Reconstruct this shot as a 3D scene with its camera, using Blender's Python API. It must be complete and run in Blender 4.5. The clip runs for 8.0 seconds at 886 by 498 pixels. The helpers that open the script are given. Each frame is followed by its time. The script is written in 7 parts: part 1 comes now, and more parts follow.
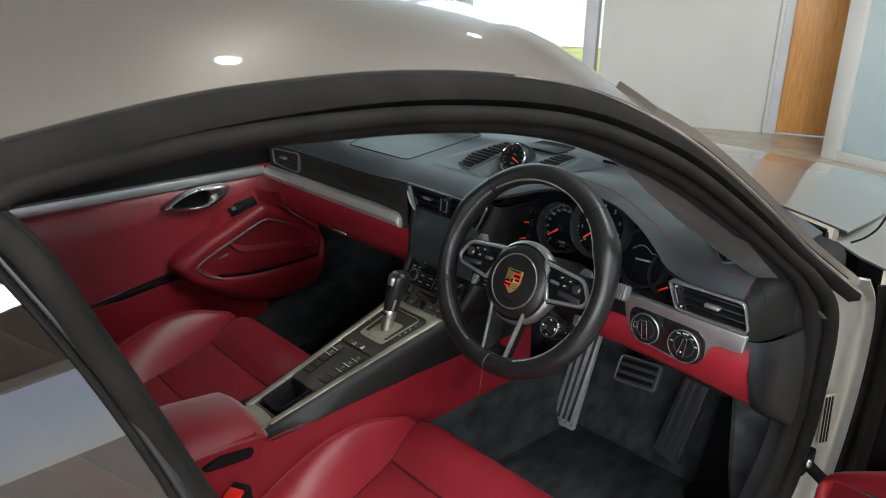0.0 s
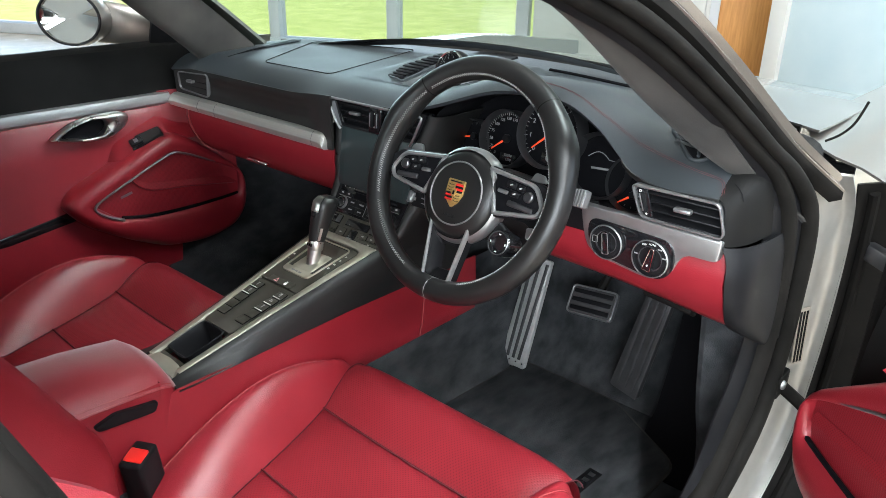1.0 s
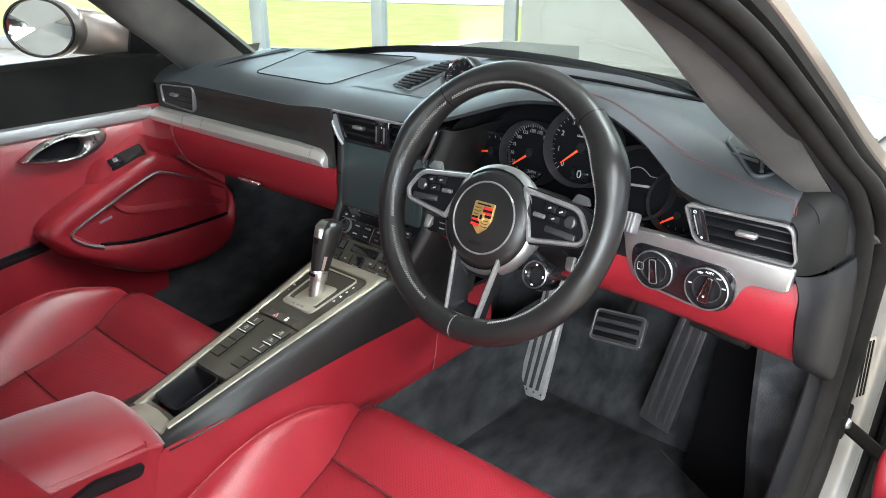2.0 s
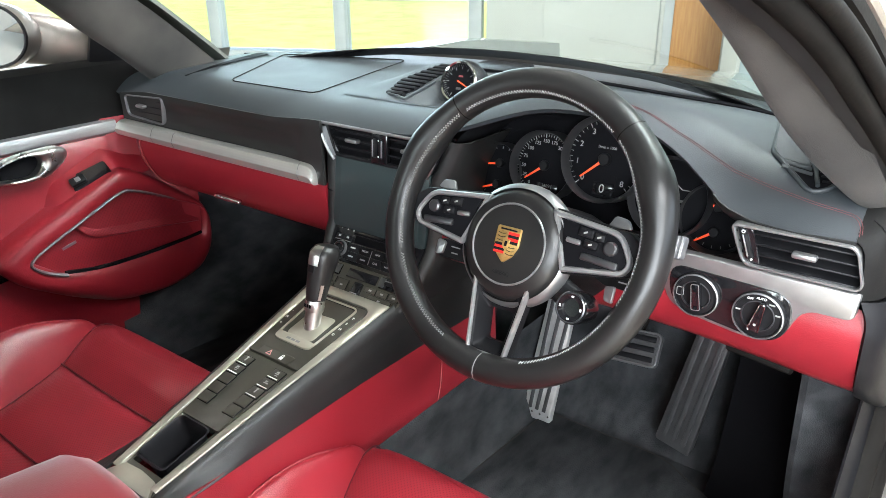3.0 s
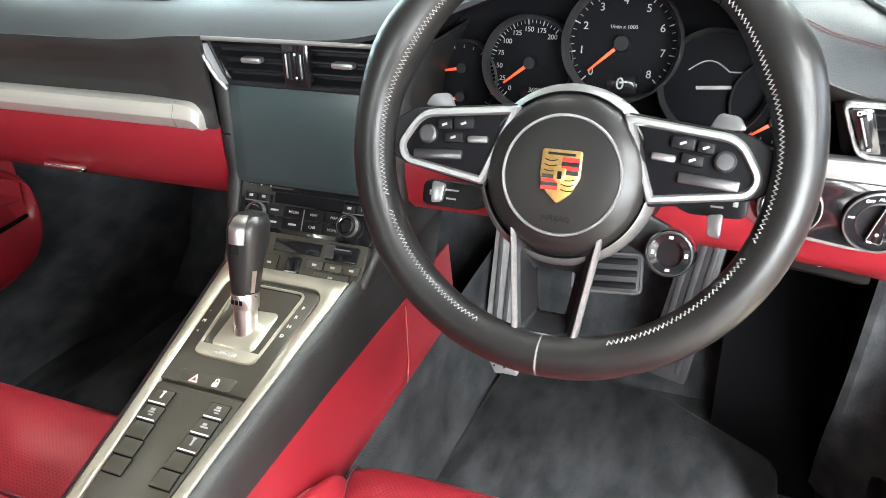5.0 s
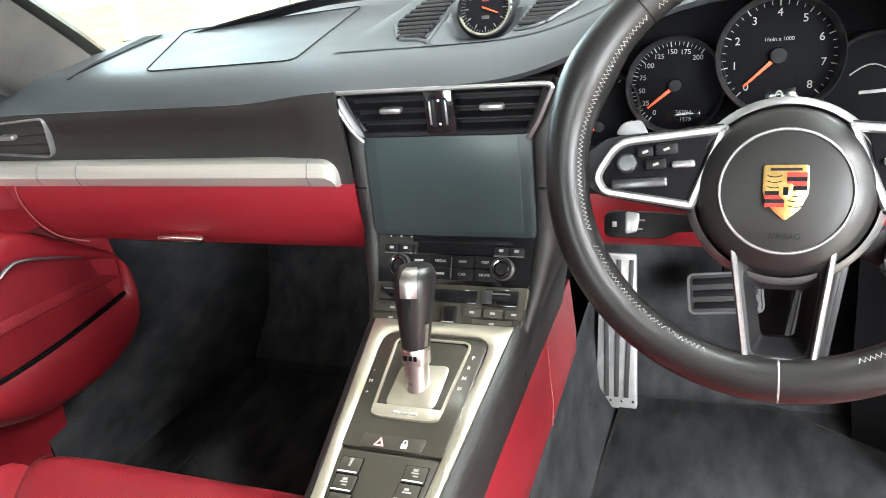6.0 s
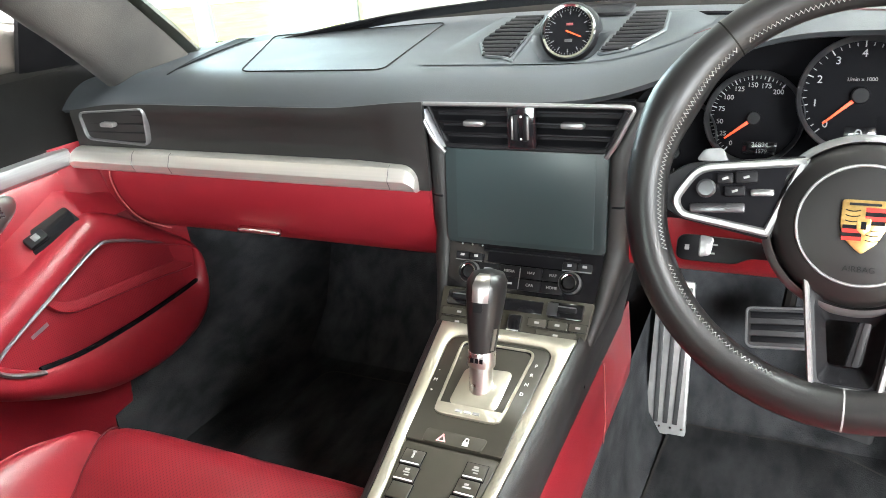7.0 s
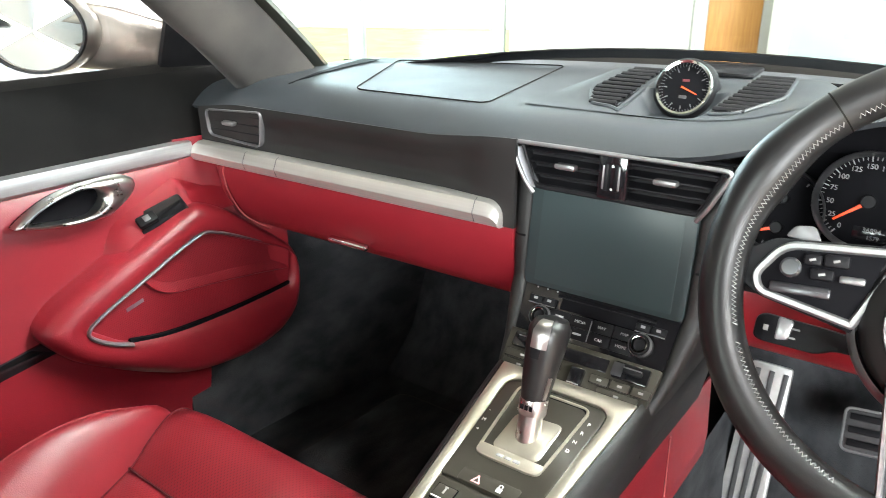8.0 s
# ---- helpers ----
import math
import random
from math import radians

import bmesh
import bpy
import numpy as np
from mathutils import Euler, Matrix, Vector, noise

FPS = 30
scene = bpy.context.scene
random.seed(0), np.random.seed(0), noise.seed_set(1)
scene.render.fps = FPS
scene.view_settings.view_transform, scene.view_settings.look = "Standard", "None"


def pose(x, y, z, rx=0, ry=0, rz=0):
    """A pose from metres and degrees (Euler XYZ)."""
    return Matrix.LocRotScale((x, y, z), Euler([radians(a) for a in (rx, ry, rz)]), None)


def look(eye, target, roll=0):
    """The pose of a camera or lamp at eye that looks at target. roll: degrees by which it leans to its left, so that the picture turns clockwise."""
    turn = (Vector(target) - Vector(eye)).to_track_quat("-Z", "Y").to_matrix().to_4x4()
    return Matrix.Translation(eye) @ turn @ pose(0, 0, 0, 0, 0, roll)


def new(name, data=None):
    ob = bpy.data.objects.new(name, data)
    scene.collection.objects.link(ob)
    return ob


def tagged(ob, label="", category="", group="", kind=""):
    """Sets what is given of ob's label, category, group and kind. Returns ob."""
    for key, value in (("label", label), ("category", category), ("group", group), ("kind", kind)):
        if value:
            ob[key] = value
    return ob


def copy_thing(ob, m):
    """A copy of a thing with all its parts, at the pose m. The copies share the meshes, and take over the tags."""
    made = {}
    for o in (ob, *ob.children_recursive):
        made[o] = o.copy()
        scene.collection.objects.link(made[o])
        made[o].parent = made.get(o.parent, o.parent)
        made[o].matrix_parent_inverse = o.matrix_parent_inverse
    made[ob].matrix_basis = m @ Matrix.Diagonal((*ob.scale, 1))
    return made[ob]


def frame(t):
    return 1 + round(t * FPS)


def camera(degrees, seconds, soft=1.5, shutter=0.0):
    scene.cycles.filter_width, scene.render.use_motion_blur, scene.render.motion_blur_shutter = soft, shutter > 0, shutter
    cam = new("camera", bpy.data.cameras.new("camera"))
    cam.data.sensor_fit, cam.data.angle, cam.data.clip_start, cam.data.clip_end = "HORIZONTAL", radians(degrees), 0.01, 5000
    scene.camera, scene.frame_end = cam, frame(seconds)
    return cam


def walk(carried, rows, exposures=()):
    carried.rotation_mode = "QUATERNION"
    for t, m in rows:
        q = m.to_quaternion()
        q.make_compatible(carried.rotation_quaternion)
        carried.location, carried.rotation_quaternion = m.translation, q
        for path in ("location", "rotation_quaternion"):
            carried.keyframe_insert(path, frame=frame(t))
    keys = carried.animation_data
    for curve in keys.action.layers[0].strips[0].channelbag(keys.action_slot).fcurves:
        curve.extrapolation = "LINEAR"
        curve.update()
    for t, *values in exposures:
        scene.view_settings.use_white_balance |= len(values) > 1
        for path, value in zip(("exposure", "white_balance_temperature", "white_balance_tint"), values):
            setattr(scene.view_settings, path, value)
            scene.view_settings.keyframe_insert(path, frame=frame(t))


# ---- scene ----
cam = camera(61.6, 8.0, soft=0.8, shutter=0.2)
PATH = [
    (0, (1.091, -0.89, 1.306), (-0.273, 0.398, 0.614), 1.0),
    (0.5, (1.034, -0.819, 1.222), (-0.229, 0.536, 0.47), 1.1),
    (1, (1.0, -0.786, 1.175), (-0.22, 0.588, 0.386), 0.8),
    (1.5, (0.932, -0.752, 1.151), (-0.27, 0.64, 0.364), 0.6),
    (2, (0.869, -0.72, 1.15), (-0.326, 0.688, 0.383), 0.2),
    (2.2, (0.844, -0.709, 1.151), (-0.345, 0.714, 0.404), 0.1),
    (3.3, (0.713, -0.66, 1.146), (-0.364, 0.816, 0.332), -0.5),
    (3.5, (0.693, -0.651, 1.147), (-0.353, 0.827, 0.299), -0.6),
    (4, (0.637, -0.617, 1.145), (-0.314, 0.889, 0.236), -0.1),
    (4.2, (0.61, -0.6, 1.135), (-0.295, 0.922, 0.205), 0.2),
    (5.3, (0.387, -0.515, 1.044), (-0.243, 1.12, 0.079), -5.2),
    (5.5, (0.347, -0.512, 1.047), (-0.295, 1.131, 0.105), -7.2),
    (6, (0.289, -0.57, 1.06), (-0.426, 1.084, 0.193), -8.7),
    (6.5, (0.276, -0.608, 1.071), (-0.471, 1.051, 0.239), -7.9),
    (7, (0.273, -0.613, 1.067), (-0.553, 1.018, 0.256), -5.6),
    (7.5, (0.288, -0.605, 1.062), (-0.642, 0.987, 0.287), -2.2),
    (8, (0.311, -0.584, 1.059), (-0.799, 0.923, 0.353), -0.2),
]
walk(cam, [(t, look(eye, target, roll)) for t, eye, target, roll in PATH], [(0, 0.48, 6400, 9), (0.5, 1.16, 6300, 7), (1.0, 1.32, 6200, 7), (1.5, 1.61, 6250, 7), (2.0, 1.80, 6300, 8), (4.2, 2.21, 6400, 9), (5.5, 2.78, 6600, 9), (7, 2.70, 6600, 9), (8, 2.54, 6650, 9)])

# ---------------- light ----------------
ROOM = Matrix.Translation((-2.3, 5.64, 0)) @ pose(0, 0, 0, 0, 0, 25.2)
wd = bpy.data.worlds.new("daylight")
wd.use_nodes = True
scene.world = wd
sky = wd.node_tree.nodes.new("ShaderNodeTexSky")
sky.sky_type = "NISHITA"
sky.sun_disc = False
sky.sun_elevation, sky.sun_rotation = radians(66), radians(72)
sky_bg = wd.node_tree.nodes["Background"]
sky_bg.inputs["Strength"].default_value = 0.15
wd.node_tree.links.new(sky.outputs["Color"], sky_bg.inputs["Color"])


def lamp(name, kind, energy, m, color=(1, 1, 1), **extra):
    data = bpy.data.lights.new(name, kind)
    data.energy, data.color = energy, color
    for key in extra:
        if key == "size":
            data.shape, data.size, data.size_y = "RECTANGLE", extra[key][0], extra[key][1]
        if key == "angle":
            data.angle = extra[key]
    ob = new(name, data)
    ob.matrix_world = m
    return ob


lamp("sun", "SUN", 4.5, look((6, 2, 14), (0, 0, 0)), (1, 0.95, 0.88), angle=radians(0.5))

# ---------------- materials ----------------


def material(name, color, rough=0.5, metal=0.0, color2=None, scale=8.0, detail=6.0, bump=0.0, bump_scale=300.0,
             coat=0.0, voronoi=False, stretch=(1, 1, 1), spec=0.5, sheen=0.0, rough_var=0.0, rand=0.0):
    mat = bpy.data.materials.new(name)
    mat.use_nodes = True
    nt = mat.node_tree
    n, l = nt.nodes, nt.links
    b = n["Principled BSDF"]
    b.inputs["Base Color"].default_value = (*color, 1)
    b.inputs["Roughness"].default_value = rough
    b.inputs["Metallic"].default_value = metal
    b.inputs["Coat Weight"].default_value = coat
    b.inputs["Coat Roughness"].default_value = 0.04
    b.inputs["Specular IOR Level"].default_value = spec
    b.inputs["Sheen Weight"].default_value = sheen
    co = n.new("ShaderNodeTexCoord")
    mp = n.new("ShaderNodeMapping")
    mp.inputs["Scale"].default_value = stretch
    l.new(co.outputs["Object"], mp.inputs["Vector"])
    if color2 or rough_var:
        tx = n.new("ShaderNodeTexNoise")
        tx.inputs["Scale"].default_value, tx.inputs["Detail"].default_value = scale, detail
        l.new(mp.outputs["Vector"], tx.inputs["Vector"])
        if color2:
            ramp = n.new("ShaderNodeValToRGB")
            ramp.color_ramp.elements[0].position, ramp.color_ramp.elements[1].position = 0.35, 0.68
            ramp.color_ramp.elements[0].color, ramp.color_ramp.elements[1].color = (*color, 1), (*color2, 1)
            l.new(tx.outputs["Fac"], ramp.inputs["Fac"])
            l.new(ramp.outputs["Color"], b.inputs["Base Color"])
        if rough_var:
            mr = n.new("ShaderNodeMapRange")
            mr.inputs["From Min"].default_value, mr.inputs["From Max"].default_value = 0.3, 0.7
            mr.inputs["To Min"].default_value, mr.inputs["To Max"].default_value = rough - rough_var, rough + rough_var
            l.new(tx.outputs["Fac"], mr.inputs["Value"])
            l.new(mr.outputs["Result"], b.inputs["Roughness"])
    if bump:
        if voronoi:
            bt = n.new("ShaderNodeTexVoronoi")
            out = bt.outputs["Distance"]
        else:
            bt = n.new("ShaderNodeTexNoise")
            bt.inputs["Detail"].default_value = 3
            out = bt.outputs["Fac"]
        bt.inputs["Scale"].default_value = bump_scale
        l.new(mp.outputs["Vector"], bt.inputs["Vector"])
        bp = n.new("ShaderNodeBump")
        bp.inputs["Strength"].default_value, bp.inputs["Distance"].default_value = bump, 0.001
        l.new(out, bp.inputs["Height"])
        l.new(bp.outputs["Normal"], b.inputs["Normal"])
    return mat


def emitting(name, color, strength):
    mat = bpy.data.materials.new(name)
    mat.use_nodes = True
    b = mat.node_tree.nodes["Principled BSDF"]
    b.inputs["Base Color"].default_value = (*color, 1)
    b.inputs["Emission Color"].default_value = (*color, 1)
    b.inputs["Emission Strength"].default_value = strength
    return mat


def glass(name, tint=(1, 1, 1), base=0.05):
    """Thin glass: clear, with a gloss that grows towards grazing angles."""
    mat = bpy.data.materials.new(name)
    mat.use_nodes = True
    n, l = mat.node_tree.nodes, mat.node_tree.links
    n.remove(n["Principled BSDF"])
    tr, gl, mx, lw = (n.new("ShaderNode" + k) for k in ("BsdfTransparent", "BsdfGlossy", "MixShader", "LayerWeight"))
    tr.inputs["Color"].default_value = (*tint, 1)
    gl.inputs["Roughness"].default_value = 0.0
    lw.inputs["Blend"].default_value = 0.5
    pw_, ad = n.new("ShaderNodeMath"), n.new("ShaderNodeMath")
    pw_.operation, ad.operation = "POWER", "MULTIPLY_ADD"
    pw_.inputs[1].default_value = 5.0
    ad.inputs[1].default_value, ad.inputs[2].default_value = 0.8, base
    l.new(lw.outputs["Facing"], pw_.inputs[0])
    l.new(pw_.outputs["Value"], ad.inputs[0])
    l.new(ad.outputs["Value"], mx.inputs["Fac"])
    l.new(tr.outputs["BSDF"], mx.inputs[1])
    l.new(gl.outputs["BSDF"], mx.inputs[2])
    l.new(mx.outputs["Shader"], n["Material Output"].inputs["Surface"])
    return mat


M = dict(
    red=material("red_leather", (0.195, 0.0110, 0.0172), 0.36, color2=(0.232, 0.0138, 0.0215), scale=9, bump=0.18, bump_scale=700, voronoi=True, rough_var=0.06),
    black=material("black_leather", (0.009, 0.0088, 0.0088), 0.36, color2=(0.013, 0.0125, 0.012), scale=9, bump=0.035, bump_scale=900, voronoi=True, rough_var=0.06, spec=0.36),
    # blue-grey holds the sky's reflection, so dash top reads paler than the fascia
    dash=material("dash_leather_sky_tint", (0.014, 0.0178, 0.0205), 0.56, color2=(0.021, 0.0258, 0.0295), scale=10, bump=0.12, bump_scale=900, voronoi=True, rough_var=0.05, spec=0.55),
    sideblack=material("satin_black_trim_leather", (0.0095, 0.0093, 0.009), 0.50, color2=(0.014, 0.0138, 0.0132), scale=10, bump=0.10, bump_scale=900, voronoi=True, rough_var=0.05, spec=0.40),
    doorblack=material("matt_black_door_and_shade_leather", (0.0062, 0.0060, 0.0058), 0.6, color2=(0.0095, 0.0092, 0.0088), scale=14, bump=0.12, bump_scale=800, voronoi=True, spec=0.10),
    # sheen stands in for the sky's pale reflection on the armrest lid
    redtop=material("red_armrest_sky_sheen", (0.178, 0.0102, 0.0162), 0.40, color2=(0.216, 0.0130, 0.0204), scale=9, bump=0.14, bump_scale=700, voronoi=True, sheen=0.35),
    pedal=material("grey_pedal_rubber", (0.032, 0.032, 0.033), 0.45, color2=(0.050, 0.050, 0.051), scale=40, bump=0.2, bump_scale=300),
    # paler, less metallic copy of the body paint, so the jamb looks lit
    litpaint=material("silver_paint_lit_jamb", (0.265, 0.255, 0.235), 0.38, 0.5, color2=(0.30, 0.288, 0.268), scale=40, rough_var=0.05),
    plastic=material("black_soft_plastic", (0.006, 0.0061, 0.007), 0.45, color2=(0.010, 0.010, 0.011), scale=30, bump=0.15, bump_scale=1200, spec=0.14),
    console=material("satin_dark_panel", (0.030, 0.028, 0.021), 0.34, color2=(0.038, 0.035, 0.027), scale=12, rough_var=0.04),
    metalpaint=material("ribbed_alloy", (0.46, 0.46, 0.45), 0.34, 0.5, color2=(0.54, 0.54, 0.53), scale=60),
    gloss=material("black_gloss_plastic", (0.008, 0.008, 0.009), 0.12, coat=0.5),
    alcantara=material("grey_alcantara", (0.012, 0.011, 0.0095), 0.95, color2=(0.030, 0.027, 0.024), scale=8, bump=0.5, bump_scale=900, sheen=0.04),
    suede=material("brushed_grey_suede", (0.014, 0.0125, 0.011), 0.95, color2=(0.046, 0.041, 0.036), scale=7, detail=3, bump=0.5, bump_scale=900, sheen=0.05),
    carpet=material("charcoal_carpet", (0.022, 0.0232, 0.0250), 0.98, color2=(0.052, 0.0543, 0.0575), scale=26, detail=8, bump=1.0, bump_scale=650, spec=0.1, stretch=(1.0, 0.45, 0.8)),
    alu=material("brushed_aluminium", (0.55, 0.54, 0.50), 0.34, 0.75, color2=(0.61, 0.60, 0.56), scale=90, stretch=(0.04, 1, 3)),
    aluy=material("brushed_aluminium_strip", (0.36, 0.36, 0.36), 0.38, 0.8, color2=(0.42, 0.42, 0.42), scale=90, stretch=(1, 0.04, 3)),
    silver=material("satin_silver_plastic", (0.49, 0.46, 0.375), 0.34, 0.8, color2=(0.53, 0.50, 0.41), scale=40),
    framegrey=material("grey_satin_frame", (0.15, 0.15, 0.155), 0.42, 0.6, color2=(0.18, 0.18, 0.185), scale=60),
    gunmetal=material("dark_gunmetal", (0.10, 0.10, 0.105), 0.3, 0.8),
    darksilver=material("galvano_silver", (0.27, 0.27, 0.27), 0.36, 0.8, color2=(0.31, 0.31, 0.31), scale=50),
    satinchrome=material("satin_chrome", (0.50, 0.49, 0.47), 0.30, 1.0, rough_var=0.05, scale=40),
    chrome=material("chrome", (0.75, 0.75, 0.74), 0.1, 1.0, rough_var=0.03, scale=30),
    paint=material("silver_metallic_paint", (0.235, 0.212, 0.190), 0.38, 0.85, color2=(0.262, 0.238, 0.214), scale=900, coat=0.9),
    rubber=material("black_rubber", (0.006, 0.0055, 0.005), 0.70, color2=(0.010, 0.009, 0.008), scale=20, bump=0.2, bump_scale=200, spec=0.06),
    face=material("gauge_and_shade_black", (0.005, 0.005, 0.006), 0.7, spec=0.05),
    screen=material("dark_screen_glass", (0.020, 0.030, 0.031), 0.36, coat=0.0, spec=0.3, color2=(0.024, 0.036, 0.037), scale=4, detail=1),
    screen_area=material("dull_display_glass", (0.024, 0.037, 0.038), 0.36, coat=0.0, spec=0.3, color2=(0.031, 0.046, 0.047), scale=4, detail=1),
    legend=material("grey_print", (0.30, 0.30, 0.29), 0.6),
    redplastic=material("bright_red_plastic", (0.62, 0.02, 0.015), 0.3),
    needle=emitting("orange_needle", (0.9, 0.07, 0.015), 0.10),
    white=emitting("lit_white_marks", (0.24, 0.24, 0.235), 0.012),
    pinkmark=material("pink_print", (0.75, 0.35, 0.35), 0.5),
    mark=material("white_print", (0.75, 0.75, 0.73), 0.5),
    gold=material("gold_enamel", (0.62, 0.40, 0.13), 0.3, 0.8, color2=(0.75, 0.52, 0.2), scale=300),
    stitch=material("grey_thread", (0.24, 0.24, 0.23), 0.8),
    redstitch=material("red_thread", (0.30, 0.060, 0.060), 0.8),
    darkstitch=material("dull_red_thread", (0.135, 0.030, 0.032), 0.8),
    seamdark=material("dark_red_seam", (0.055, 0.006, 0.009), 0.8, color2=(0.08, 0.008, 0.012), scale=60),
    glass=glass("clear_glass"),
    windscreen=glass("tinted_windscreen", (0.70, 0.78, 0.73)),
    tinted=glass("tinted_glass", (0.10, 0.095, 0.08), 0.10),
    mirror=material("mirror_glass", (0.62, 0.64, 0.64), 0.01, 1.0),
    wall=material("white_wall_paint", (0.50, 0.49, 0.46), 0.7, color2=(0.54, 0.53, 0.50), scale=2, bump=0.1, bump_scale=150),
    frame=material("grey_powder_coat", (0.45, 0.46, 0.47), 0.45, color2=(0.5, 0.51, 0.52), scale=5),
    wood=material("orange_beech_veneer", (0.50, 0.22, 0.06), 0.4, color2=(0.62, 0.30, 0.09), scale=10, stretch=(6, 6, 0.5)),
    tile=material("beige_polished_tile", (0.42, 0.35, 0.27), 0.22, color2=(0.5, 0.42, 0.33), scale=4, rough_var=0.06),
    grass=material("lawn", (0.22, 0.26, 0.055), 0.9, color2=(0.31, 0.34, 0.10), scale=3, bump=1, bump_scale=60),
    paving=material("pale_paving", (0.5, 0.48, 0.44), 0.9, color2=(0.58, 0.56, 0.52), scale=1.5),
    ceiling=material("ceiling_paint", (0.20, 0.185, 0.17), 0.8, color2=(0.24, 0.22, 0.20), scale=2),
    office_glass=material("frosted_blue_glass", (0.42, 0.52, 0.56), 0.15, color2=(0.5, 0.58, 0.6), scale=1.5),
    fill_lens=emitting("added_fill_panel", (0.95, 0.98, 1.0), 46.0),
    lens=emitting("lamp_diffuser", (1, 0.97, 0.92), 60.0),
)


def perforated(name, turn, pitch):
    """Red leather with rows of fine punched holes."""
    mat = material(name, (0.188, 0.0106, 0.0166), 0.40, color2=(0.226, 0.0134, 0.0210), scale=9)
    n, l = mat.node_tree.nodes, mat.node_tree.links
    b = n["Principled BSDF"]
    old = b.inputs["Base Color"].links[0].from_socket
    co, mp, vo, mr, mx, bp = (n.new("ShaderNode" + k) for k in ("TexCoord", "Mapping", "TexVoronoi", "MapRange", "MixRGB", "Bump"))
    mp.inputs["Rotation"].default_value = turn
    vo.voronoi_dimensions = "2D"
    vo.inputs["Scale"].default_value, vo.inputs["Randomness"].default_value = pitch, 0.0
    mr.inputs["From Min"].default_value, mr.inputs["From Max"].default_value = 0.16, 0.32
    l.new(co.outputs["Object"], mp.inputs["Vector"])
    l.new(mp.outputs["Vector"], vo.inputs["Vector"])
    l.new(vo.outputs["Distance"], mr.inputs["Value"])
    mx.inputs["Color1"].default_value = (0.130, 0.0078, 0.0122, 1)
    l.new(mr.outputs["Result"], mx.inputs["Fac"])
    l.new(old, mx.inputs["Color2"])
    l.new(mx.outputs["Color"], b.inputs["Base Color"])
    bp.inputs["Strength"].default_value, bp.inputs["Distance"].default_value = 0.25, 0.001
    l.new(mr.outputs["Result"], bp.inputs["Height"])
    l.new(bp.outputs["Normal"], b.inputs["Normal"])
    return mat


M["perf"] = perforated("perforated_red_leather", (0, 0, radians(45)), 235.0)
M["perf_door"] = perforated("perforated_red_speaker_cover", (0, radians(90), 0), 330.0)

# ---------------- mesh helpers ----------------


def loft(rings, closed=False, cap=False, wrap=False):
    """Skin between rings of points; closed: each ring is a loop; wrap: the last ring joins the first."""
    bm = bmesh.new()
    vs = [[bm.verts.new(p) for p in ring] for ring in rings]
    n = len(vs[0])
    pairs = list(zip(vs, vs[1:] + (vs[:1] if wrap else [])))
    if not wrap:
        pairs = list(zip(vs, vs[1:]))
    for a, b in pairs:
        for i in range(n if closed else n - 1):
            j = (i + 1) % n
            bm.faces.new((a[i], a[j], b[j], b[i]))
    if cap:
        bm.faces.new(vs[0][::-1])
        bm.faces.new(vs[-1])
    bmesh.ops.remove_doubles(bm, verts=bm.verts, dist=1e-6)
    bmesh.ops.recalc_face_normals(bm, faces=bm.faces)
    return bm


def thick(bm, d):
    """Gives a sheet thickness d against its normals."""
    bmesh.ops.solidify(bm, geom=bm.faces[:], thickness=d)
    bmesh.ops.recalc_face_normals(bm, faces=bm.faces)
    return bm


def spline(pts, n=8, closed=False):
    """A smooth line through pts (Catmull-Rom), n steps a span."""
    P = [Vector(p) for p in pts]
    k = len(P)
    out = []
    for i in range(k if closed else k - 1):
        a, b, c, d = (P[(i + j) % k] if closed else P[min(max(i + j, 0), k - 1)] for j in (-1, 0, 1, 2))
        for s in range(n):
            t = s / n
            out.append(0.5 * (2 * b + (c - a) * t + (2 * a - 5 * b + 4 * c - d) * t * t + (3 * b - a - 3 * c + d) * t ** 3))
    if not closed:
        out.append(P[-1])
    return out


def tube(line, r, sides=10, closed=False, squash=1.0, up=None):
    """A pipe of radius r (number or function of 0..1) along a line."""
    L = [Vector(p) for p in line]
    k = len(L)
    rings, ref = [], Vector(up) if up else None
    for i, p in enumerate(L):
        a, b = (L[i - 1], L[(i + 1) % k]) if closed else (L[max(i - 1, 0)], L[min(i + 1, k - 1)])
        d = (b - a).normalized()
        if ref is None:
            ref = d.orthogonal()
        s = d.cross(ref).normalized()
        ref2 = s.cross(d).normalized()
        if up is None:
            ref = ref2
        rr = r(i / max(1, k - 1)) if callable(r) else r
        rings.append([p + rr * (math.cos(t) * ref2 + squash * math.sin(t) * s) for t in (2 * math.pi * j / sides for j in range(sides))])
    return loft(rings, closed=True, cap=not closed, wrap=closed)


def rbox(size, m=None, bevel=0.004, seg=2):
    bm = bmesh.new()
    bmesh.ops.create_cube(bm, size=1.0)
    bmesh.ops.scale(bm, vec=size, verts=bm.verts)
    if bevel:
        bmesh.ops.bevel(bm, geom=bm.edges[:], offset=min(bevel, 0.45 * min(size)), segments=seg, profile=0.5, affect="EDGES")
    if m is not None:
        bmesh.ops.transform(bm, matrix=m, verts=bm.verts)
    return bm


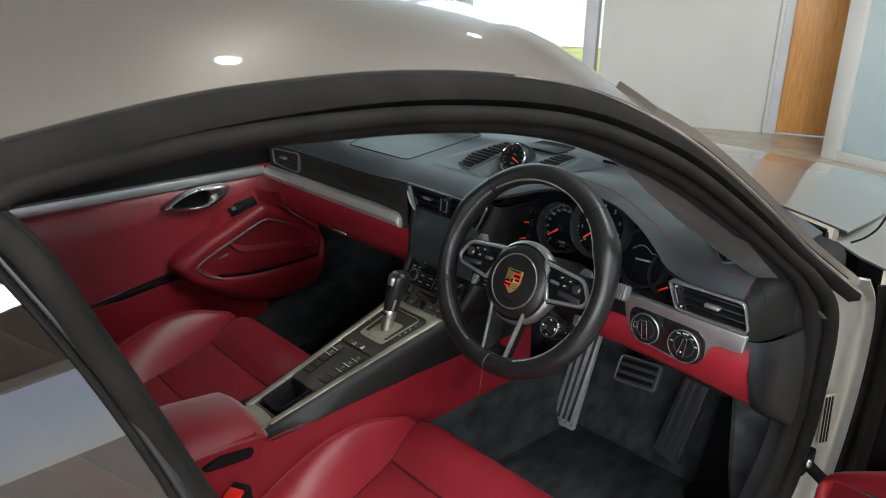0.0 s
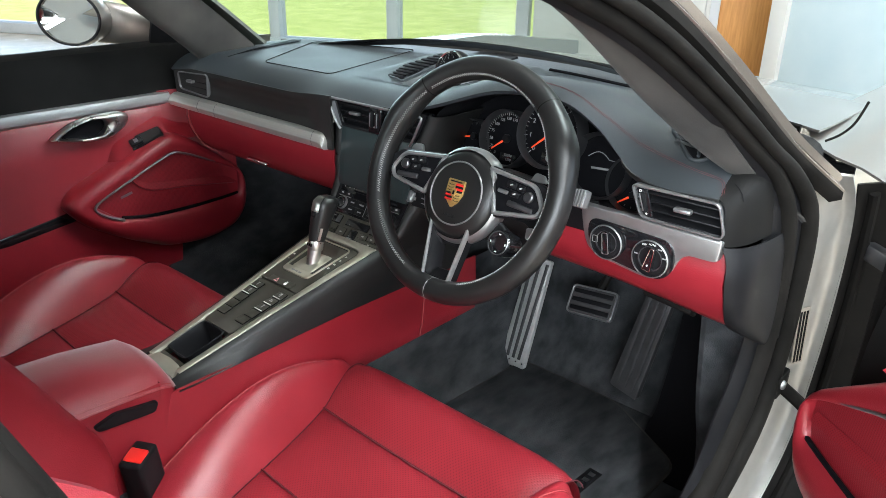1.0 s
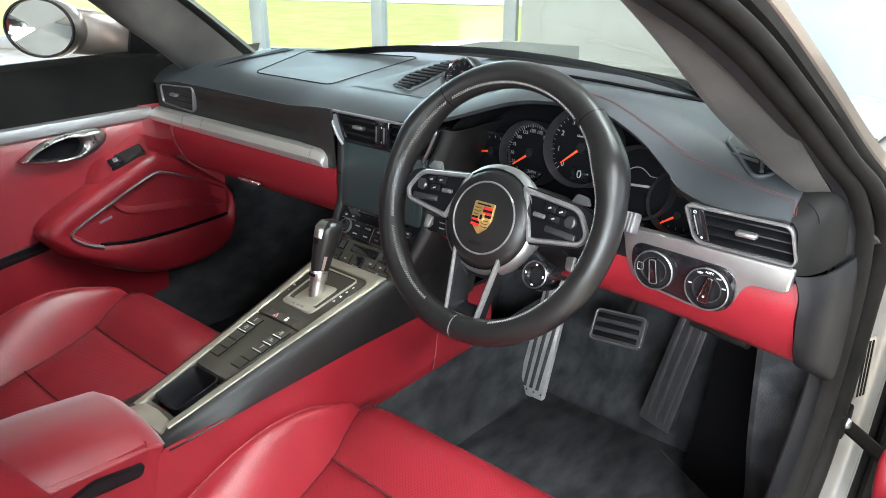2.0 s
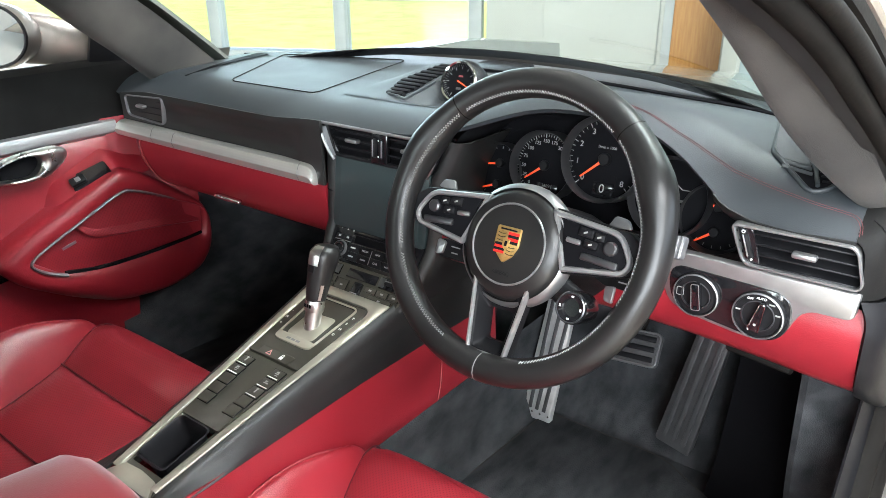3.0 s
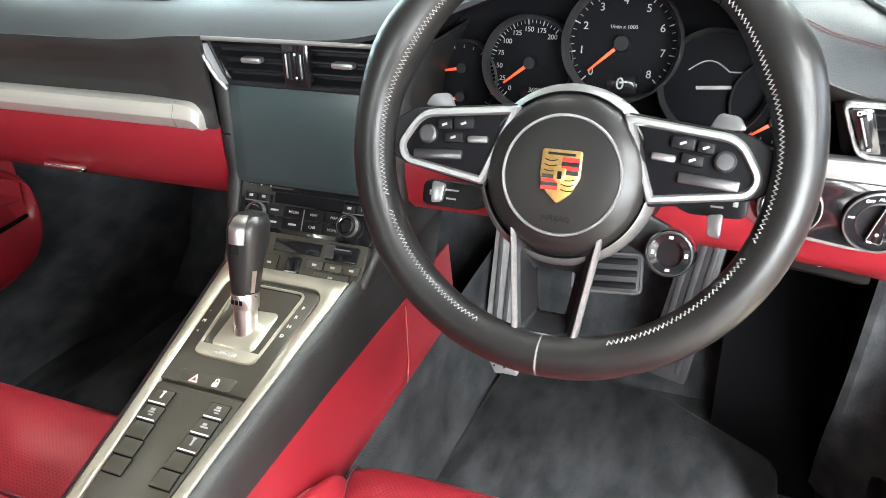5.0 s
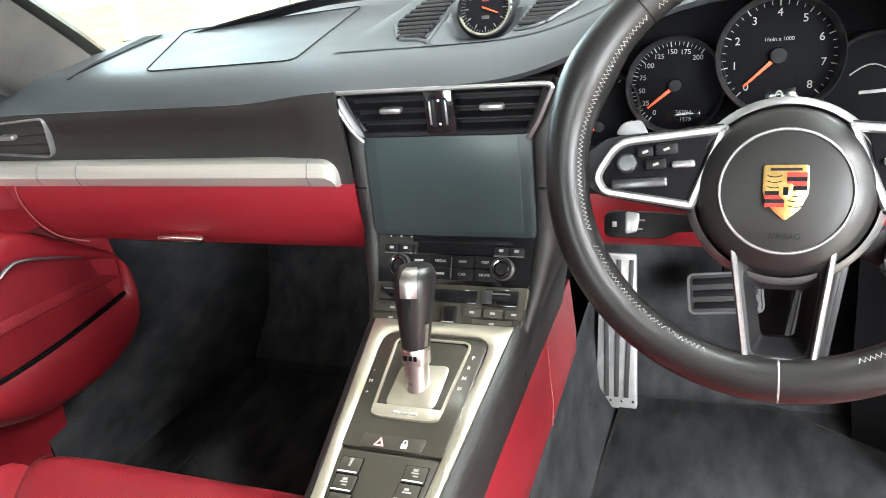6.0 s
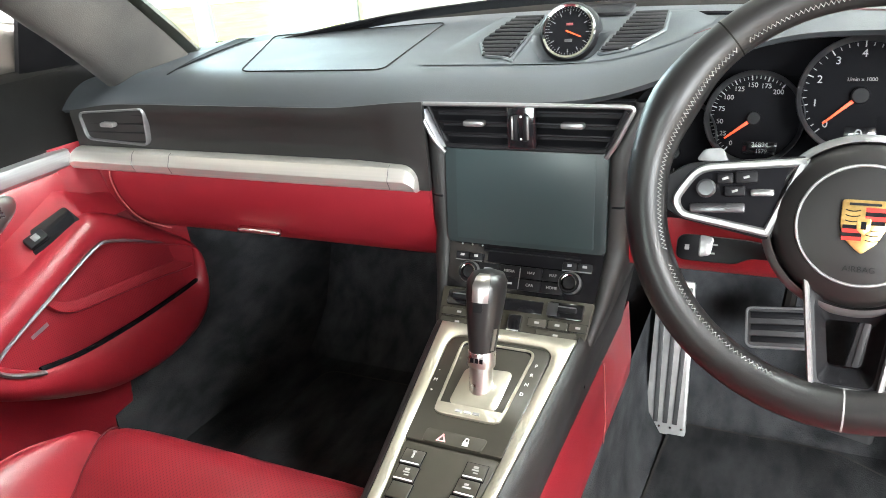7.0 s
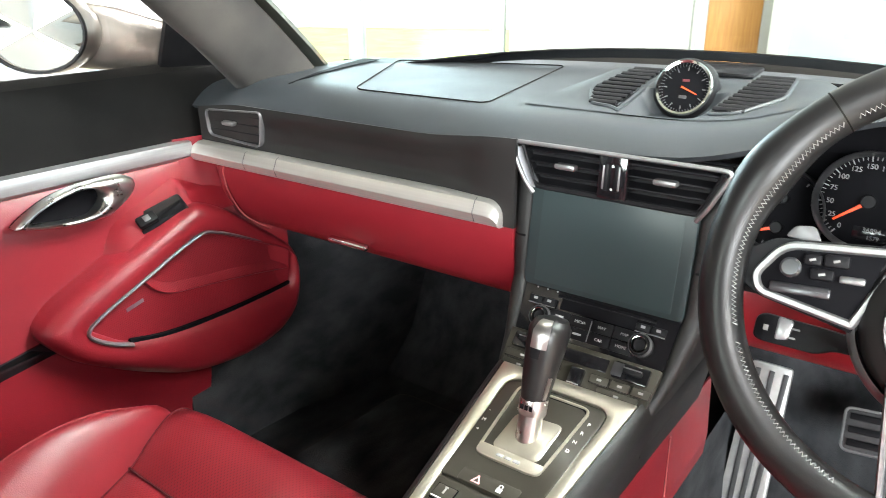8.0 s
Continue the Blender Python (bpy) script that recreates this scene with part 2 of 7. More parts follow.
def rounded(pts, r, n=5):
    """A closed 2D outline with its corners rounded by r (number or one for each corner)."""
    out = []
    k = len(pts)
    for i in range(k):
        p, a, b = Vector(pts[i]), Vector(pts[i - 1]), Vector(pts[(i + 1) % k])
        rr = r[i] if isinstance(r, (list, tuple)) else r
        da, db = (a - p), (b - p)
        ta = min(rr, 0.49 * da.length)
        tb = min(rr, 0.49 * db.length)
        s, e = p + da.normalized() * ta, p + db.normalized() * tb
        for j in range(n + 1):
            t = j / n
            out.append(((1 - t) ** 2 * s + 2 * t * (1 - t) * p + t * t * e))
    return out


def resample(outline, n):
    O = [Vector(p) for p in outline]
    d = [0.0]
    for i in range(len(O)):
        d.append(d[-1] + (O[(i + 1) % len(O)] - O[i]).length)
    out, j = [], 0
    for k in range(n):
        t = d[-1] * k / n
        while d[j + 1] < t:
            j += 1
        f = (t - d[j]) / max(1e-9, d[j + 1] - d[j])
        out.append(O[j].lerp(O[(j + 1) % len(O)], f))
    return out


def plate(outline, depth, m, bevel=0.0015):
    """A slab with a 2D outline in the local xy plane, its face at z = 0 and its back at -depth."""
    k = len(outline)
    c = sum((Vector(p) for p in outline), Vector((0, 0))) / k
    size = max((Vector(p) - c).length for p in outline)
    f = 1 - bevel / size

    def ring(z, s):
        return [(c.x + (p[0] - c.x) * s, c.y + (p[1] - c.y) * s, z) for p in outline]

    rings = [ring(0, f), ring(-0.3 * bevel, 1 - 0.3 * bevel / size), ring(-bevel, 1), ring(-depth, 1)]
    bm = loft(rings, closed=True, cap=True)
    bmesh.ops.transform(bm, matrix=m, verts=bm.verts)
    return bm


def border(outline, width, depth, m, bevel=0.001):
    """A frame that follows a 2D outline, width inwards."""
    k = len(outline)
    rings = []
    O = [Vector(p) for p in outline]
    area = sum(O[i].x * O[(i + 1) % k].y - O[(i + 1) % k].x * O[i].y for i in range(k))
    sgn = 1 if area > 0 else -1
    inner = []
    for i in range(k):
        d = (O[(i + 1) % k] - O[i - 1])
        d = d.normalized() if d.length > 1e-9 else Vector((1, 0))
        inner.append(O[i] + sgn * width * Vector((-d.y, d.x)))

    def mix(t, z):
        return [(a.x * (1 - t) + b.x * t, a.y * (1 - t) + b.y * t, z) for a, b in zip(O, inner)]

    rings = [mix(0, -depth), mix(0, -bevel), mix(0.25, 0), mix(0.75, 0), mix(1, -bevel), mix(1, -depth)]
    bm = loft(rings, closed=True, wrap=True)
    bmesh.ops.transform(bm, matrix=m, verts=bm.verts)
    return bm


def lathe(profile, m, n=40):
    """Turns (radius, height) pairs round the local z axis."""
    rings = [[(r * math.cos(t), r * math.sin(t), h) for t in (2 * math.pi * i / n for i in range(n))] for r, h in profile]
    bm = loft(rings, closed=True)
    for ring in (profile[0], profile[-1]):
        if ring[0] < 1e-6:
            continue
    bmesh.ops.transform(bm, matrix=m, verts=bm.verts)
    return bm


def disc(r, m, depth=0.002, n=40):
    return plate([(r * math.cos(2 * math.pi * i / n), r * math.sin(2 * math.pi * i / n)) for i in range(n)], depth, m, 0.0006)


def joined(*bms):
    out = bmesh.new()
    for b in bms:
        me = bpy.data.meshes.new("tmp")
        b.to_mesh(me)
        out.from_mesh(me)
        bpy.data.meshes.remove(me)
        b.free()
    return out


WORLD = {}


def thing(name, label, category, at=(0, 0, 0), group="", kind=""):
    ob = new(name)
    ob.empty_display_size = 0.05
    ob.location = at
    WORLD[ob.name] = Matrix.Translation(at)
    return tagged(ob, label, category, group, kind)


def part(name, bm, mat, parent=None, label="", smooth=38, kind=""):
    me = bpy.data.meshes.new(name)
    bm.to_mesh(me)
    bm.free()
    me.materials.append(M[mat] if isinstance(mat, str) else mat)
    for p in me.polygons:
        p.use_smooth = True
    me.set_sharp_from_angle(angle=radians(smooth))
    ob = new(name, me)
    if parent is not None:
        ob.parent = parent
        ob.matrix_parent_inverse = WORLD.get(parent.name, Matrix()).inverted()
    return tagged(ob, label, kind=kind)


def whole(name, bm, mat, label, category, kind="", group="", smooth=38):
    return tagged(part(name, bm, mat, None, "", smooth), label, category, group, kind)


def lerp(a, b, t):
    return a + (b - a) * t


def step(a, b, v):
    t = min(1, max(0, (v - a) / (b - a)))
    return t * t * (3 - 2 * t)


def text(s, size, m, mat, parent, name="lettering", depth=0.0003):
    cu = bpy.data.curves.new(name, "FONT")
    cu.body, cu.size, cu.extrude, cu.align_x, cu.align_y = s, size, depth, "CENTER", "CENTER"
    tmp = bpy.data.objects.new("tmp", cu)
    me = bpy.data.meshes.new_from_object(tmp)
    bpy.data.objects.remove(tmp)
    me.transform(m)
    me.materials.clear()
    bm = bmesh.new()
    bm.from_mesh(me)
    bpy.data.meshes.remove(me)
    return part(name, bm, mat, parent)


# ---------------- showroom ----------------


def room_box(x0, x1, y0, y1, z0, z1, bevel=0.0):
    return rbox((x1 - x0, y1 - y0, z1 - z0), ROOM @ Matrix.Translation(((x0 + x1) / 2, (y0 + y1) / 2, (z0 + z1) / 2)), bevel)


HALL_H = 3.4
bm = bmesh.new()
bmesh.ops.create_grid(bm, x_segments=1, y_segments=1, size=600)
bmesh.ops.transform(bm, matrix=Matrix.Translation((0, 0, -0.12)), verts=bm.verts)
whole("ground", bm, "grass", "sunlit green lawn outside the showroom windows", "lawn", "structure")
whole("floor", room_box(-15, 5.6, -12.1, 0.1, -0.1, 0.0), "tile", "beige polished stone tile showroom floor", "floor", "structure")
whole("pavement", room_box(-60, 40, 9.0, 300, -0.115, -0.1), "paving", "pale paved road beyond the lawn", "paving", "structure")
whole("pavement", room_box(-60, 40, 0.1, 1.4, -0.115, -0.06), "paving", "pale paved path along the glass front", "paving", "structure")
whole("ceiling", room_box(-15, 5.6, -12.1, 0.6, HALL_H, HALL_H + 0.3), "ceiling", "plain grey showroom ceiling", "ceiling", "structure")
whole("wall_front", room_box(-1.02, 0.5, 0.0, 0.16, 0.0, HALL_H), "wall", "plain white plastered wall beside the glass front", "wall", "structure")
whole("wall_front", room_box(1.05, 5.6, 0.0, 0.16, 0.0, HALL_H), "wall", "plain white plastered wall behind the office glass", "wall", "structure")
for n_, x0, x1, z0, z1 in (("wall_back", -15, 5.6, 0, 1.1), ("wall_back", -15, 5.6, 3.1, HALL_H), ("wall_back", -15, -4.6, 1.1, 3.1), ("wall_back", 3.6, 5.6, 1.1, 3.1)):
    whole(n_, room_box(x0, x1, -12.2, -12, z0, z1), "wall", "plain white back wall of the showroom", "wall", "structure")
for n_, y0, y1, z0, z1 in (("wall_right", -12, 0, 0, 1.3), ("wall_right", -12, 0, 3.1, HALL_H), ("wall_right", -12, -11, 1.3, 3.1), ("wall_right", -3.6, 0, 1.3, 3.1)):
    whole(n_, room_box(5.5, 5.7, y0, y1, z0, z1), "wall", "plain white side wall of the showroom", "wall", "structure")
lamp("window_light", "AREA", 370, ROOM @ Matrix.Translation((-7.6, 0.2, 2.3)) @ pose(0, 0, 0, -90, 0, 0), (0.74, 0.90, 1.0), size=(12.6, 2.0))
for k in range(5):
    x = -4.6 + 2.05 * k
    whole("window_2", room_box(x - 0.06, x + 0.06, -12.12, -11.95, 1.1, 3.1), "frame", "white metal window post", "window", "structure")
for k in range(5):
    y = -11.0 + 1.85 * k
    whole("window_3", room_box(5.45, 5.62, y - 0.06, y + 0.06, 1.3, 3.1), "frame", "white metal window post", "window", "structure")
lamp("window_light", "AREA", 480, ROOM @ Matrix.Translation((-0.5, -12.15, 2.1)) @ pose(0, 0, 0, 90, 0, 0), (0.93, 0.97, 1.0), size=(8.2, 2.0))
lamp("window_light", "AREA", 45, ROOM @ Matrix.Translation((5.68, -7.3, 2.2)) @ pose(0, 0, 0, 90, 0, 90), (0.95, 0.98, 1.0), size=(7.4, 1.8))
whole("wall_left", room_box(-15.2, -15, -12.2, 0.16, 0.0, HALL_H), "wall", "plain white side wall of the showroom", "wall", "structure")
door = thing("door_1", "orange beech veneer door in a grey metal frame", "door", ROOM @ Vector((0.8, 0, 0)), kind="structure")
part("leaf", room_box(0.62, 1.05, 0.02, 0.06, 0.01, 2.6, 0.003), "wood", door)
part("frame", room_box(0.5, 0.62, -0.03, 0.12, 0.0, 2.7, 0.01), "frame", door)
part("frame", room_box(0.505, 0.54, -0.05, -0.028, 0.0, 2.7, 0.005), "wall", door)
front = thing("window_1", "tall glass shopfront in pale grey metal mullions", "window", ROOM @ Vector((-6, 0.05, 0)), kind="structure")
xs = [-1.12 - 1.3 * i for i in range(11)]
for x in xs:
    part("mullion", room_box(x - 0.06, x + 0.06, -0.05, 0.11, 0.0, HALL_H, 0.008), "frame", front)
for a, b in zip(xs, xs[1:]):
    g = part("pane", room_box(b + 0.06, a - 0.06, 0.02, 0.032, 0.12, HALL_H), "glass", front)
    g.visible_shadow = False
part("sill", room_box(-15, -1.02, -0.06, 0.12, 0.0, 0.12, 0.01), "frame", front)
# glass office partition that comes towards the car
OFF = ROOM @ Matrix.Translation((0.98, -0.84, 0)) @ pose(0, 0, 0, 0, 0, -44)
office = thing("glass_partition", "pale blue glass office partition in a white frame", "partition", OFF @ Vector((2, 0, 0)), kind="structure")


def off_box(x0, x1, y0, y1, z0, z1, bevel=0.004):
    return rbox((x1 - x0, y1 - y0, z1 - z0), OFF @ Matrix.Translation(((x0 + x1) / 2, (y0 + y1) / 2, (z0 + z1) / 2)), bevel)


for i in range(4):
    part("post", off_box(i * 1.5 - 0.01, i * 1.5 + 0.13, -0.05, 0.05, 0, HALL_H), "wall", office)
    if i < 3:
        part("pane", off_box(i * 1.5 + 0.13, i * 1.5 + 1.49, -0.006, 0.006, 0.08, HALL_H), "office_glass", office)
        part("rail", off_box(i * 1.5 + 0.13, i * 1.5 + 1.49, -0.05, 0.05, 0, 0.08), "wall", office)
# ceiling: unseen fill panels added beside the car, then small downlights
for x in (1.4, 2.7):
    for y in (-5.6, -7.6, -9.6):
        fit_ = thing("ceiling_light", "added fill light panel on the ceiling beside the car", "ceiling light", ROOM @ Vector((x, y, HALL_H)), "ceiling light panels")
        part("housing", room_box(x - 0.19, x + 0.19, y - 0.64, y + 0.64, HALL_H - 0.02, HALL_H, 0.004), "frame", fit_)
        part("diffuser", room_box(x - 0.15, x + 0.15, y - 0.6, y + 0.6, HALL_H - 0.028, HALL_H - 0.021), "fill_lens", fit_)
for i, (x, y) in enumerate((x, y) for x in (-6.5, -3.5, -0.5, 2.5) for y in (-2.2, -5.4, -8.6)):
    fit_ = thing("ceiling_light", "small round white recessed ceiling downlight", "ceiling light", ROOM @ Vector((x, y, HALL_H)), "ceiling lights")
    LM = ROOM @ Matrix.Translation((x, y, HALL_H - 0.012)) @ pose(0, 0, 0, 180, 0, 0)
    part("housing", lathe([(0.070, -0.004), (0.075, 0.008), (0.105, 0.006), (0.110, -0.014)], LM, 24), "frame", fit_)
    part("diffuser", disc(0.070, LM, 0.004, 24), "lens", fit_)

# ---------------- car body ----------------
car = thing("car", "silver metallic sports coupe with its driver's door open", "car", (0, 0, 0))
# roof rail from the foot of the windscreen pillar over the door to the tail
RAIL = spline([(0.745, 0.345, 0.85), (0.70, 0.245, 0.925), (0.662, 0.115, 1.025), (0.632, -0.02, 1.112), (0.606, -0.14, 1.167), (0.592, -0.25, 1.199),
               (0.584, -0.40, 1.220), (0.582, -0.55, 1.226), (0.588, -0.72, 1.216), (0.602, -0.95, 1.172), (0.632, -1.3, 1.055), (0.68, -1.75, 0.89)], 6)
NTOP = 22  # where the glass ends and the roof starts


def bow(i):
    return lerp(0.215, 0.10, step(0, NTOP, i)) if i < NTOP else lerp(0.10, 0.0, step(NTOP, NTOP + 14, i))


def crown(i):
    return lerp(0.085, 0.062, step(0, NTOP, i)) + 0.026 * step(NTOP - 4, NTOP + 8, i)


def skin(i, u, d=0.0):
    """The greenhouse: rail step i, u from -1 (passenger) to 1 (driver), d metres inside."""
    p = RAIL[i]
    v = 1 - abs(u) ** lerp(2.2, 4.2, step(NTOP - 4, NTOP + 8, i))
    return Vector((p.x * u * (1 - d / 0.6), p.y + bow(i) * v - 0.6 * d * (i < NTOP), p.z + crown(i) * v - d))


us = [math.sin(math.pi / 2 * k / 12) for k in range(-12, 13)]
NREAR = 55  # where the roof ends above the rear window
part("roof", thick(loft([[skin(i, u) for u in us] for i in range(NTOP, NREAR + 1)]), -0.004), "paint", car)
for s in (-1, 1):
    part("rear_pillar", thick(loft([[skin(i, s * lerp(0.86, 1.0, k / 5)) for k in range(6)] for i in range(NREAR, len(RAIL))]), -0.004), "paint", car)
rw = part("rear_window", loft([[skin(i, u * 0.87, 0.003) for u in us] for i in range(NREAR, len(RAIL))]), "windscreen", car, "sloping rear window")
rw.visible_shadow = False
part("headliner", loft([[skin(i, u * 0.97, 0.03) for u in us] for i in range(NTOP - 1, NREAR)]), "alcantara", car, "dark grey suede roof lining")
ws = part("windscreen", loft([[skin(i, u * 0.94, 0.004) for u in us] for i in range(0, NTOP + 1)]), "windscreen", car)
ws.visible_shadow = False
for s in (-1, 1):
    part("windscreen_pillar", thick(loft([[skin(i, s * u, -0.002) for u in (0.875, 0.90, 0.925, 0.95, 0.975, 1.0)] for i in range(0, NTOP + 1)]), -0.010), "paint", car)
    rings = []
    for i in range(0, NTOP + 20):
        g, r = skin(i, s * lerp(0.895, 0.885, step(0, NTOP, i)), 0.008), RAIL[i]
        e = Vector((s * (r.x - lerp(0.044, 0.058, step(5, 14, i))), r.y - 0.006, r.z - lerp(0.045, 0.080, step(0, 12, i)) + 0.042 * step(14, NTOP + 4, i)))
        o = Vector((s * (r.x - 0.016), r.y - lerp(0.03, 0.0, step(4, NTOP, i)), r.z - lerp(0.055, 0.034, step(4, NTOP, i))))
        prof = spline([g, g.lerp(e, 0.5) + Vector((-s * 0.008, -0.006, 0.0)), e, e.lerp(o, 0.5) + Vector((0, -0.004, -0.010)), o], 4)
        if i == 0:
            rings.append([p + Vector((s * 0.008, 0.035, -0.065)) for p in prof])
        rings.append(prof)
    part("pillar_trim", thick(loft(rings), 0.004), "suede", car, "grey suede pillar lining", 80)
part("screen_header", thick(loft([[skin(i, u * 0.95, d) for u in us] for i, d in ((NTOP - 2, 0.012), (NTOP - 2, 0.03), (NTOP, 0.04), (NTOP + 3, 0.036))]), 0.004), "alcantara", car)
# rubber frame over the driver's door and seal round the opening
OPEN = [(0.722, 0.345, 0.80), (0.718, 0.375, 0.66), (0.715, 0.365, 0.52), (0.715, 0.305, 0.42), (0.715, 0.15, 0.355), (0.73, -0.15, 0.325),
        (0.728, -0.42, 0.335), (0.728, -0.59, 0.42), (0.734, -0.645, 0.62), (0.707, -0.692, 0.85), (0.672, -0.738, 1.0), (0.636, -0.787, 1.14)]
top_line = [RAIL[i] + Vector((0.006, -0.01, -0.030)) for i in range(50, 2, -3)]


def opening(dx, dn, n=5):
    """The line of the opening, moved out by dx and shrunk inwards by dn."""
    c = Vector((0, -0.22, 0.80))
    pts = [Vector(p) for p in top_line] + [Vector(p) for p in OPEN]
    out = []
    for p in pts:
        d = Vector((0, c.y - p.y, c.z - p.z)).normalized()
        wide = 1 - 0.60 * step(0.50, 0.70, -p.y) * step(0.60, 0.85, p.z) + 3.2 * step(0.10, 0.30, p.y) * (1 - step(0.80, 0.92, p.z)) + 0.6 * (1 - step(0.45, 0.60, p.z))
        out.append(p + Vector((dx, 0, 0)) + d * dn * wide)
    return spline(out, n, closed=True)


part("door_seal", tube(opening(-0.012, 0.0175), lambda t: lerp(0.0105, 0.0185, step(0.52, 0.62, t)) - 0.0085 * step(0.86, 0.93, t), 12, True), "rubber", car, "black hollow rubber door seal")
part("door_seal", tube(opening(0.004, 0.0060), lambda t: lerp(0.0085, 0.0145, step(0.50, 0.60, t)) - 0.006 * step(0.86, 0.93, t), 10, True), "rubber", car, "black rubber outer seal")
a, b, c_ = opening(-0.03, 0.028, 3), opening(-0.012, 0.019, 3), opening(0.0, 0.0, 3)
part("opening_trim", thick(loft([a, b, c_], closed=True), 0.003), "plastic", car, "dark plastic trim round the door opening")
# rail gutter between roof and seal
gut = [[RAIL[i] + Vector((dx, 0, dz)) for dx, dz in ((0.002, 0.001), (0.012, -0.010), (0.012, -0.022), (-0.004, -0.030))] for i in range(0, 56)]
split = [lerp(1.0, 0.04, step(12, 30, i)) for i in range(56)]
part("roof_rail", thick(loft([[g[0].lerp(g[1], f), g[1].lerp(g[2], 0.35 * f), g[2], g[3]] for g, f in zip(gut, split)]), 0.003), "rubber", car, "black rail moulding above the door", 60)
part("pillar_trim_strip", thick(loft([[g[0] + Vector((-0.004, 0.0, 0.0015)), g[0].lerp(g[1], 0.5 * f) + Vector((0.0015, 0, 0.0015)), g[0].lerp(g[1], f) + Vector((0.002, 0, 0.001))] for g, f in zip(gut[:34], split)]), 0.003), "paint", car, "silver strip along the windscreen pillar")
# body side round the opening: hinge pillar, sill, lock pillar
low_s = spline([top_line[-1] + Vector((0.01, 0.05, -0.02))] + [Vector(p) for p in OPEN[:-2]], 5)


def jamb(p, out, back):
    c = Vector((0, -0.22, 0.80))
    d = Vector((0, p.y - c.y, p.z - c.z)).normalized()
    return p + d * out + Vector((back, 0, 0))


hp = part("door_frame", thick(loft([[jamb(p, o * lerp(0.55, 1.0, step(0, 8, k)), bk) for o, bk in ((-0.004, -0.006), (0.012, 0.004), (0.042, 0.011), (0.070, 0.018), (0.080, 0.026), (0.084, 0.040))] for k, p in enumerate(low_s)]), 0.004), "litpaint", car,
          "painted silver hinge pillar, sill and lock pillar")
part("door_gap", thick(loft([[jamb(p, o, bk) for o, bk in ((0.081, 0.036), (0.092, 0.044), (0.11, 0.062), (0.125, 0.12))] for p in low_s[3:]]), 0.003), "rubber", car, "black shut line behind the wing")
part("gap_seal", tube([jamb(p, 0.096, 0.058) for p in low_s[4:40]], 0.008, 8), "rubber", car)
LOCK = spline([(0.712, -0.690, 0.80), (0.704, -0.706, 0.88), (0.687, -0.729, 0.975), (0.655, -0.763, 1.075), (0.614, -0.797, 1.150), (0.596, -0.812, 1.182)], 4)
part("lock_pillar_cover", thick(loft([[p + Vector((-0.004, 0.004, 0)), p + Vector((0.003, -0.001, 0)), p + Vector((0.004, -0.005, 0)), p + Vector((0.002, -0.008, 0)), p + Vector((-0.003, -0.011, 0))] for p in LOCK]), 0.004), "black", car, "black cover behind the door opening")
part("quarter_seal", tube([p + Vector((0.001, -0.011, 0)) for p in LOCK], 0.0025, 6), "rubber", car)
part("quarter_window", loft([[p + Vector((-0.001, -0.010, 0)), p + Vector((-0.002, -0.13, 0.002)), p + Vector((0.004, -0.32, -0.006)), p + Vector((0.02, -0.60, -0.06 * step(0.9, 1.15, p.z)))] for p in LOCK]), "tinted", car, "tinted rear side window")
part("quarter_panel", thick(loft([[(0.79, -0.74, 0.3), (0.82, -0.74, 0.7), (0.74, -0.745, 0.90)],
                                  [(0.86, -0.95, 0.3), (0.89, -0.95, 0.7), (0.745, -0.92, 0.90)],
                                  [(0.90, -1.4, 0.3), (0.93, -1.4, 0.7), (0.77, -1.3, 0.92)], [(0.88, -1.8, 0.3), (0.92, -1.8, 0.6), (0.70, -1.8, 0.85)]]), 0.004), "paint", car)
part("quarter_panel", thick(loft([[(-0.80, -0.80, 0.3), (-0.83, -0.80, 0.7), (-0.78, -0.80, 0.92)],
                                  [(-0.88, -1.4, 0.3), (-0.92, -1.4, 0.7), (-0.77, -1.3, 0.92)],
                                  [(-0.88, -1.8, 0.3), (-0.92, -1.8, 0.6), (-0.70, -1.8, 0.85)]]), 0.004), "paint", car)
part("quarter_window", loft([[(-0.78, -0.80, 0.92), (-0.60, -0.82, 1.20)], [(-0.775, -1.05, 0.92), (-0.61, -1.06, 1.15)], [(-0.77, -1.3, 0.92), (-0.64, -1.3, 1.05)]]), "tinted", car, "tinted rear side window")
# fittings on the hinge pillar
STK = Matrix.Translation((0.7335, 0.395, 0.575)) @ pose(0, 0, 0, 90, 0, 62) @ pose(0, 0, 0, 0, 0, 4)
lb = part("sticker", rbox((0.022, 0.105, 0.0006), STK, 0), "paint", hp, "small clear printed sticker")
for k in range(3):
    part("print", rbox((0.0042, 0.095, 0.0004), STK @ Matrix.Translation((-0.0065 + 0.0062 * k, -0.002, 0.0005)), 0), "face", lb)
strap = part("door_strap", tube(spline([(0.732, 0.352, 0.498), (0.760, 0.345, 0.488), (0.812, 0.340, 0.462), (0.85, 0.335, 0.448)]), 0.0105, 8, False, 0.55), "rubber", car, "black door check strap")
part("strap_bracket", rbox((0.012, 0.050, 0.038), Matrix.Translation((0.729, 0.352, 0.503)), 0.004), "rubber", strap)
part("bolt", lathe([(0.0, 0.006), (0.006, 0.006), (0.008, 0.003), (0.008, 0.0)], Matrix.Translation((0.734, 0.342, 0.507)) @ pose(0, 0, 0, 0, 90, 0)), "darksilver", strap)
hg = part("hinge", rbox((0.07, 0.022, 0.030), Matrix.Translation((0.812, 0.452, 0.715)) @ pose(0, 0, 0, 0, 8, -28), 0.006), "gunmetal", car, "dark metal door hinge")
part("hinge_pin", tube([(0.842, 0.435, 0.69), (0.842, 0.435, 0.74)], 0.010, 10), "rubber", hg)
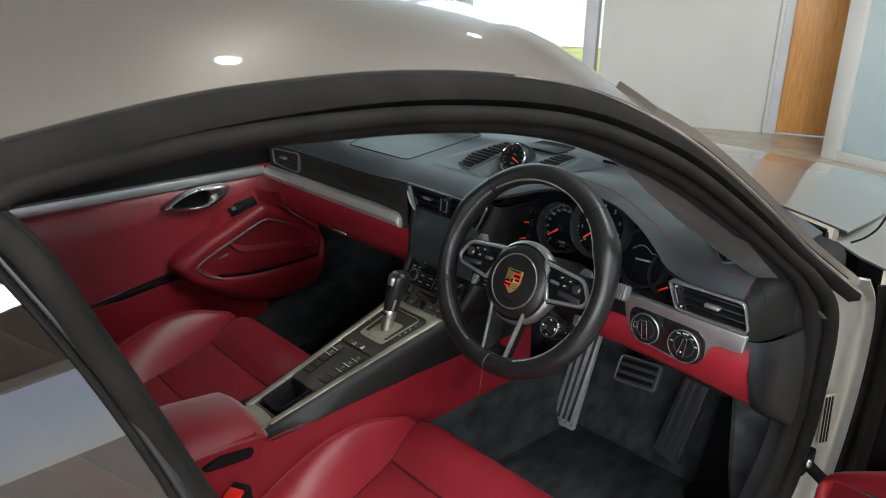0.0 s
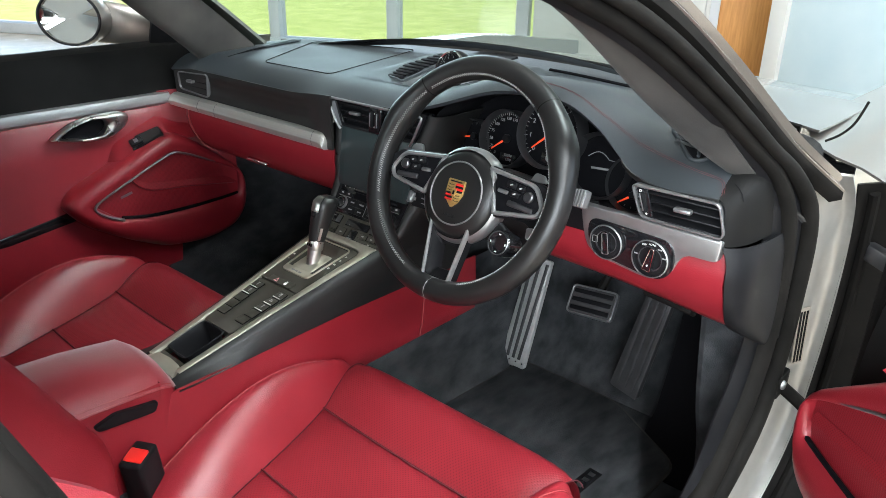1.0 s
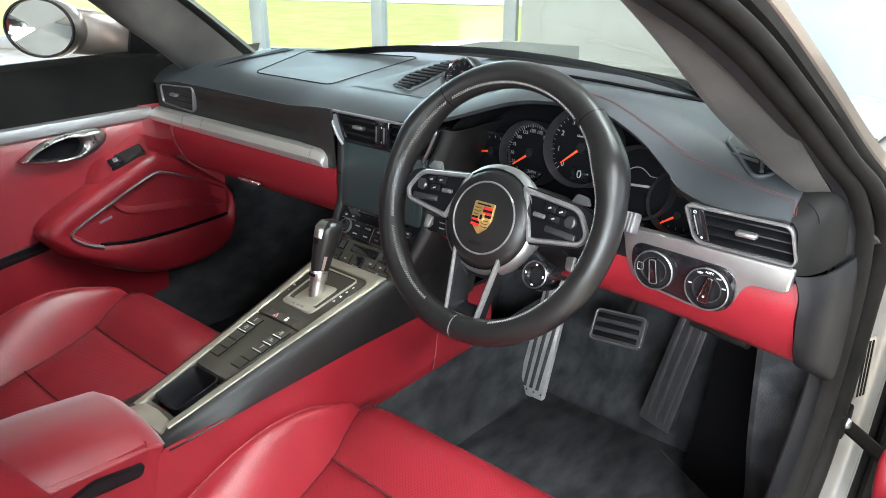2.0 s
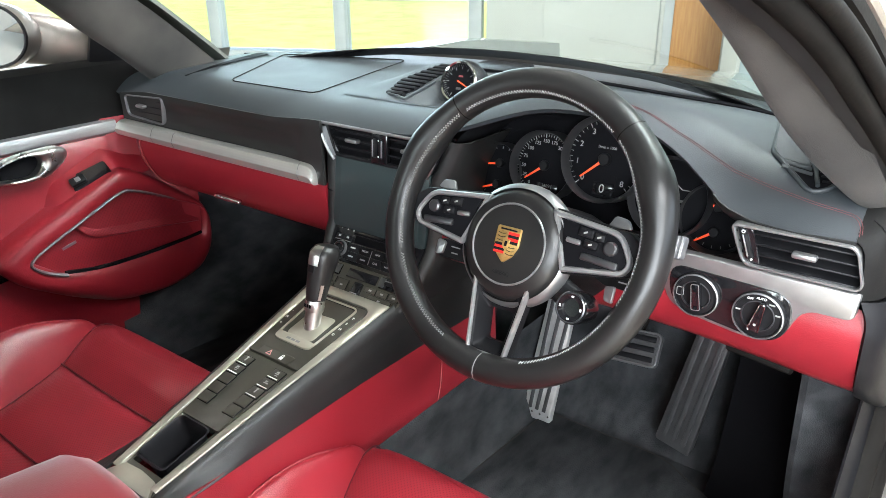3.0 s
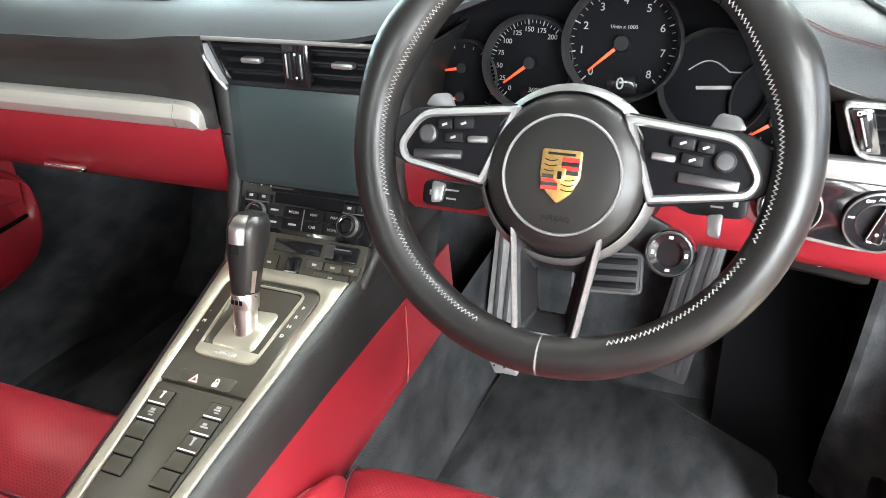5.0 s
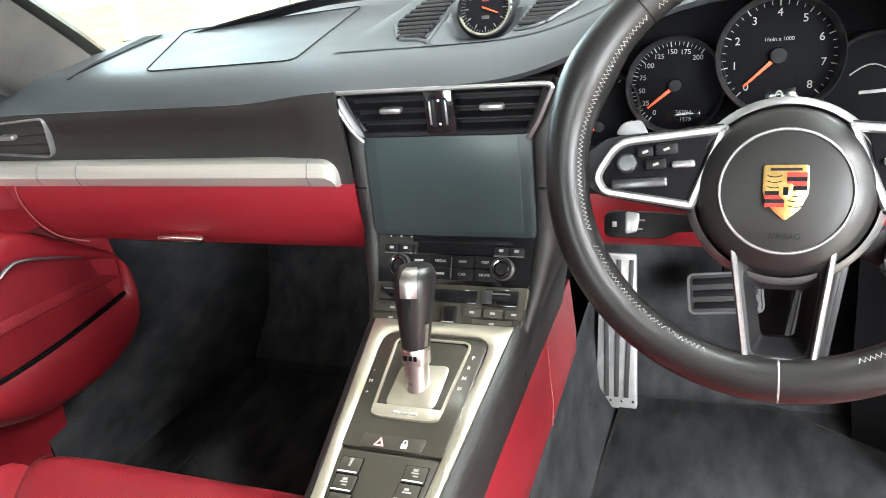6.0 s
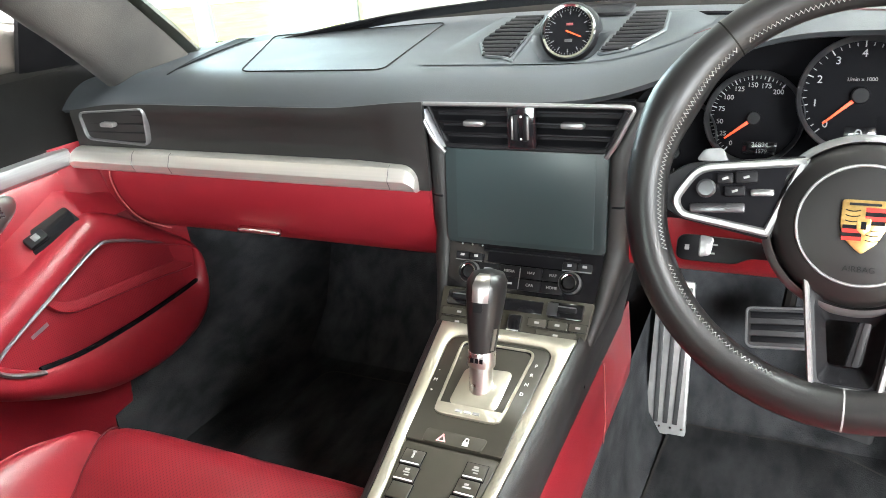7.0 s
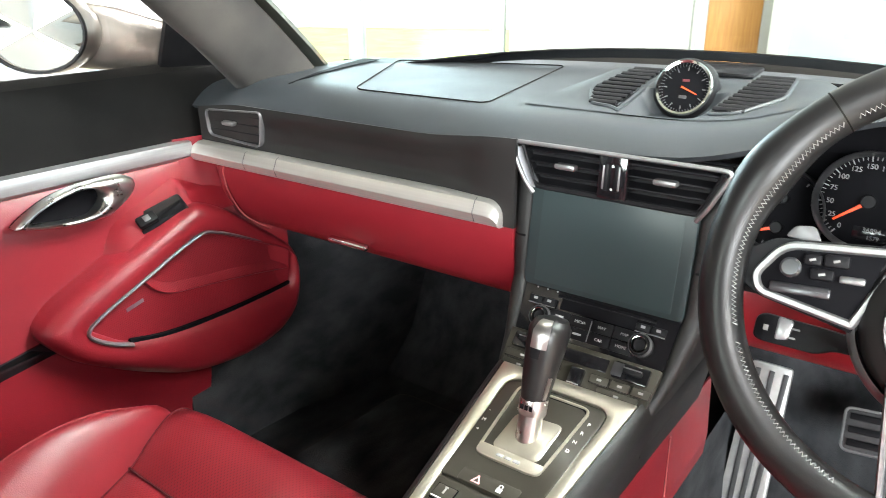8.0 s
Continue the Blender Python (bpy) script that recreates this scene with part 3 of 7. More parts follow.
# mirror above the windscreen
rvm = thing("rear_view_mirror", "black frameless rear-view mirror on the windscreen", "mirror", (0.0, 0.03, 1.15))
RM = Matrix.Translation((0.03, 0.045, 1.160)) @ pose(0, 0, 0, 100, 0, 12)
part("housing", plate(rounded([(-0.12, -0.030), (0.12, -0.030), (0.12, 0.030), (-0.12, 0.030)], 0.025), 0.03, RM, 0.006), "plastic", rvm)
part("mirror_glass", plate(rounded([(-0.114, -0.026), (0.114, -0.026), (0.114, 0.026), (-0.114, 0.026)], 0.022), 0.002, RM @ Matrix.Translation((0, 0, 0.0015)), 0.0005), "mirror", rvm)
part("stalk", tube([(0.02, 0.07, 1.165), (0.015, 0.11, 1.19), (0.01, 0.13, 1.215)], 0.012, 8), "plastic", rvm)
# bonnet, wings, cowl
us2 = [k / 10 for k in range(-10, 11)]


def bonnet(y, u):
    w = lerp(0.66, 0.60, step(0.5, 1.9, y))
    return Vector((w * u, y - 0.12 * u * u * (y < 0.9), float(np.interp(y, (0.6, 0.9, 1.2, 1.5, 1.9), (0.900, 0.880, 0.842, 0.785, 0.69))) - 0.02 * u * u))


part("bonnet", thick(loft([[bonnet(y, u) for u in us2] for y in (0.66, 0.74, 0.9, 1.1, 1.3, 1.5, 1.7, 1.9)]), 0.004), "paint", car)
for s in (-1, 1):
    rows = []
    for y in (0.50, 0.56, 0.64, 0.8, 1.0, 1.2, 1.4, 1.6, 1.8):
        f, d = step(0.50, 0.66, y), 0.085 * step(1.1, 2.0, y)
        rows.append([Vector((s * lerp(x0, x1, f), y, lerp(z0, z1, f) - d)) for x0, z0, x1, z1 in ((0.640, 0.800, 0.598, 0.81), (0.655, 0.866, 0.602, 0.858), (0.70, 0.848, 0.66, 0.860), (0.742, 0.838, 0.73, 0.852), (0.785, 0.819, 0.79, 0.830), (0.85, 0.76, 0.85, 0.775),
                                                                                        (0.885, 0.66, 0.885, 0.69), (0.89, 0.35, 0.89, 0.35))])
    part("front_wing", thick(loft(rows), 0.004), "paint", car, "", 60)
part("cowl", thick(loft([[(0.66 * u, 0.60 - 0.17 * u * u, 0.905), (0.65 * u, 0.63 - 0.17 * u * u, 0.922 - 0.05 * u ** 4), (0.64 * u, 0.66 - 0.15 * u * u, 0.918 - 0.06 * u ** 4), (0.62 * u, 0.70 - 0.14 * u * u, 0.86)] for u in us2]), 0.004), "rubber", car,
     "black scuttle panel under the windscreen")
part("screen_border", thick(loft([[skin(0, u * 0.99, 0.002) + Vector((0, -0.008, 0.0)), skin(1, u * 0.98, 0.005), skin(2, u * 0.97, 0.005)] for u in us]), 0.002), "gloss", car, "black printed border of the windscreen")
part("hose", tube(spline([(0.682, 0.49, 0.872), (0.700, 0.50, 0.884), (0.716, 0.505, 0.905), (0.728, 0.505, 0.940)]), 0.0022, 6), "rubber", car, "thin black hose standing up beside the wing")
# floor, firewall, tunnel carpet
part("floor_carpet", rbox((1.42, 1.6, 0.03), Matrix.Translation((0, -0.2, 0.205)), 0.005), "carpet", car)
part("firewall", thick(loft([[(-0.70, 0.50, 0.2), (0.70, 0.50, 0.2)], [(-0.70, 0.60, 0.30), (0.70, 0.60, 0.30)], [(-0.70, 0.68, 0.5), (0.70, 0.68, 0.5)], [(-0.70, 0.66, 0.8), (0.70, 0.66, 0.8)]]), 0.01), "carpet", car)
part("rear_bulkhead", thick(loft([[(-0.7, -0.95, 0.2), (0.7, -0.95, 0.2)], [(-0.7, -1.05, 0.6), (0.7, -1.05, 0.6)], [(-0.66, -1.15, 0.95), (0.66, -1.15, 0.95)], [(-0.6, -1.5, 0.98), (0.6, -1.5, 0.98)]]), 0.01), "carpet", car)
for s in (-1, 1):
    part("sill_trim", rbox((0.06, 1.5 if s > 0 else 1.0, 0.14), Matrix.Translation((s * 0.695, -0.3 if s > 0 else -0.55, 0.27)), 0.02, 3), "plastic", car)
    KL = spline([(s * 0.614, 0.270, 0.62), (s * 0.614, 0.305, 0.45), (s * 0.614, 0.350, 0.32), (s * 0.614, 0.365, 0.225)], 5)
    KR = spline([(s * 0.702, 0.335, 0.64), (s * 0.701, 0.330, 0.50), (s * 0.699, 0.285, 0.40), (s * 0.69, 0.21, 0.30)], 5)
    if s > 0:
        part("kick_panel", thick(loft([[p, p.lerp(q, 0.1) + Vector((0, -0.008, 0)), p.lerp(q, 0.5) + Vector((0, -0.004, 0)), q] for p, q in zip(KL, KR)]), 0.006), "carpet", car, "charcoal carpet kick panel")
    # driver's footwell side is black instead of carpet, standing in for shade
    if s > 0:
        part("footwell_side", thick(loft([[(s * 0.66, 0.38, z), (s * 0.655, 0.70, z)] for z in (0.2, 0.5, 0.84)]), 0.004), "face", car, "footwell side blackened to stand in for shade")
    else:
        part("footwell_side", thick(loft([[(s * x, y, z) for x, y in ((0.712, 0.06), (0.710, 0.20), (0.700, 0.30), (0.675, 0.38), (0.655, 0.46), (0.645, 0.58), (0.64, 0.70))] for z in (0.2, 0.35, 0.5, 0.66)]), 0.004), "carpet", car, "charcoal carpet footwell side", 80)

# shade beside the accelerator, put in as a black sheet over the carpet
part("recess_shade", thick(loft([[(x, 0.33, 0.2225), (x, 0.44, 0.224), (x, 0.485, 0.26), (x, 0.525, 0.36), (x, 0.555, 0.48), (x, 0.56, 0.66)] for x in (0.475, 0.51, 0.56, 0.622)]), 0.003), "face", car, "black sheet standing in for the shade beside the accelerator")
# ---------------- dashboard ----------------
dash = thing("dashboard", "black leather dashboard with red leather lower panels and aluminium trim", "dashboard", (0, 0.4, 0.7))
DX = [lerp(-0.745, 0.655, i / 160) for i in range(161)]


def hump(x):
    """The instrument hood above the wheel."""
    return math.exp(-abs((x - 0.328) / 0.185) ** 3.0)


def centre(x):
    """1 over the centre stack."""
    return 1 - step(0.11, 0.27, abs(x))


def dash_front(x):
    return 0.15 - 0.0095 * centre(x) + 0.035 * hump(x)


def dash_z(x, y):
    y0 = dash_front(x)
    t = (y - y0) / 0.075
    fall = float(np.interp(x, (0.30, 0.36, 0.397, 0.461, 0.514, 0.55, 0.60, 0.66, 0.69), (0.018, 0.018, 0.022, 0.037, 0.057, 0.055, 0.047, 0.032, 0.022)))
    drop = lerp(lerp(lerp(0.030, 0.0175, centre(x)), 0.018, hump(x)), fall, step(0.32, 0.40, x)) * max(0.0, 1 - t) ** 2.2
    z = 0.899 + 0.045 * (y - 0.235) + 0.060 * hump(x) * (1 - step(0.20, 0.50, y)) - drop
    z -= 0.030 * (1 - step(0.034, 0.058, abs(x + 0.006))) * step(0.235, 0.30, y) * (1 - step(0.352, 0.366, y))
    side = step(0.60, 0.74, abs(x))
    return z - 0.012 * side - 0.010 * step(0.55, 0.75, x)


def windscreen_y(x):
    return 0.60 - 0.21 * (x / 0.72) ** 2


VY = [0.0, 0.015, 0.03, 0.05, 0.07, 0.095, 0.12, 0.15, 0.18] + [0.18 + 0.82 * k / 34 for k in range(1, 35)]
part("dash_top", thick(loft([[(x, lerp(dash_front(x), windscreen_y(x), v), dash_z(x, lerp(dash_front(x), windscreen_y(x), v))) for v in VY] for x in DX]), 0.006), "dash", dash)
# passenger fascia below the ridge
PX = [x for x in DX if -0.715 < x < -0.112]


def fascia(x):
    y0, z0 = dash_front(x), dash_z(x, dash_front(x))
    inset = 0.009 * step(-0.61, -0.50, x) * (1 - step(-0.21, -0.145, x))
    rows_ = [(x, y0, z0), (x, y0 - 0.001, z0 - 0.006)]
    for k in range(1, 13):
        v = k / 12
        rows_.append((x, y0 - 0.001 + (inset + 0.001) * step(0.0, 0.42, v) - inset * step(0.72, 1.0, v), lerp(z0 - 0.006, 0.798, v)))
    return rows_ + [(x, y0, 0.786 if x < -0.140 else 0.7705)]


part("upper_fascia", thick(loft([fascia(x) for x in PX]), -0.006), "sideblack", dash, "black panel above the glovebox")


def glove(x, d=0.0):
    e = step(-0.725, -0.66, x)
    return [(x, 0.142 + 0.03 * (1 - e), 0.772), (x, 0.138 + 0.03 * (1 - e), 0.755), (x, 0.145 + 0.03 * (1 - e), 0.72), (x, 0.160 + 0.03 * (1 - e), 0.688), (x, 0.175 + 0.03 * (1 - e), 0.668), (x, 0.20, 0.655), (x, 0.26, 0.65)]


gb = part("glovebox", thick(loft([glove(x) for x in [lerp(-0.72, -0.118, i / 40) for i in range(41)]]), 0.006), "red", dash, "red leather glovebox lid")
part("glovebox_handle", rbox((0.075, 0.012, 0.009), pose(-0.405, 0.1545, 0.684, 22, 0, 0), 0.004, 3), "chrome", gb, "small chrome glovebox handle")
part("lid_seam", tube(spline([(-0.655, 0.143, 0.772), (-0.655, 0.137, 0.755), (-0.653, 0.143, 0.72), (-0.64, 0.16, 0.68), (-0.60, 0.178, 0.661)]), 0.0012, 6), "redstitch", gb)
# trim bar
BX = [-0.7165, -0.7155, -0.712, -0.705] + [lerp(-0.695, -0.175, k / 30) for k in range(31)] + [-0.16, -0.150, -0.144, -0.139, -0.135, -0.1325, -0.1308, -0.130]
bar_rows = []
for x in BX:
    e = min(1.0, max(0.0, (x + 0.7175) / 0.012)) ** 0.5
    turn = 0.020 - math.sqrt(max(0.0, 0.020 ** 2 - max(0.0, x + 0.150) ** 2))
    zt, zb = 0.7705 + 0.0315 * (0.6 + 0.4 * e) - turn, 0.7695
    bar_rows.append([(x, 0.143, zt), (x, 0.1325, zt - 0.0006), (x, 0.1275, lerp(zt, zb, 0.10)), (x, 0.1212, lerp(zt, zb, 0.50)), (x, 0.1208, lerp(zt, zb, 0.56)), (x, 0.1255, lerp(zt, zb, 0.92)), (x, 0.130, zb), (x, 0.143, zb - 0.0005)])
bar_rows.append([(-0.1297, 0.144, p[2]) for p in bar_rows[-1]])
bar = part("trim_bar", loft(bar_rows), "alu", dash, "brushed aluminium trim bar", 25)
for x in (-0.585, -0.515, -0.165):
    part("bar_joint", tube([(x, 0.1322, 0.8012), (x, 0.1273, 0.7988), (x, 0.1211, 0.786), (x, 0.1207, 0.784), (x, 0.1253, 0.7725)], 0.0005, 5), "gunmetal", bar)
# airbag cover line
ab = [(-0.432, 0.212), (-0.208, 0.216), (-0.255, 0.52), (-0.545, 0.45)]
part("airbag_seam", tube([Vector((p.x, p.y, dash_z(p.x, p.y) + 0.0005)) for p in rounded(ab, 0.018, 6)], 0.0010, 6, True), "rubber", dash)
part("demister_slot", thick(loft([[Vector((x + w, y, dash_z(x + w, y) + 0.0022)), Vector((x - w, y, dash_z(x - w, y) + 0.0022))] for x, y, w in ((-0.556, 0.20, 0.001), (-0.572, 0.28, 0.006), (-0.585, 0.36, 0.012), (-0.592, 0.43, 0.018))]), 0.001), "face", dash)
part("demister_slot", tube([Vector((x, windscreen_y(x) - 0.075, dash_z(x, windscreen_y(x) - 0.075) + 0.001)) for x in [lerp(0.13, 0.50, k / 12) for k in range(13)]], 0.004, 6), "face", dash)

# ---------------- centre stack ----------------
def stack_y(z):
    """Depth of the front of the stack at a height."""
    return float(np.interp(z, (0.625, 0.655, 0.70, 0.712, 0.83, 0.885), (0.075, 0.105, 0.132, 0.140, 0.155, 0.158)))


def flank(z, f):
    """Inner and outer edge of the padded strips beside the screen."""
    if f:
        return float(np.interp(z, (0.56, 0.60, 0.63, 0.66, 0.70, 0.76, 0.82, 0.86, 0.889), (0.082, 0.088, 0.095, 0.105, 0.115, 0.121, 0.126, 0.140, 0.158)))
    return float(np.interp(z, (0.60, 0.63, 0.66, 0.71, 0.76, 0.819, 0.84, 0.877, 0.889), (0.086, 0.088, 0.092, 0.097, 0.098, 0.098, 0.109, 0.123, 0.130)))


FZ = [lerp(0.57, 0.8755, i / 48) for i in range(49)]
part("console_tower", loft([[(-flank(z, 0), stack_y(z) + 0.006, z), (0, stack_y(z) + 0.006, z), (flank(z, 0), stack_y(z) + 0.006, z)] for z in FZ]), "plastic", dash, "black centre stack with screen and controls")
for s in (-1, 1):
    rows = []
    for z in FZ:
        xi, xo, y = flank(z, 0), flank(z, 1), stack_y(z) - 0.004 * (1 - step(0.80, 0.885, z))
        rows.append([(s * (xi - 0.001), y + 0.012, z), (s * xi, y + 0.003, z), (s * lerp(xi, xo, 0.15), y, z), (s * lerp(xi, xo, 0.5), y + 0.0005, z), (s * lerp(xi, xo, 0.8), y + 0.004, z), (s * lerp(xi, xo, 0.95), y + 0.010, z),
                     (s * xo, y + 0.020, z), (s * (xo + 0.001), y + 0.05, z), (s * xo, 0.30, z)])
    fl = part("stack_flank", thick(loft(rows), 0.002), "sideblack", dash, "padded black flank of the centre stack", 60)
    part("flank_joint", tube([(s * 0.0985, 0.148, 0.7635), (s * 0.102, 0.1405, 0.7635), (s * 0.110, 0.1412, 0.7635), (s * 0.117, 0.1455, 0.7635), (s * 0.1213, 0.158, 0.7635)], 0.0014, 6), "face", fl)
SCR = pose(0, 0.1395, 0.768, 90 - 8, 0, 0)  # local x right, y up, z towards the seats
scr = part("touch_screen", plate(rounded([(-0.0962, -0.0595), (0.0962, -0.0595), (0.0966, 0.0575), (-0.0966, 0.0575)], 0.008), 0.012, SCR, 0.0012), "screen", dash, "dark glossy touch screen, switched off")
part("display_area", plate(rounded([(-0.0825, -0.0535), (0.0825, -0.0535), (0.0825, 0.0535), (-0.0825, 0.0535)], 0.002), 0.001, SCR @ Matrix.Translation((0, 0, 0.0003)), 0.0002), "screen_area", scr, "dull grey-green display area")


def vent(parent, outline, m, mat, slats=4, half=None, tabs=(0,), name="air_vent", rim=0.006):
    """A vent: frame along the outline, dark box behind, slats, and a tab or two."""
    v = part(name, border(outline, rim, 0.014, m, 0.0012), mat, parent, "black louvred air vent in a silver frame")
    xs_ = [p[0] for p in outline]
    ys_ = [p[1] for p in outline]
    x0, x1, y0, y1 = min(xs_), max(xs_), min(ys_), max(ys_)
    part("vent_box", plate([(p[0] * 1, p[1]) for p in outline], 0.004, m @ Matrix.Translation((0, 0, -0.030)), 0.001), "face", v)
    k = len(outline)

    def span(y):
        hits = []
        for i in range(k):
            p, q = outline[i], outline[(i + 1) % k]
            if (p[1] - y) * (q[1] - y) < 0:
                hits.append(p[0] + (q[0] - p[0]) * (y - p[1]) / (q[1] - p[1]))
        return (min(hits), max(hits)) if len(hits) > 1 else None
    for i in range(slats):
        y = lerp(y0, y1, (i + 0.6) / (slats + 0.2))
        s = span(y)
        if s:
            part("slat", rbox((s[1] - s[0] - 0.008, 0.0030, 0.020), m @ Matrix.Translation(((s[0] + s[1]) / 2, y, -0.014)) @ pose(0, 0, 0, 22, 0, 0), 0.001, 1), "plastic", v)
    for tx in tabs:
        part("tab", rbox((0.026, 0.007, 0.012), m @ Matrix.Translation((tx, lerp(y0, y1, 0.56), 0.000)), 0.003, 2), "darksilver", v, "silver vent tab")
    return v


VC = pose(0, 0.1455, 0.846, 90 - 4, 0, 0)
cv = vent(dash, rounded([(-0.121, 0.030), (-0.098, -0.024), (0.098, -0.024), (0.121, 0.030)], [0.006, 0.01, 0.01, 0.006]), VC, "plastic", 4, tabs=(-0.056, 0.058))
part("vent_frame", tube(spline([(-0.0935, 0.1405, 0.818), (-0.099, 0.1395, 0.825), (-0.107, 0.1385, 0.837), (-0.116, 0.1385, 0.855), (-0.1225, 0.1390, 0.868), (-0.1235, 0.1395, 0.8718), (-0.1190, 0.1400, 0.8745), (-0.10, 0.1400, 0.8750), (0.0, 0.1398, 0.8752),
                                (0.10, 0.1400, 0.8750), (0.1190, 0.1400, 0.8745), (0.1235, 0.1395, 0.8718), (0.1225, 0.1390, 0.868), (0.116, 0.1385, 0.855), (0.107, 0.1385, 0.837), (0.099, 0.1395, 0.825), (0.0945, 0.1405, 0.819)], 5), 0.0025, 10, False, 1.0), "darksilver", cv, "satin silver vent frame")
for s in (-1, 1):
    part("frame_bevel", thick(loft([[(s * (x + 0.002), 0.1385, z), (s * (x - 0.003), 0.1405, z), (s * (x - 0.009), 0.150, z)] for x, z in ((0.1215, 0.868), (0.1150, 0.855), (0.106, 0.837), (0.098, 0.824))]), 0.001), "gunmetal", cv)
dv = part("vent_divider", rbox((0.034, 0.050, 0.012), VC @ Matrix.Translation((0, 0.003, -0.004)), 0.003), "gloss", cv)
for x in (-0.0062, 0.0062):
    part("thumb_wheel", rbox((0.0065, 0.030, 0.01), VC @ Matrix.Translation((x, 0.003, 0.0005)), 0.002), "plastic", dv)
    part("wheel_edge", rbox((0.0022, 0.026, 0.002), VC @ Matrix.Translation((x * 1.45, 0.003, 0.0052)), 0.0006), "darksilver", dv)
for y in (-0.010, 0.015):
    part("legend", disc(0.0016, VC @ Matrix.Translation((0, y, 0.0024)), 0.0004, 12), "mark", dv)
# radio and climate controls under the screen
PAN = pose(0, 0.1215, 0.686, 90 - 33, 0, 0)
pcm = part("control_panel", plate(rounded([(-0.0905, -0.031), (0.0905, -0.031), (0.0965, 0.031), (-0.0965, 0.031)], 0.004), 0.01, PAN, 0.001), "gloss", dash, "gloss black radio control panel")
for s in (-1, 1):
    kn = part("knob", lathe([(0.0, 0.010), (0.0065, 0.010), (0.0075, 0.008), (0.0082, 0.012), (0.0105, 0.0125), (0.0122, 0.009), (0.0128, 0.0)], PAN @ Matrix.Translation((s * 0.061, -0.010, 0)), 36), "plastic", pcm, "rotary knob with a chrome ring")
    part("knob_ring", lathe([(0.0078, 0.0095), (0.0082, 0.0128), (0.0090, 0.0130), (0.0094, 0.0110)], PAN @ Matrix.Translation((s * 0.061, -0.010, 0.0004)), 36), "chrome", kn)
    part("knob_ring", lathe([(0.0115, 0.0100), (0.0120, 0.0115), (0.0128, 0.0085), (0.0131, 0.0060)], PAN @ Matrix.Translation((s * 0.061, -0.010, 0.0004)), 36), "darksilver", kn)
    for r in range(2):
        bt = part("button", rbox((0.0165, 0.0085, 0.004), PAN @ Matrix.Translation((s * (0.066 + 0.0175 * (r - 0.5)), 0.0095, 0.001)), 0.001), "plastic", pcm)
        part("legend", rbox((0.005, 0.003, 0.0004), PAN @ Matrix.Translation((s * (0.066 + 0.0175 * (r - 0.5)), 0.0102, 0.0032)), 0.0006), "legend", bt)
    part("button_line", rbox((0.034, 0.0011, 0.0006), PAN @ Matrix.Translation((s * 0.066, 0.0042, 0.0022)), 0), "darksilver", pcm)
for k in range(3):
    part("legend", disc(0.0012, PAN @ Matrix.Translation((-0.078 + 0.013 * k, 0.0235, 0.0004)), 0.0004, 10), "legend", pcm)
for c in range(4):
    for r in range(2):
        x, y = -0.0398 + 0.0265 * c, -0.0035 - 0.0142 * r
        bt = part("button", rbox((0.0258, 0.0134, 0.004), PAN @ Matrix.Translation((x, y, 0.0004)), 0.0008), "plastic", pcm)
        word = (("", "MEDIA", "NAV", "MAP"), ("", "", "CAR", "HOME"))[r][c]
        if word:
            text(word, 0.0046, PAN @ Matrix.Translation((x, y, 0.0026)), "legend", bt)
        else:
            part("legend", rbox((0.0105, 0.0024, 0.0004), PAN @ Matrix.Translation((x, y, 0.0025)), 0.0004), "legend", bt)
part("radio_display", rbox((0.092, 0.0150, 0.002), PAN @ Matrix.Translation((0.003, 0.0122, 0.0002)), 0.0006), "face", pcm)
part("button_line", rbox((0.0010, 0.024, 0.0006), PAN @ Matrix.Translation((0.0, -0.011, 0.0026)), 0), "darksilver", pcm)
part("disc_slot", rbox((0.118, 0.0030, 0.002), PAN @ Matrix.Translation((0.010, 0.0200, 0.0002)), 0.0006), "face", pcm)
part("slot_lip", rbox((0.118, 0.0012, 0.002), PAN @ Matrix.Translation((0.010, 0.0178, 0.0006)), 0.0004), "plastic", pcm)
CLI = pose(0, 0.0825, 0.6465, 90 - 45, 0, 0)
cli = part("climate_panel", plate(rounded([(-0.088, -0.026), (0.088, -0.026), (0.0915, 0.025), (-0.0915, 0.025)], 0.003), 0.008, CLI, 0.001), "console", dash, "dark satin climate control panel")
part("display", rbox((0.062, 0.015, 0.002), CLI @ Matrix.Translation((0.004, 0.012, 0.0005)), 0.001), "gloss", cli)
for s in (-1, 1):
    rk = part("rocker", rbox((0.040, 0.019, 0.006), CLI @ Matrix.Translation((s * 0.062, 0.012, 0.001)), 0.002), "gloss", cli)
    part("rocker_cap", rbox((0.022, 0.0075, 0.008), CLI @ Matrix.Translation((s * 0.064, 0.013, 0.004)), 0.0025), "plastic", rk)
    part("rocker_line", rbox((0.020, 0.0013, 0.0006), CLI @ Matrix.Translation((s * 0.064, 0.0152, 0.0082)), 0), "darksilver", rk)
    part("rocker_line", rbox((0.012, 0.015, 0.0008), CLI @ Matrix.Translation((s * 0.047, 0.012, 0.0042)), 0.001), "gunmetal", rk)


def key(x, y, w, h, mark_=True):
    bt = part("button", rbox((w, h, 0.004), CLI @ Matrix.Translation((x, y, 0.001)), 0.0012), "console", cli)
    part("button_edge", border([(x - w / 2, y - h / 2), (x + w / 2, y - h / 2), (x + w / 2, y + h / 2), (x - w / 2, y + h / 2)], 0.0007, 0.0012, CLI @ Matrix.Translation((0, 0, 0.0026)), 0.0002), "face", bt)
    if mark_:
        part("legend", rbox((0.0055, 0.0026, 0.0004), CLI @ Matrix.Translation((x, y, 0.0032)), 0.0008), "legend", bt)


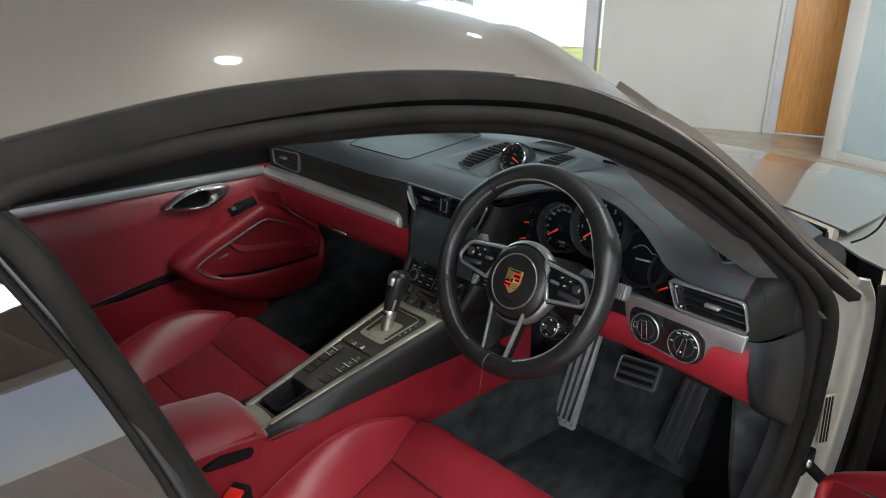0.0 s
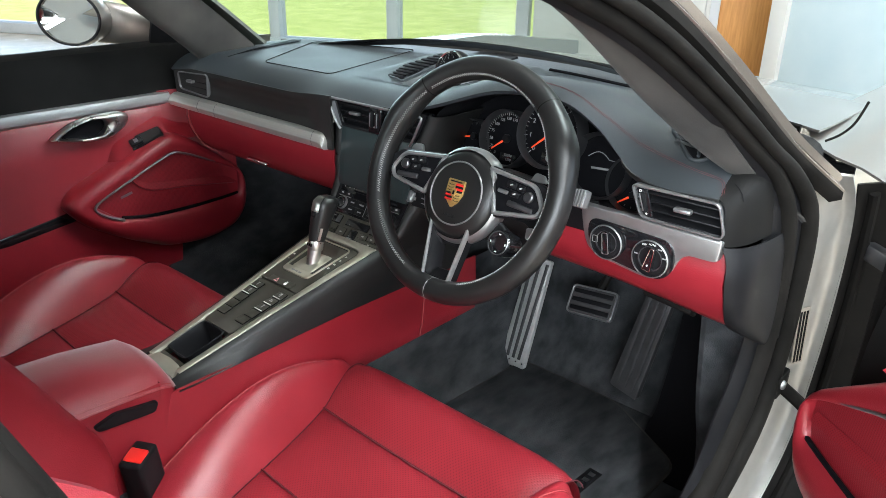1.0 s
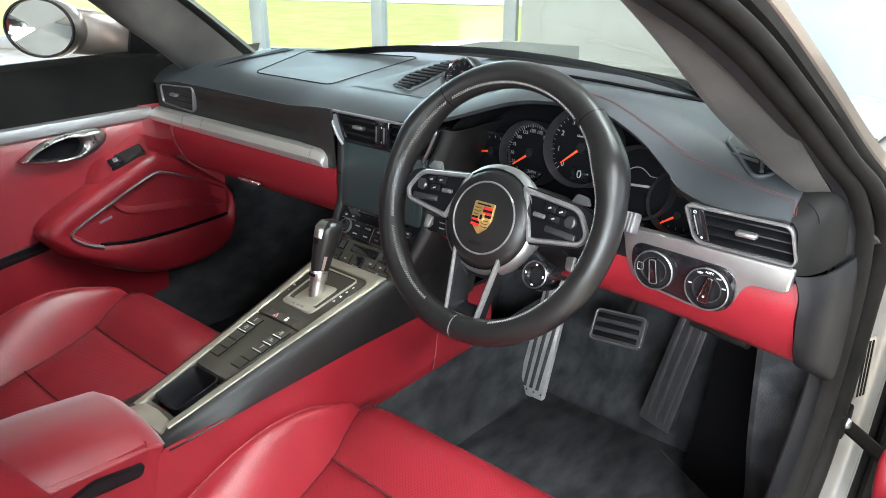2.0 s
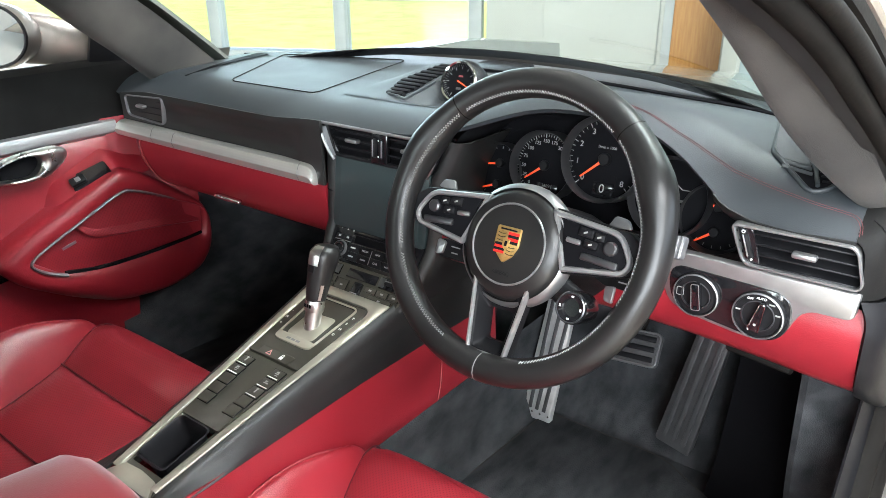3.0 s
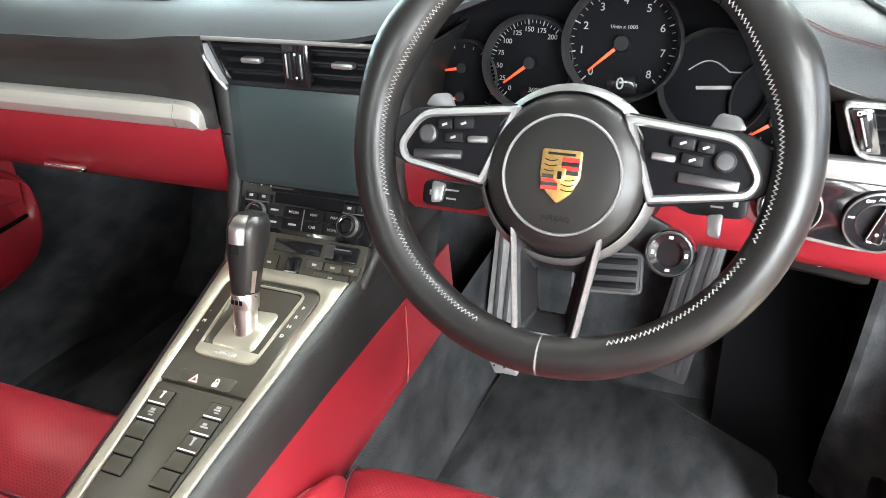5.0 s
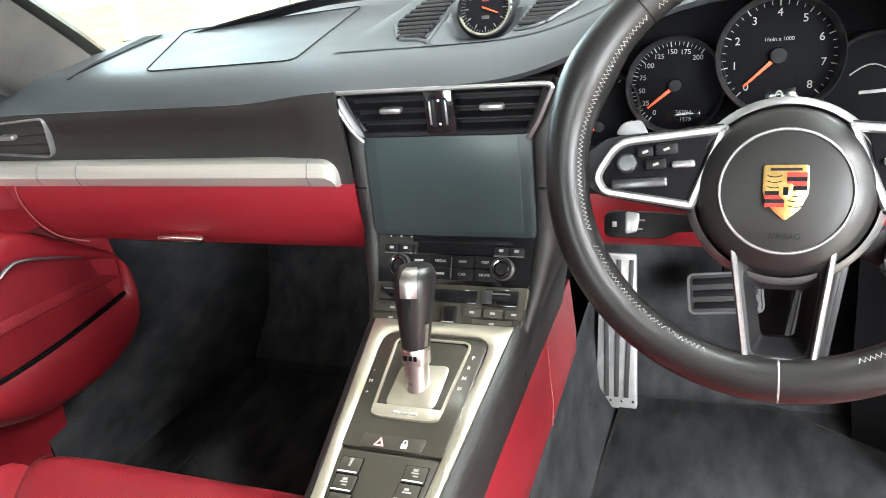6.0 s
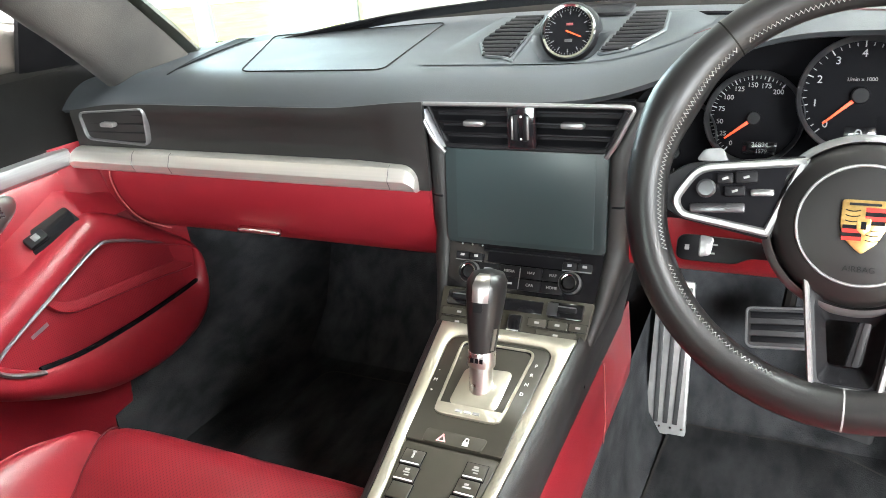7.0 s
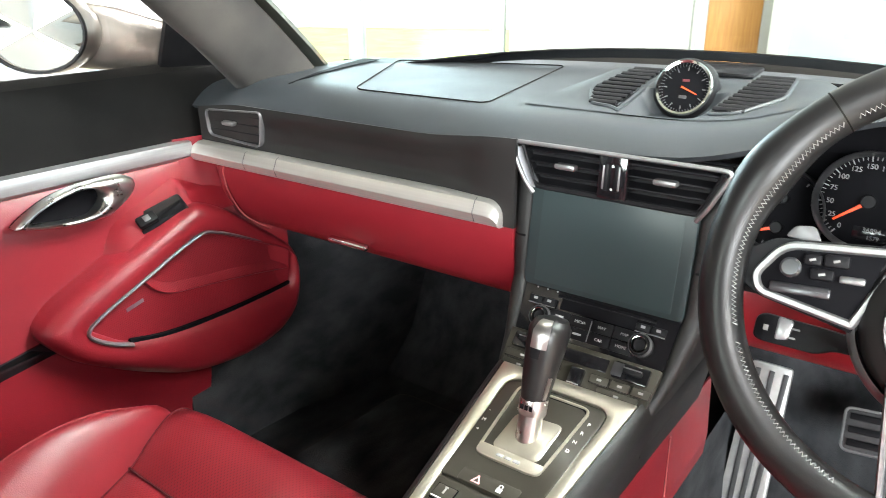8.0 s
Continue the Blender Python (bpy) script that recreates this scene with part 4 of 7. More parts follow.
for x, y, w, h in ((-0.063, -0.0055, 0.044, 0.010), (-0.063, -0.0172, 0.044, 0.010), (0.032, -0.0055, 0.022, 0.010), (0.0555, -0.0055, 0.022, 0.010), (0.079, -0.0055, 0.020, 0.010), (0.0555, -0.0172, 0.046, 0.010), (-0.026, -0.011, 0.022, 0.020)):
    key(x, y, w, h)
part("blower_rocker", rbox((0.016, 0.021, 0.008), CLI @ Matrix.Translation((0.006, -0.010, 0.002)), 0.002), "gloss", cli)
part("rocker_line", rbox((0.014, 0.0014, 0.001), CLI @ Matrix.Translation((0.006, -0.0185, 0.006)), 0), "legend", cli)

# ---------------- centre console ----------------
console = thing("centre_console", "sloping black centre console with silver edging and rows of buttons", "centre console", (0, -0.1, 0.22))


def con_z(y):
    return 0.634 + 0.25 * (y - 0.058)


def edge_w(c):
    """Half width of the silver edging along the console's own length."""
    return float(np.interp(c, (-0.41, -0.385, -0.21, -0.16, -0.09, 0.0, 0.02), (0.045, 0.0470, 0.0592, 0.0640, 0.0712, 0.0800, 0.0815)))


def edge_in(c):
    return float(np.interp(c, (-0.41, -0.36, -0.21, -0.16, -0.09, -0.016, 0.02), (0.034, 0.0365, 0.0468, 0.0520, 0.0562, 0.0625, 0.0625)))


def lerp2(p, q, f):
    return lerp(p[0], q[0], f), lerp(p[1], q[1], f)


def con_w(y):
    return edge_w((y - 0.058) * 1.0308) + 0.0015


CON = Matrix.Translation((0, 0.058, con_z(0.058))) @ pose(0, 0, 0, math.degrees(math.atan(0.25)), 0, 0)  # local y runs up the console
CY = [lerp(-0.342, 0.30, i / 34) for i in range(35)]


def con_side(y, s):
    w, z = con_w(y), min(con_z(y), 0.637)
    zb = float(np.interp(y, (-0.342, -0.30, -0.17, 0.0, 0.14, 0.4), (0.530, 0.529, 0.532, 0.535, 0.533, 0.525)))
    zb = min(zb, z - 0.004)
    h = z - zb
    return [(s * w, y, z), (s * (w + 0.0055), y, z - min(0.0025, 0.15 * h)), (s * (w + 0.0095), y, z - min(0.008, 0.40 * h)), (s * (w + 0.0130), y, z - min(0.016, 0.60 * h)), (s * lerp(w + 0.014, 0.081, 0.6), y, lerp(z - min(0.016, 0.6 * h), zb, 0.5)), (s * 0.0785, y, zb)]


def red_side(y, s):
    zb = con_side(y, s)[-1][2]
    return [(s * 0.0765, y, zb + 0.004), (s * 0.0775, y, zb - 0.012), (s * 0.0815, y, 0.44), (s * 0.079, y, 0.405), (s * 0.074, y, 0.398)]


for s in (-1, 1):
    part("console_side", thick(loft([con_side(y, s) for y in CY]), 0.003), "sideblack", console, "black leather console side", 60)
    part("knee_panel", thick(loft([red_side(y, s) for y in [lerp(-0.70, 0.36, i / 24) for i in range(25)]]), 0.003), "red", console, "red leather tunnel side panel")
    part("tunnel_carpet", loft([[(s * 0.078, y, 0.42), (s * 0.079, y, 0.34), (s * 0.092, y, 0.26), (s * 0.12, y, 0.22)] for y in (-0.75, -0.3, 0.0, 0.3, 0.62)]), "carpet", console)
    part("side_seam", tube([(s * 0.0785, 0.20, 0.522), (s * 0.0795, 0.197, 0.50), (s * 0.0838, 0.185, 0.44), (s * 0.0820, 0.18, 0.41)], 0.0009, 6), "redstitch", console)


L0 = math.hypot(1, 0.25)
YB, YF = -0.405, 0.004
CT = CON @ Matrix.Translation((0, 0, -0.004))


def top_w(c):
    return edge_w(c) - 0.004


part("console_top", plate([(-top_w(-0.290), -0.290), (top_w(-0.290), -0.290)] + [(top_w(c), c) for c in (-0.21, -0.16, -0.09, YF)] + [(-top_w(c), c) for c in (YF, -0.09, -0.16, -0.21)], 0.012, CT, 0.001), "console", console, "satin dark console top")
part("console_top", plate([(-top_w(YB), YB), (top_w(YB), YB), (top_w(-0.374), -0.374), (-top_w(-0.374), -0.374)], 0.012, CT, 0.001), "console", console)
for s in (-1, 1):
    part("console_top", plate([(s * 0.0315, -0.374), (s * top_w(-0.374), -0.374), (s * top_w(-0.290), -0.290), (s * 0.0315, -0.290)][::s], 0.012, CT, 0.001), "console", console)
ring_o, ring_i, RC = [], [], 0.017
for c in [lerp(YB + 0.012, -0.034, k / 12) for k in range(13)]:
    ring_o.append((edge_w(c), c))
    ring_i.append((edge_in(c), c))
ci, ct = edge_in(-0.034), YF - 0.0135
for k in range(1, 9):
    t = math.pi / 2 * k / 8
    ring_i.append((ci - RC + RC * math.cos(t), ct - RC + RC * math.sin(t)))
    ring_o.append((lerp(edge_w(-0.034), 0.0806, min(1, k / 4)), lerp(-0.034, YF + 0.004, min(1, k / 4))) if k <= 4 else (lerp(0.0806, ci - RC, (k - 4) / 4), YF + 0.004))
ring_o, ring_i = (r + [(-x, y) for x, y in r[::-1]] for r in (ring_o, ring_i))
part("silver_edge", thick(loft([[CON @ Vector((*lerp2(o, i_, f), z)) for o, i_ in zip(ring_o, ring_i)] for f, z in ((0.0, -0.004), (0.0, 0.0002), (0.06, 0.001), (0.94, 0.001), (1.0, 0.0002), (1.0, -0.004))]), 0.001), "silver", console, "satin silver console edging", 50)
part("silver_edge", plate([(-edge_w(YB), YB), (edge_w(YB), YB), (edge_in(YB + 0.03), YB + 0.016), (edge_in(YB + 0.03) - 0.006, YB + 0.022), (0.0, YB + 0.0245), (-edge_in(YB + 0.03) + 0.006, YB + 0.022), (-edge_in(YB + 0.03), YB + 0.016)], 0.006, CON @ Matrix.Translation((0, 0, 0.0008)), 0.001), "silver", console)


def cy(y):
    """World y to the console's own length."""
    return (y - 0.058) * L0


# shifter surround
part("shift_panel", plate(rounded([(-0.0525, -0.1585), (0.0525, -0.1585), (0.0605, -0.0125), (-0.0605, -0.0125)], [0.002, 0.002, 0.016, 0.016]), 0.004, CON @ Matrix.Translation((0, 0, 0.0005)), 0.001), "console", console)
SH = rounded([(-0.0365, -0.1235), (0.0365, -0.1235), (0.0440, -0.0185), (-0.0440, -0.0185)], [0.014, 0.014, 0.012, 0.012])
part("shift_frame", border(SH, 0.0030, 0.005, CON @ Matrix.Translation((0, 0, 0.0030)), 0.0012), "silver", console, "polished shift gate frame")
fb = part("shift_frame", plate(rounded([(-0.0362, -0.1232), (0.0362, -0.1232), (0.0370, -0.1085), (-0.0370, -0.1085)], [0.013, 0.013, 0.003, 0.003]), 0.004, CON @ Matrix.Translation((0, 0, 0.0032)), 0.001), "silver", console)
for dx in (-0.0095, 0.0, 0.0095):
    part("frame_mark", rbox((0.0075, 0.0036, 0.0004), CON @ Matrix.Translation((dx, -0.1165, 0.0033)), 0.001), "white", fb)
part("shift_pan", loft([[CON @ Vector((p.x * f, -0.071 + (p.y + 0.071) * f, z)) for p in SH] for f, z in ((0.955, 0.002), (0.90, -0.001), (0.82, -0.012), (0.5, -0.015), (0.01, -0.016))], True), "plastic", console, "black well of the shift gate")
part("shift_plate", plate(rounded([(-0.0265, -0.1085), (0.0275, -0.1085), (0.0285, -0.051), (-0.0255, -0.055)], 0.009), 0.014, CON @ Matrix.Translation((0, 0, 0.0015)), 0.003), "silver", console)
sel = thing("gear_selector", "black leather and chrome automatic gear selector in the console", "gear selector", (0, -0.02, 0.615))
G = Matrix.Translation((0, -0.018, con_z(-0.018))) @ pose(0, 0, 0, -16, 0, 0) @ Matrix.Diagonal((1, 1, 0.89, 1))
part("stem", lathe([(0.0125, -0.012), (0.0125, 0.020), (0.0125, 0.045), (0.0135, 0.05)], G), "satinchrome", sel, "chrome selector stem")


def knob_ring(h):
    w = float(np.interp(h, (0.036, 0.05, 0.08, 0.11, 0.126, 0.136, 0.140), (0.0125, 0.0145, 0.0175, 0.0205, 0.021, 0.016, 0.004)))
    d = float(np.interp(h, (0.036, 0.05, 0.08, 0.11, 0.126, 0.136, 0.140), (0.0135, 0.016, 0.019, 0.023, 0.024, 0.018, 0.004)))
    off = float(np.interp(h, (0.036, 0.08, 0.126, 0.14), (0.0, 0.002, 0.007, 0.010)))
    return [G @ Vector((w * math.cos(t), off + d * math.sin(t), h)) for t in (2 * math.pi * i / 24 for i in range(24))]


hs = (0.036, 0.045, 0.055, 0.07, 0.085, 0.10, 0.112, 0.120, 0.127, 0.132, 0.136, 0.139, 0.140)
part("grip", loft([knob_ring(h) for h in hs], True, True), "black", sel, "black leather grip")


def on_grip(i0, i1, hs_, out):
    """A patch that lies on the grip between two of its 24 spokes, proud by out."""
    rows_ = []
    for h in hs_:
        ring, mid = knob_ring(h), G @ Vector((0, 0.006, h))
        rows_.append([(lambda p: p + (p - mid).normalized() * out)(ring[i]) for i in range(i0, i1)])
    return thick(loft(rows_), 0.002)


part("button_groove", on_grip(17, 20, (0.094, 0.099, 0.104, 0.110, 0.114), 0.0006), "plastic", sel)
part("release_button", on_grip(17, 21, (0.106, 0.108, 0.112, 0.119, 0.126, 0.131, 0.135, 0.1375), 0.0022), "satinchrome", sel, "brushed metal release button", 80)
part("side_strip", on_grip(22, 24, (0.048, 0.056, 0.066, 0.074), 0.0010), "satinchrome", sel, "chrome side strip")
part("stem_sleeve", lathe([(0.0138, 0.026), (0.0146, 0.028), (0.0146, 0.044), (0.0138, 0.046)], G, 32), "satinchrome", sel, "chrome sleeve")
for dx in (-0.005, 0.0, 0.005):
    part("sleeve_mark", rbox((0.0036, 0.0006, 0.0055), G @ Matrix.Translation((dx, -0.0147, 0.036)), 0), "face", sel)
for i, ch in enumerate("PRND"):
    text(ch, 0.0058, CON @ Matrix.Translation((0.0492 - 0.0012 * i, -0.039 - 0.0135 * i, 0.0012)), "mark", console)
for i, ch in enumerate("-M+"):
    text(ch, 0.0058, CON @ Matrix.Translation((-0.0525 + 0.0012 * i, -0.066 - 0.0145 * i, 0.0012)), "mark", console)
# hazard and lock buttons, rows of switches
hz = part("button", plate(rounded([(-0.034, cy(-0.0955)), (0.030, cy(-0.0955)), (0.032, cy(-0.080)), (-0.034, cy(-0.080))], 0.004), 0.004, CON @ Matrix.Translation((0, 0, 0.0014)), 0.001), "console", console, "hazard and lock switch")
tri_ = [(-0.0195, -0.0045), (-0.0085, -0.0045), (-0.014, 0.0055)]
part("hazard_mark", border(rounded([(x, y + cy(-0.0885)) for x, y in tri_], 0.0005, 2), 0.0016, 0.0004, CON @ Matrix.Translation((0, 0, 0.0016)), 0.0001), "pinkmark", hz)
part("lock_mark", rbox((0.006, 0.005, 0.0005), CON @ Matrix.Translation((0.012, cy(-0.0905), 0.0022)), 0.0005), "mark", hz)
part("lock_mark", border(rounded([(0.0098, cy(-0.0888)), (0.0142, cy(-0.0888)), (0.0142, cy(-0.0838)), (0.0098, cy(-0.0838))], 0.0018, 3), 0.0009, 0.0004, CON @ Matrix.Translation((0, 0, 0.0024)), 0.0001), "mark", hz)
part("recess", plate(rounded([(-0.0385, -0.2905), (0.0385, -0.2905), (0.0505, -0.1625), (-0.0505, -0.1625)], 0.004), 0.002, CON @ Matrix.Translation((0, 0, 0.0005)), 0.0006), "console", console, "dark switch panel")
for s in (-1, 1):
    for r in range(5):
        c = -0.1805 - 0.0188 * r
        x = s * (0.0328 - 0.0014 * r)
        sm = CON @ Matrix.Translation((x, c, 0.0012))
        bt = part("switch", rbox((0.0215, 0.0176, 0.004), sm @ pose(0, 0, 0, -3, 0, 0), 0.0012), "console", console)
        part("switch_gap", border([(-0.0112, -0.0091), (0.0112, -0.0091), (0.0112, 0.0091), (-0.0112, 0.0091)], 0.0008, 0.003, sm @ Matrix.Translation((0, 0, 0.0012)), 0.0002), "face", bt)
        used = (s < 0 and r < 2) or (s > 0 and r < 3)
        if used:
            part("switch_line", rbox((0.0195, 0.0012, 0.0008), sm @ Matrix.Translation((0, -0.0074, 0.0026)), 0), "mark", bt)
            for dx, dy, w, h in (((0, 0.002, 0.0022, 0.0075), (0, 0.006, 0.0040, 0.0020)), ((0, 0.001, 0.0070, 0.0016), (0, 0.004, 0.0050, 0.0030), (0.0012, -0.002, 0.0050, 0.0014)), ((0, 0.0, 0.0085, 0.0018), (-0.001, 0.003, 0.0045, 0.0026)))[(r + (s > 0)) % 3]:
                part("switch_mark", rbox((w, h, 0.0005), sm @ Matrix.Translation((dx, dy, 0.0022)) @ pose(0, 0, 0, -3, 0, 0), 0.0007), "legend", bt)
# storage bin
CUP = rounded([(-0.0285, -0.3685), (0.0285, -0.3685), (0.0305, -0.2955), (-0.0305, -0.2955)], 0.010)


def cup_ring(f, z):
    cx, cyy = 0.0, -0.332
    return [CON @ Vector((cx + (p.x - cx) * f, cyy + (p.y - cyy) * f, z)) for p in CUP]


part("storage_bin", loft([cup_ring(1.06, 0.003), cup_ring(1.0, 0.004), cup_ring(0.95, 0.002), cup_ring(0.88, -0.02), cup_ring(0.80, -0.055)], True, False), "plastic", console, "open storage bin")
part("bin_floor", plate([(p.x * 0.82, -0.332 + (p.y + 0.332) * 0.82) for p in CUP], 0.002, CON @ Matrix.Translation((0, 0, -0.0545)), 0.0005), "plastic", console)
# armrest
arm = part("armrest_lid", loft([[(x * w, y, z0 + h * max(0, 1 - abs(x) ** 3.2)) for x in (-1, -0.97, -0.9, -0.75, -0.5, -0.2, 0, 0.2, 0.5, 0.75, 0.9, 0.97, 1)]
                                for y, w, z0, h in ((-0.338, 0.050, 0.530, 0.003), (-0.341, 0.066, 0.534, 0.014), (-0.352, 0.078, 0.542, 0.028), (-0.375, 0.085, 0.552, 0.038), (-0.46, 0.088, 0.560, 0.042),
                                                  (-0.55, 0.090, 0.565, 0.042), (-0.66, 0.090, 0.57, 0.040), (-0.70, 0.085, 0.57, 0.02), (-0.705, 0.06, 0.57, 0.004))]), "redtop", console, "red leather armrest lid")
part("armrest_box", loft([[(-0.083, y, 0.562), (-0.0800, y, 0.525), (-0.0785, y, 0.47), (0.0785, y, 0.47), (0.0800, y, 0.525), (0.083, y, 0.562)] for y in (-0.372, -0.40, -0.5, -0.7)], False, True), "red", console)
part("armrest_front", loft([[(x * w, y, lerp(0.470, z1, v)) for x, w, y, z1 in ((-1, 0.0795, -0.372, 0.553), (-0.99, 0.077, -0.353, 0.544), (-0.94, 0.072, -0.344, 0.537), (-0.5, 0.07, -0.341, 0.533), (0.0, 0.07, -0.340, 0.532), (0.5, 0.07, -0.341, 0.533), (0.94, 0.072, -0.344, 0.537), (0.99, 0.077, -0.353, 0.544), (1, 0.0795, -0.372, 0.553))] for v in (0.0, 0.4, 0.8, 1.0)]), "red", console, "rounded red front of the armrest box", 80)
for s in (-1, 1):
    for u in (0.988, 0.945):
        part("lid_stitching", tube([(s * (w * u + 0.0004), y, z0 + h * (1 - u ** 3.2) + 0.0006) for y, w, z0, h in ((-0.352, 0.078, 0.542, 0.028), (-0.375, 0.085, 0.552, 0.038), (-0.46, 0.088, 0.560, 0.042), (-0.55, 0.090, 0.565, 0.042), (-0.66, 0.090, 0.57, 0.040))], 0.0006, 5), "redstitch", arm)
part("lid_catch", plate(rounded([(-0.045, -0.010), (0.040, -0.010), (0.045, 0.006), (-0.02, 0.010), (-0.05, -0.002)], 0.006), 0.008, Matrix.Translation((0.0885, -0.425, 0.535)) @ pose(0, 0, 0, 90, 0, 90) @ pose(0, 0, 0, 0, 0, -6), 0.002), "plastic", console, "black armrest catch")

# ---------------- steering wheel ----------------
TW = 23.0
up_w, n_w = Vector((0, math.sin(radians(TW)), math.cos(radians(TW)))), Vector((0, -math.cos(radians(TW)), math.sin(radians(TW))))
CREST = Vector((0.328, 0.0, 0.82))
WM = Matrix.Translation(CREST + 0.021 * up_w - 0.004 * n_w) @ pose(0, 0, 0, 90 - TW, 0, 0)  # local x right, y up, z to the driver
wheel = thing("steering_wheel", "black leather three-spoke steering wheel with silver spoke trim", "steering wheel", WM.translation)
RR, RT = 0.1672, 0.0176
NR = 96


def thumb(t):
    """The swelling of the rim above each side spoke."""
    return 0.0042 * sum(math.exp(-((((t - a + math.pi) % (2 * math.pi)) - math.pi) / 0.20) ** 2) for a in (radians(26), radians(154)))


def rim_ring(i, grow=1.0):
    t = 2 * math.pi * i / NR
    bump_ = thumb(t)
    r1, r2 = (RT + bump_) * grow, (RT + 0.002 + bump_) * grow
    d = Vector((math.cos(t), math.sin(t), 0))
    return [WM @ (d * (RR + r1 * math.cos(a)) + Vector((0, 0, r2 * math.sin(a)))) for a in (2 * math.pi * j / 16 for j in range(16))]


part("rim", loft([rim_ring(i) for i in range(NR)], True, False, True), "black", wheel, "black leather rim", 60)
for deg in (49, 131, 270):
    i = deg / 360 * NR
    part("rim_seam", loft([rim_ring(i - 0.06, 1.006), rim_ring(i + 0.06, 1.006)], True), "stitch" if deg == 270 else "rubber", wheel)
# stitching on the inside of the rim
zig = []
for a0, a1 in ((-70, -25), (-20, 48), (52, 128), (132, 200), (205, 250)):
    k = int((a1 - a0) * 1.5)
    pts = []
    for j in range(k):
        t = radians(lerp(a0, a1, j / (k - 1)))
        a = math.pi - 0.75 + (0.10 if j % 2 else -0.10)
        d = Vector((math.cos(t), math.sin(t), 0))
        bump_ = thumb(t)
        pts.append(WM @ (d * (RR + (RT + bump_ + 0.0005) * math.cos(a)) + Vector((0, 0, (RT + bump_ + 0.0025) * math.sin(a)))))
    zig.append(tube(pts, 0.0006, 4))
part("rim_stitching", joined(*zig), "stitch", wheel)
HUB = WM @ Matrix.Translation((0, -0.021, 0))
part("airbag_cover", lathe([(0.0, 0.009), (0.034, 0.0088), (0.0455, 0.0070), (0.0465, 0.0050), (0.0480, 0.0072), (0.058, 0.004), (0.0635, -0.002), (0.0662, -0.012), (0.066, -0.03), (0.055, -0.045)], HUB, 64), "black", wheel, "round black airbag cover")
part("hub_ring", lathe([(0.0455, 0.0074), (0.0462, 0.0090), (0.0472, 0.0090), (0.0482, 0.0068)], HUB, 64), "aluy", wheel)
part("hub_skirt", lathe([(0.0664, -0.003), (0.0700, -0.006), (0.0730, -0.012), (0.0735, -0.02), (0.065, -0.04)], HUB, 64), "darksilver", wheel)
# badge: plain shield in gold with red and black bars
K = 1.2
SHD = [(-0.0130, 0.0165), (0.0130, 0.0165), (0.0132, -0.001), (0.0085, -0.011), (0.0, -0.0185), (-0.0085, -0.011), (-0.0132, -0.001)]
HB = HUB @ Matrix.Diagonal((K, K, 1, 1))
bd = part("badge", plate(rounded(SHD, 0.002, 3), 0.003, HB @ Matrix.Translation((0, 0, 0.0118)), 0.0008), "gold", wheel, "gold enamel shield badge")
for q, (x0, x1, y0, y1) in enumerate(((0.0006, 0.0122, 0.0006, 0.0118), (-0.0118, -0.0006, -0.0098, 0.0002))):
    for r in range(4):
        hgt = (y1 - y0) / 4
        part("badge_bar", rbox((x1 - x0, hgt, 0.0005), HB @ Matrix.Translation(((x0 + x1) / 2, y0 + hgt * (r + 0.5), 0.0121)), 0), "redplastic" if r % 2 == (q == 0) else "gloss", bd)
part("badge_bar", rbox((0.018, 0.0016, 0.0004), HB @ Matrix.Translation((0, 0.0137, 0.0120)), 0), "plastic", bd)
part("badge_bar", plate(rounded([(-0.0040, 0.0048), (0.0040, 0.0048), (0.0038, -0.0025), (0.0, -0.0060), (-0.0038, -0.0025)], 0.0008, 3), 0.001, HB @ Matrix.Translation((0, 0, 0.0130)), 0.0003), "gold", bd)
part("badge_bar", rbox((0.0030, 0.0050, 0.0004), HB @ Matrix.Translation((0, 0.0002, 0.0131)), 0.0012), "face", bd)
for qx, qy in ((-0.0065, 0.0065), (0.0058, -0.0055)):
    for r in range(3):
        part("badge_bar", tube([HB @ Vector((qx - 0.0042 + 0.0014 * k, qy + 0.0034 - 0.0034 * r - 0.0009 * math.sin(math.pi * k / 6), 0.0122)) for k in range(7)], 0.0004, 5), "face", bd)
text("AIRBAG", 0.0066, HUB @ Matrix.Translation((0, -0.034, 0.0089)), "plastic", wheel)
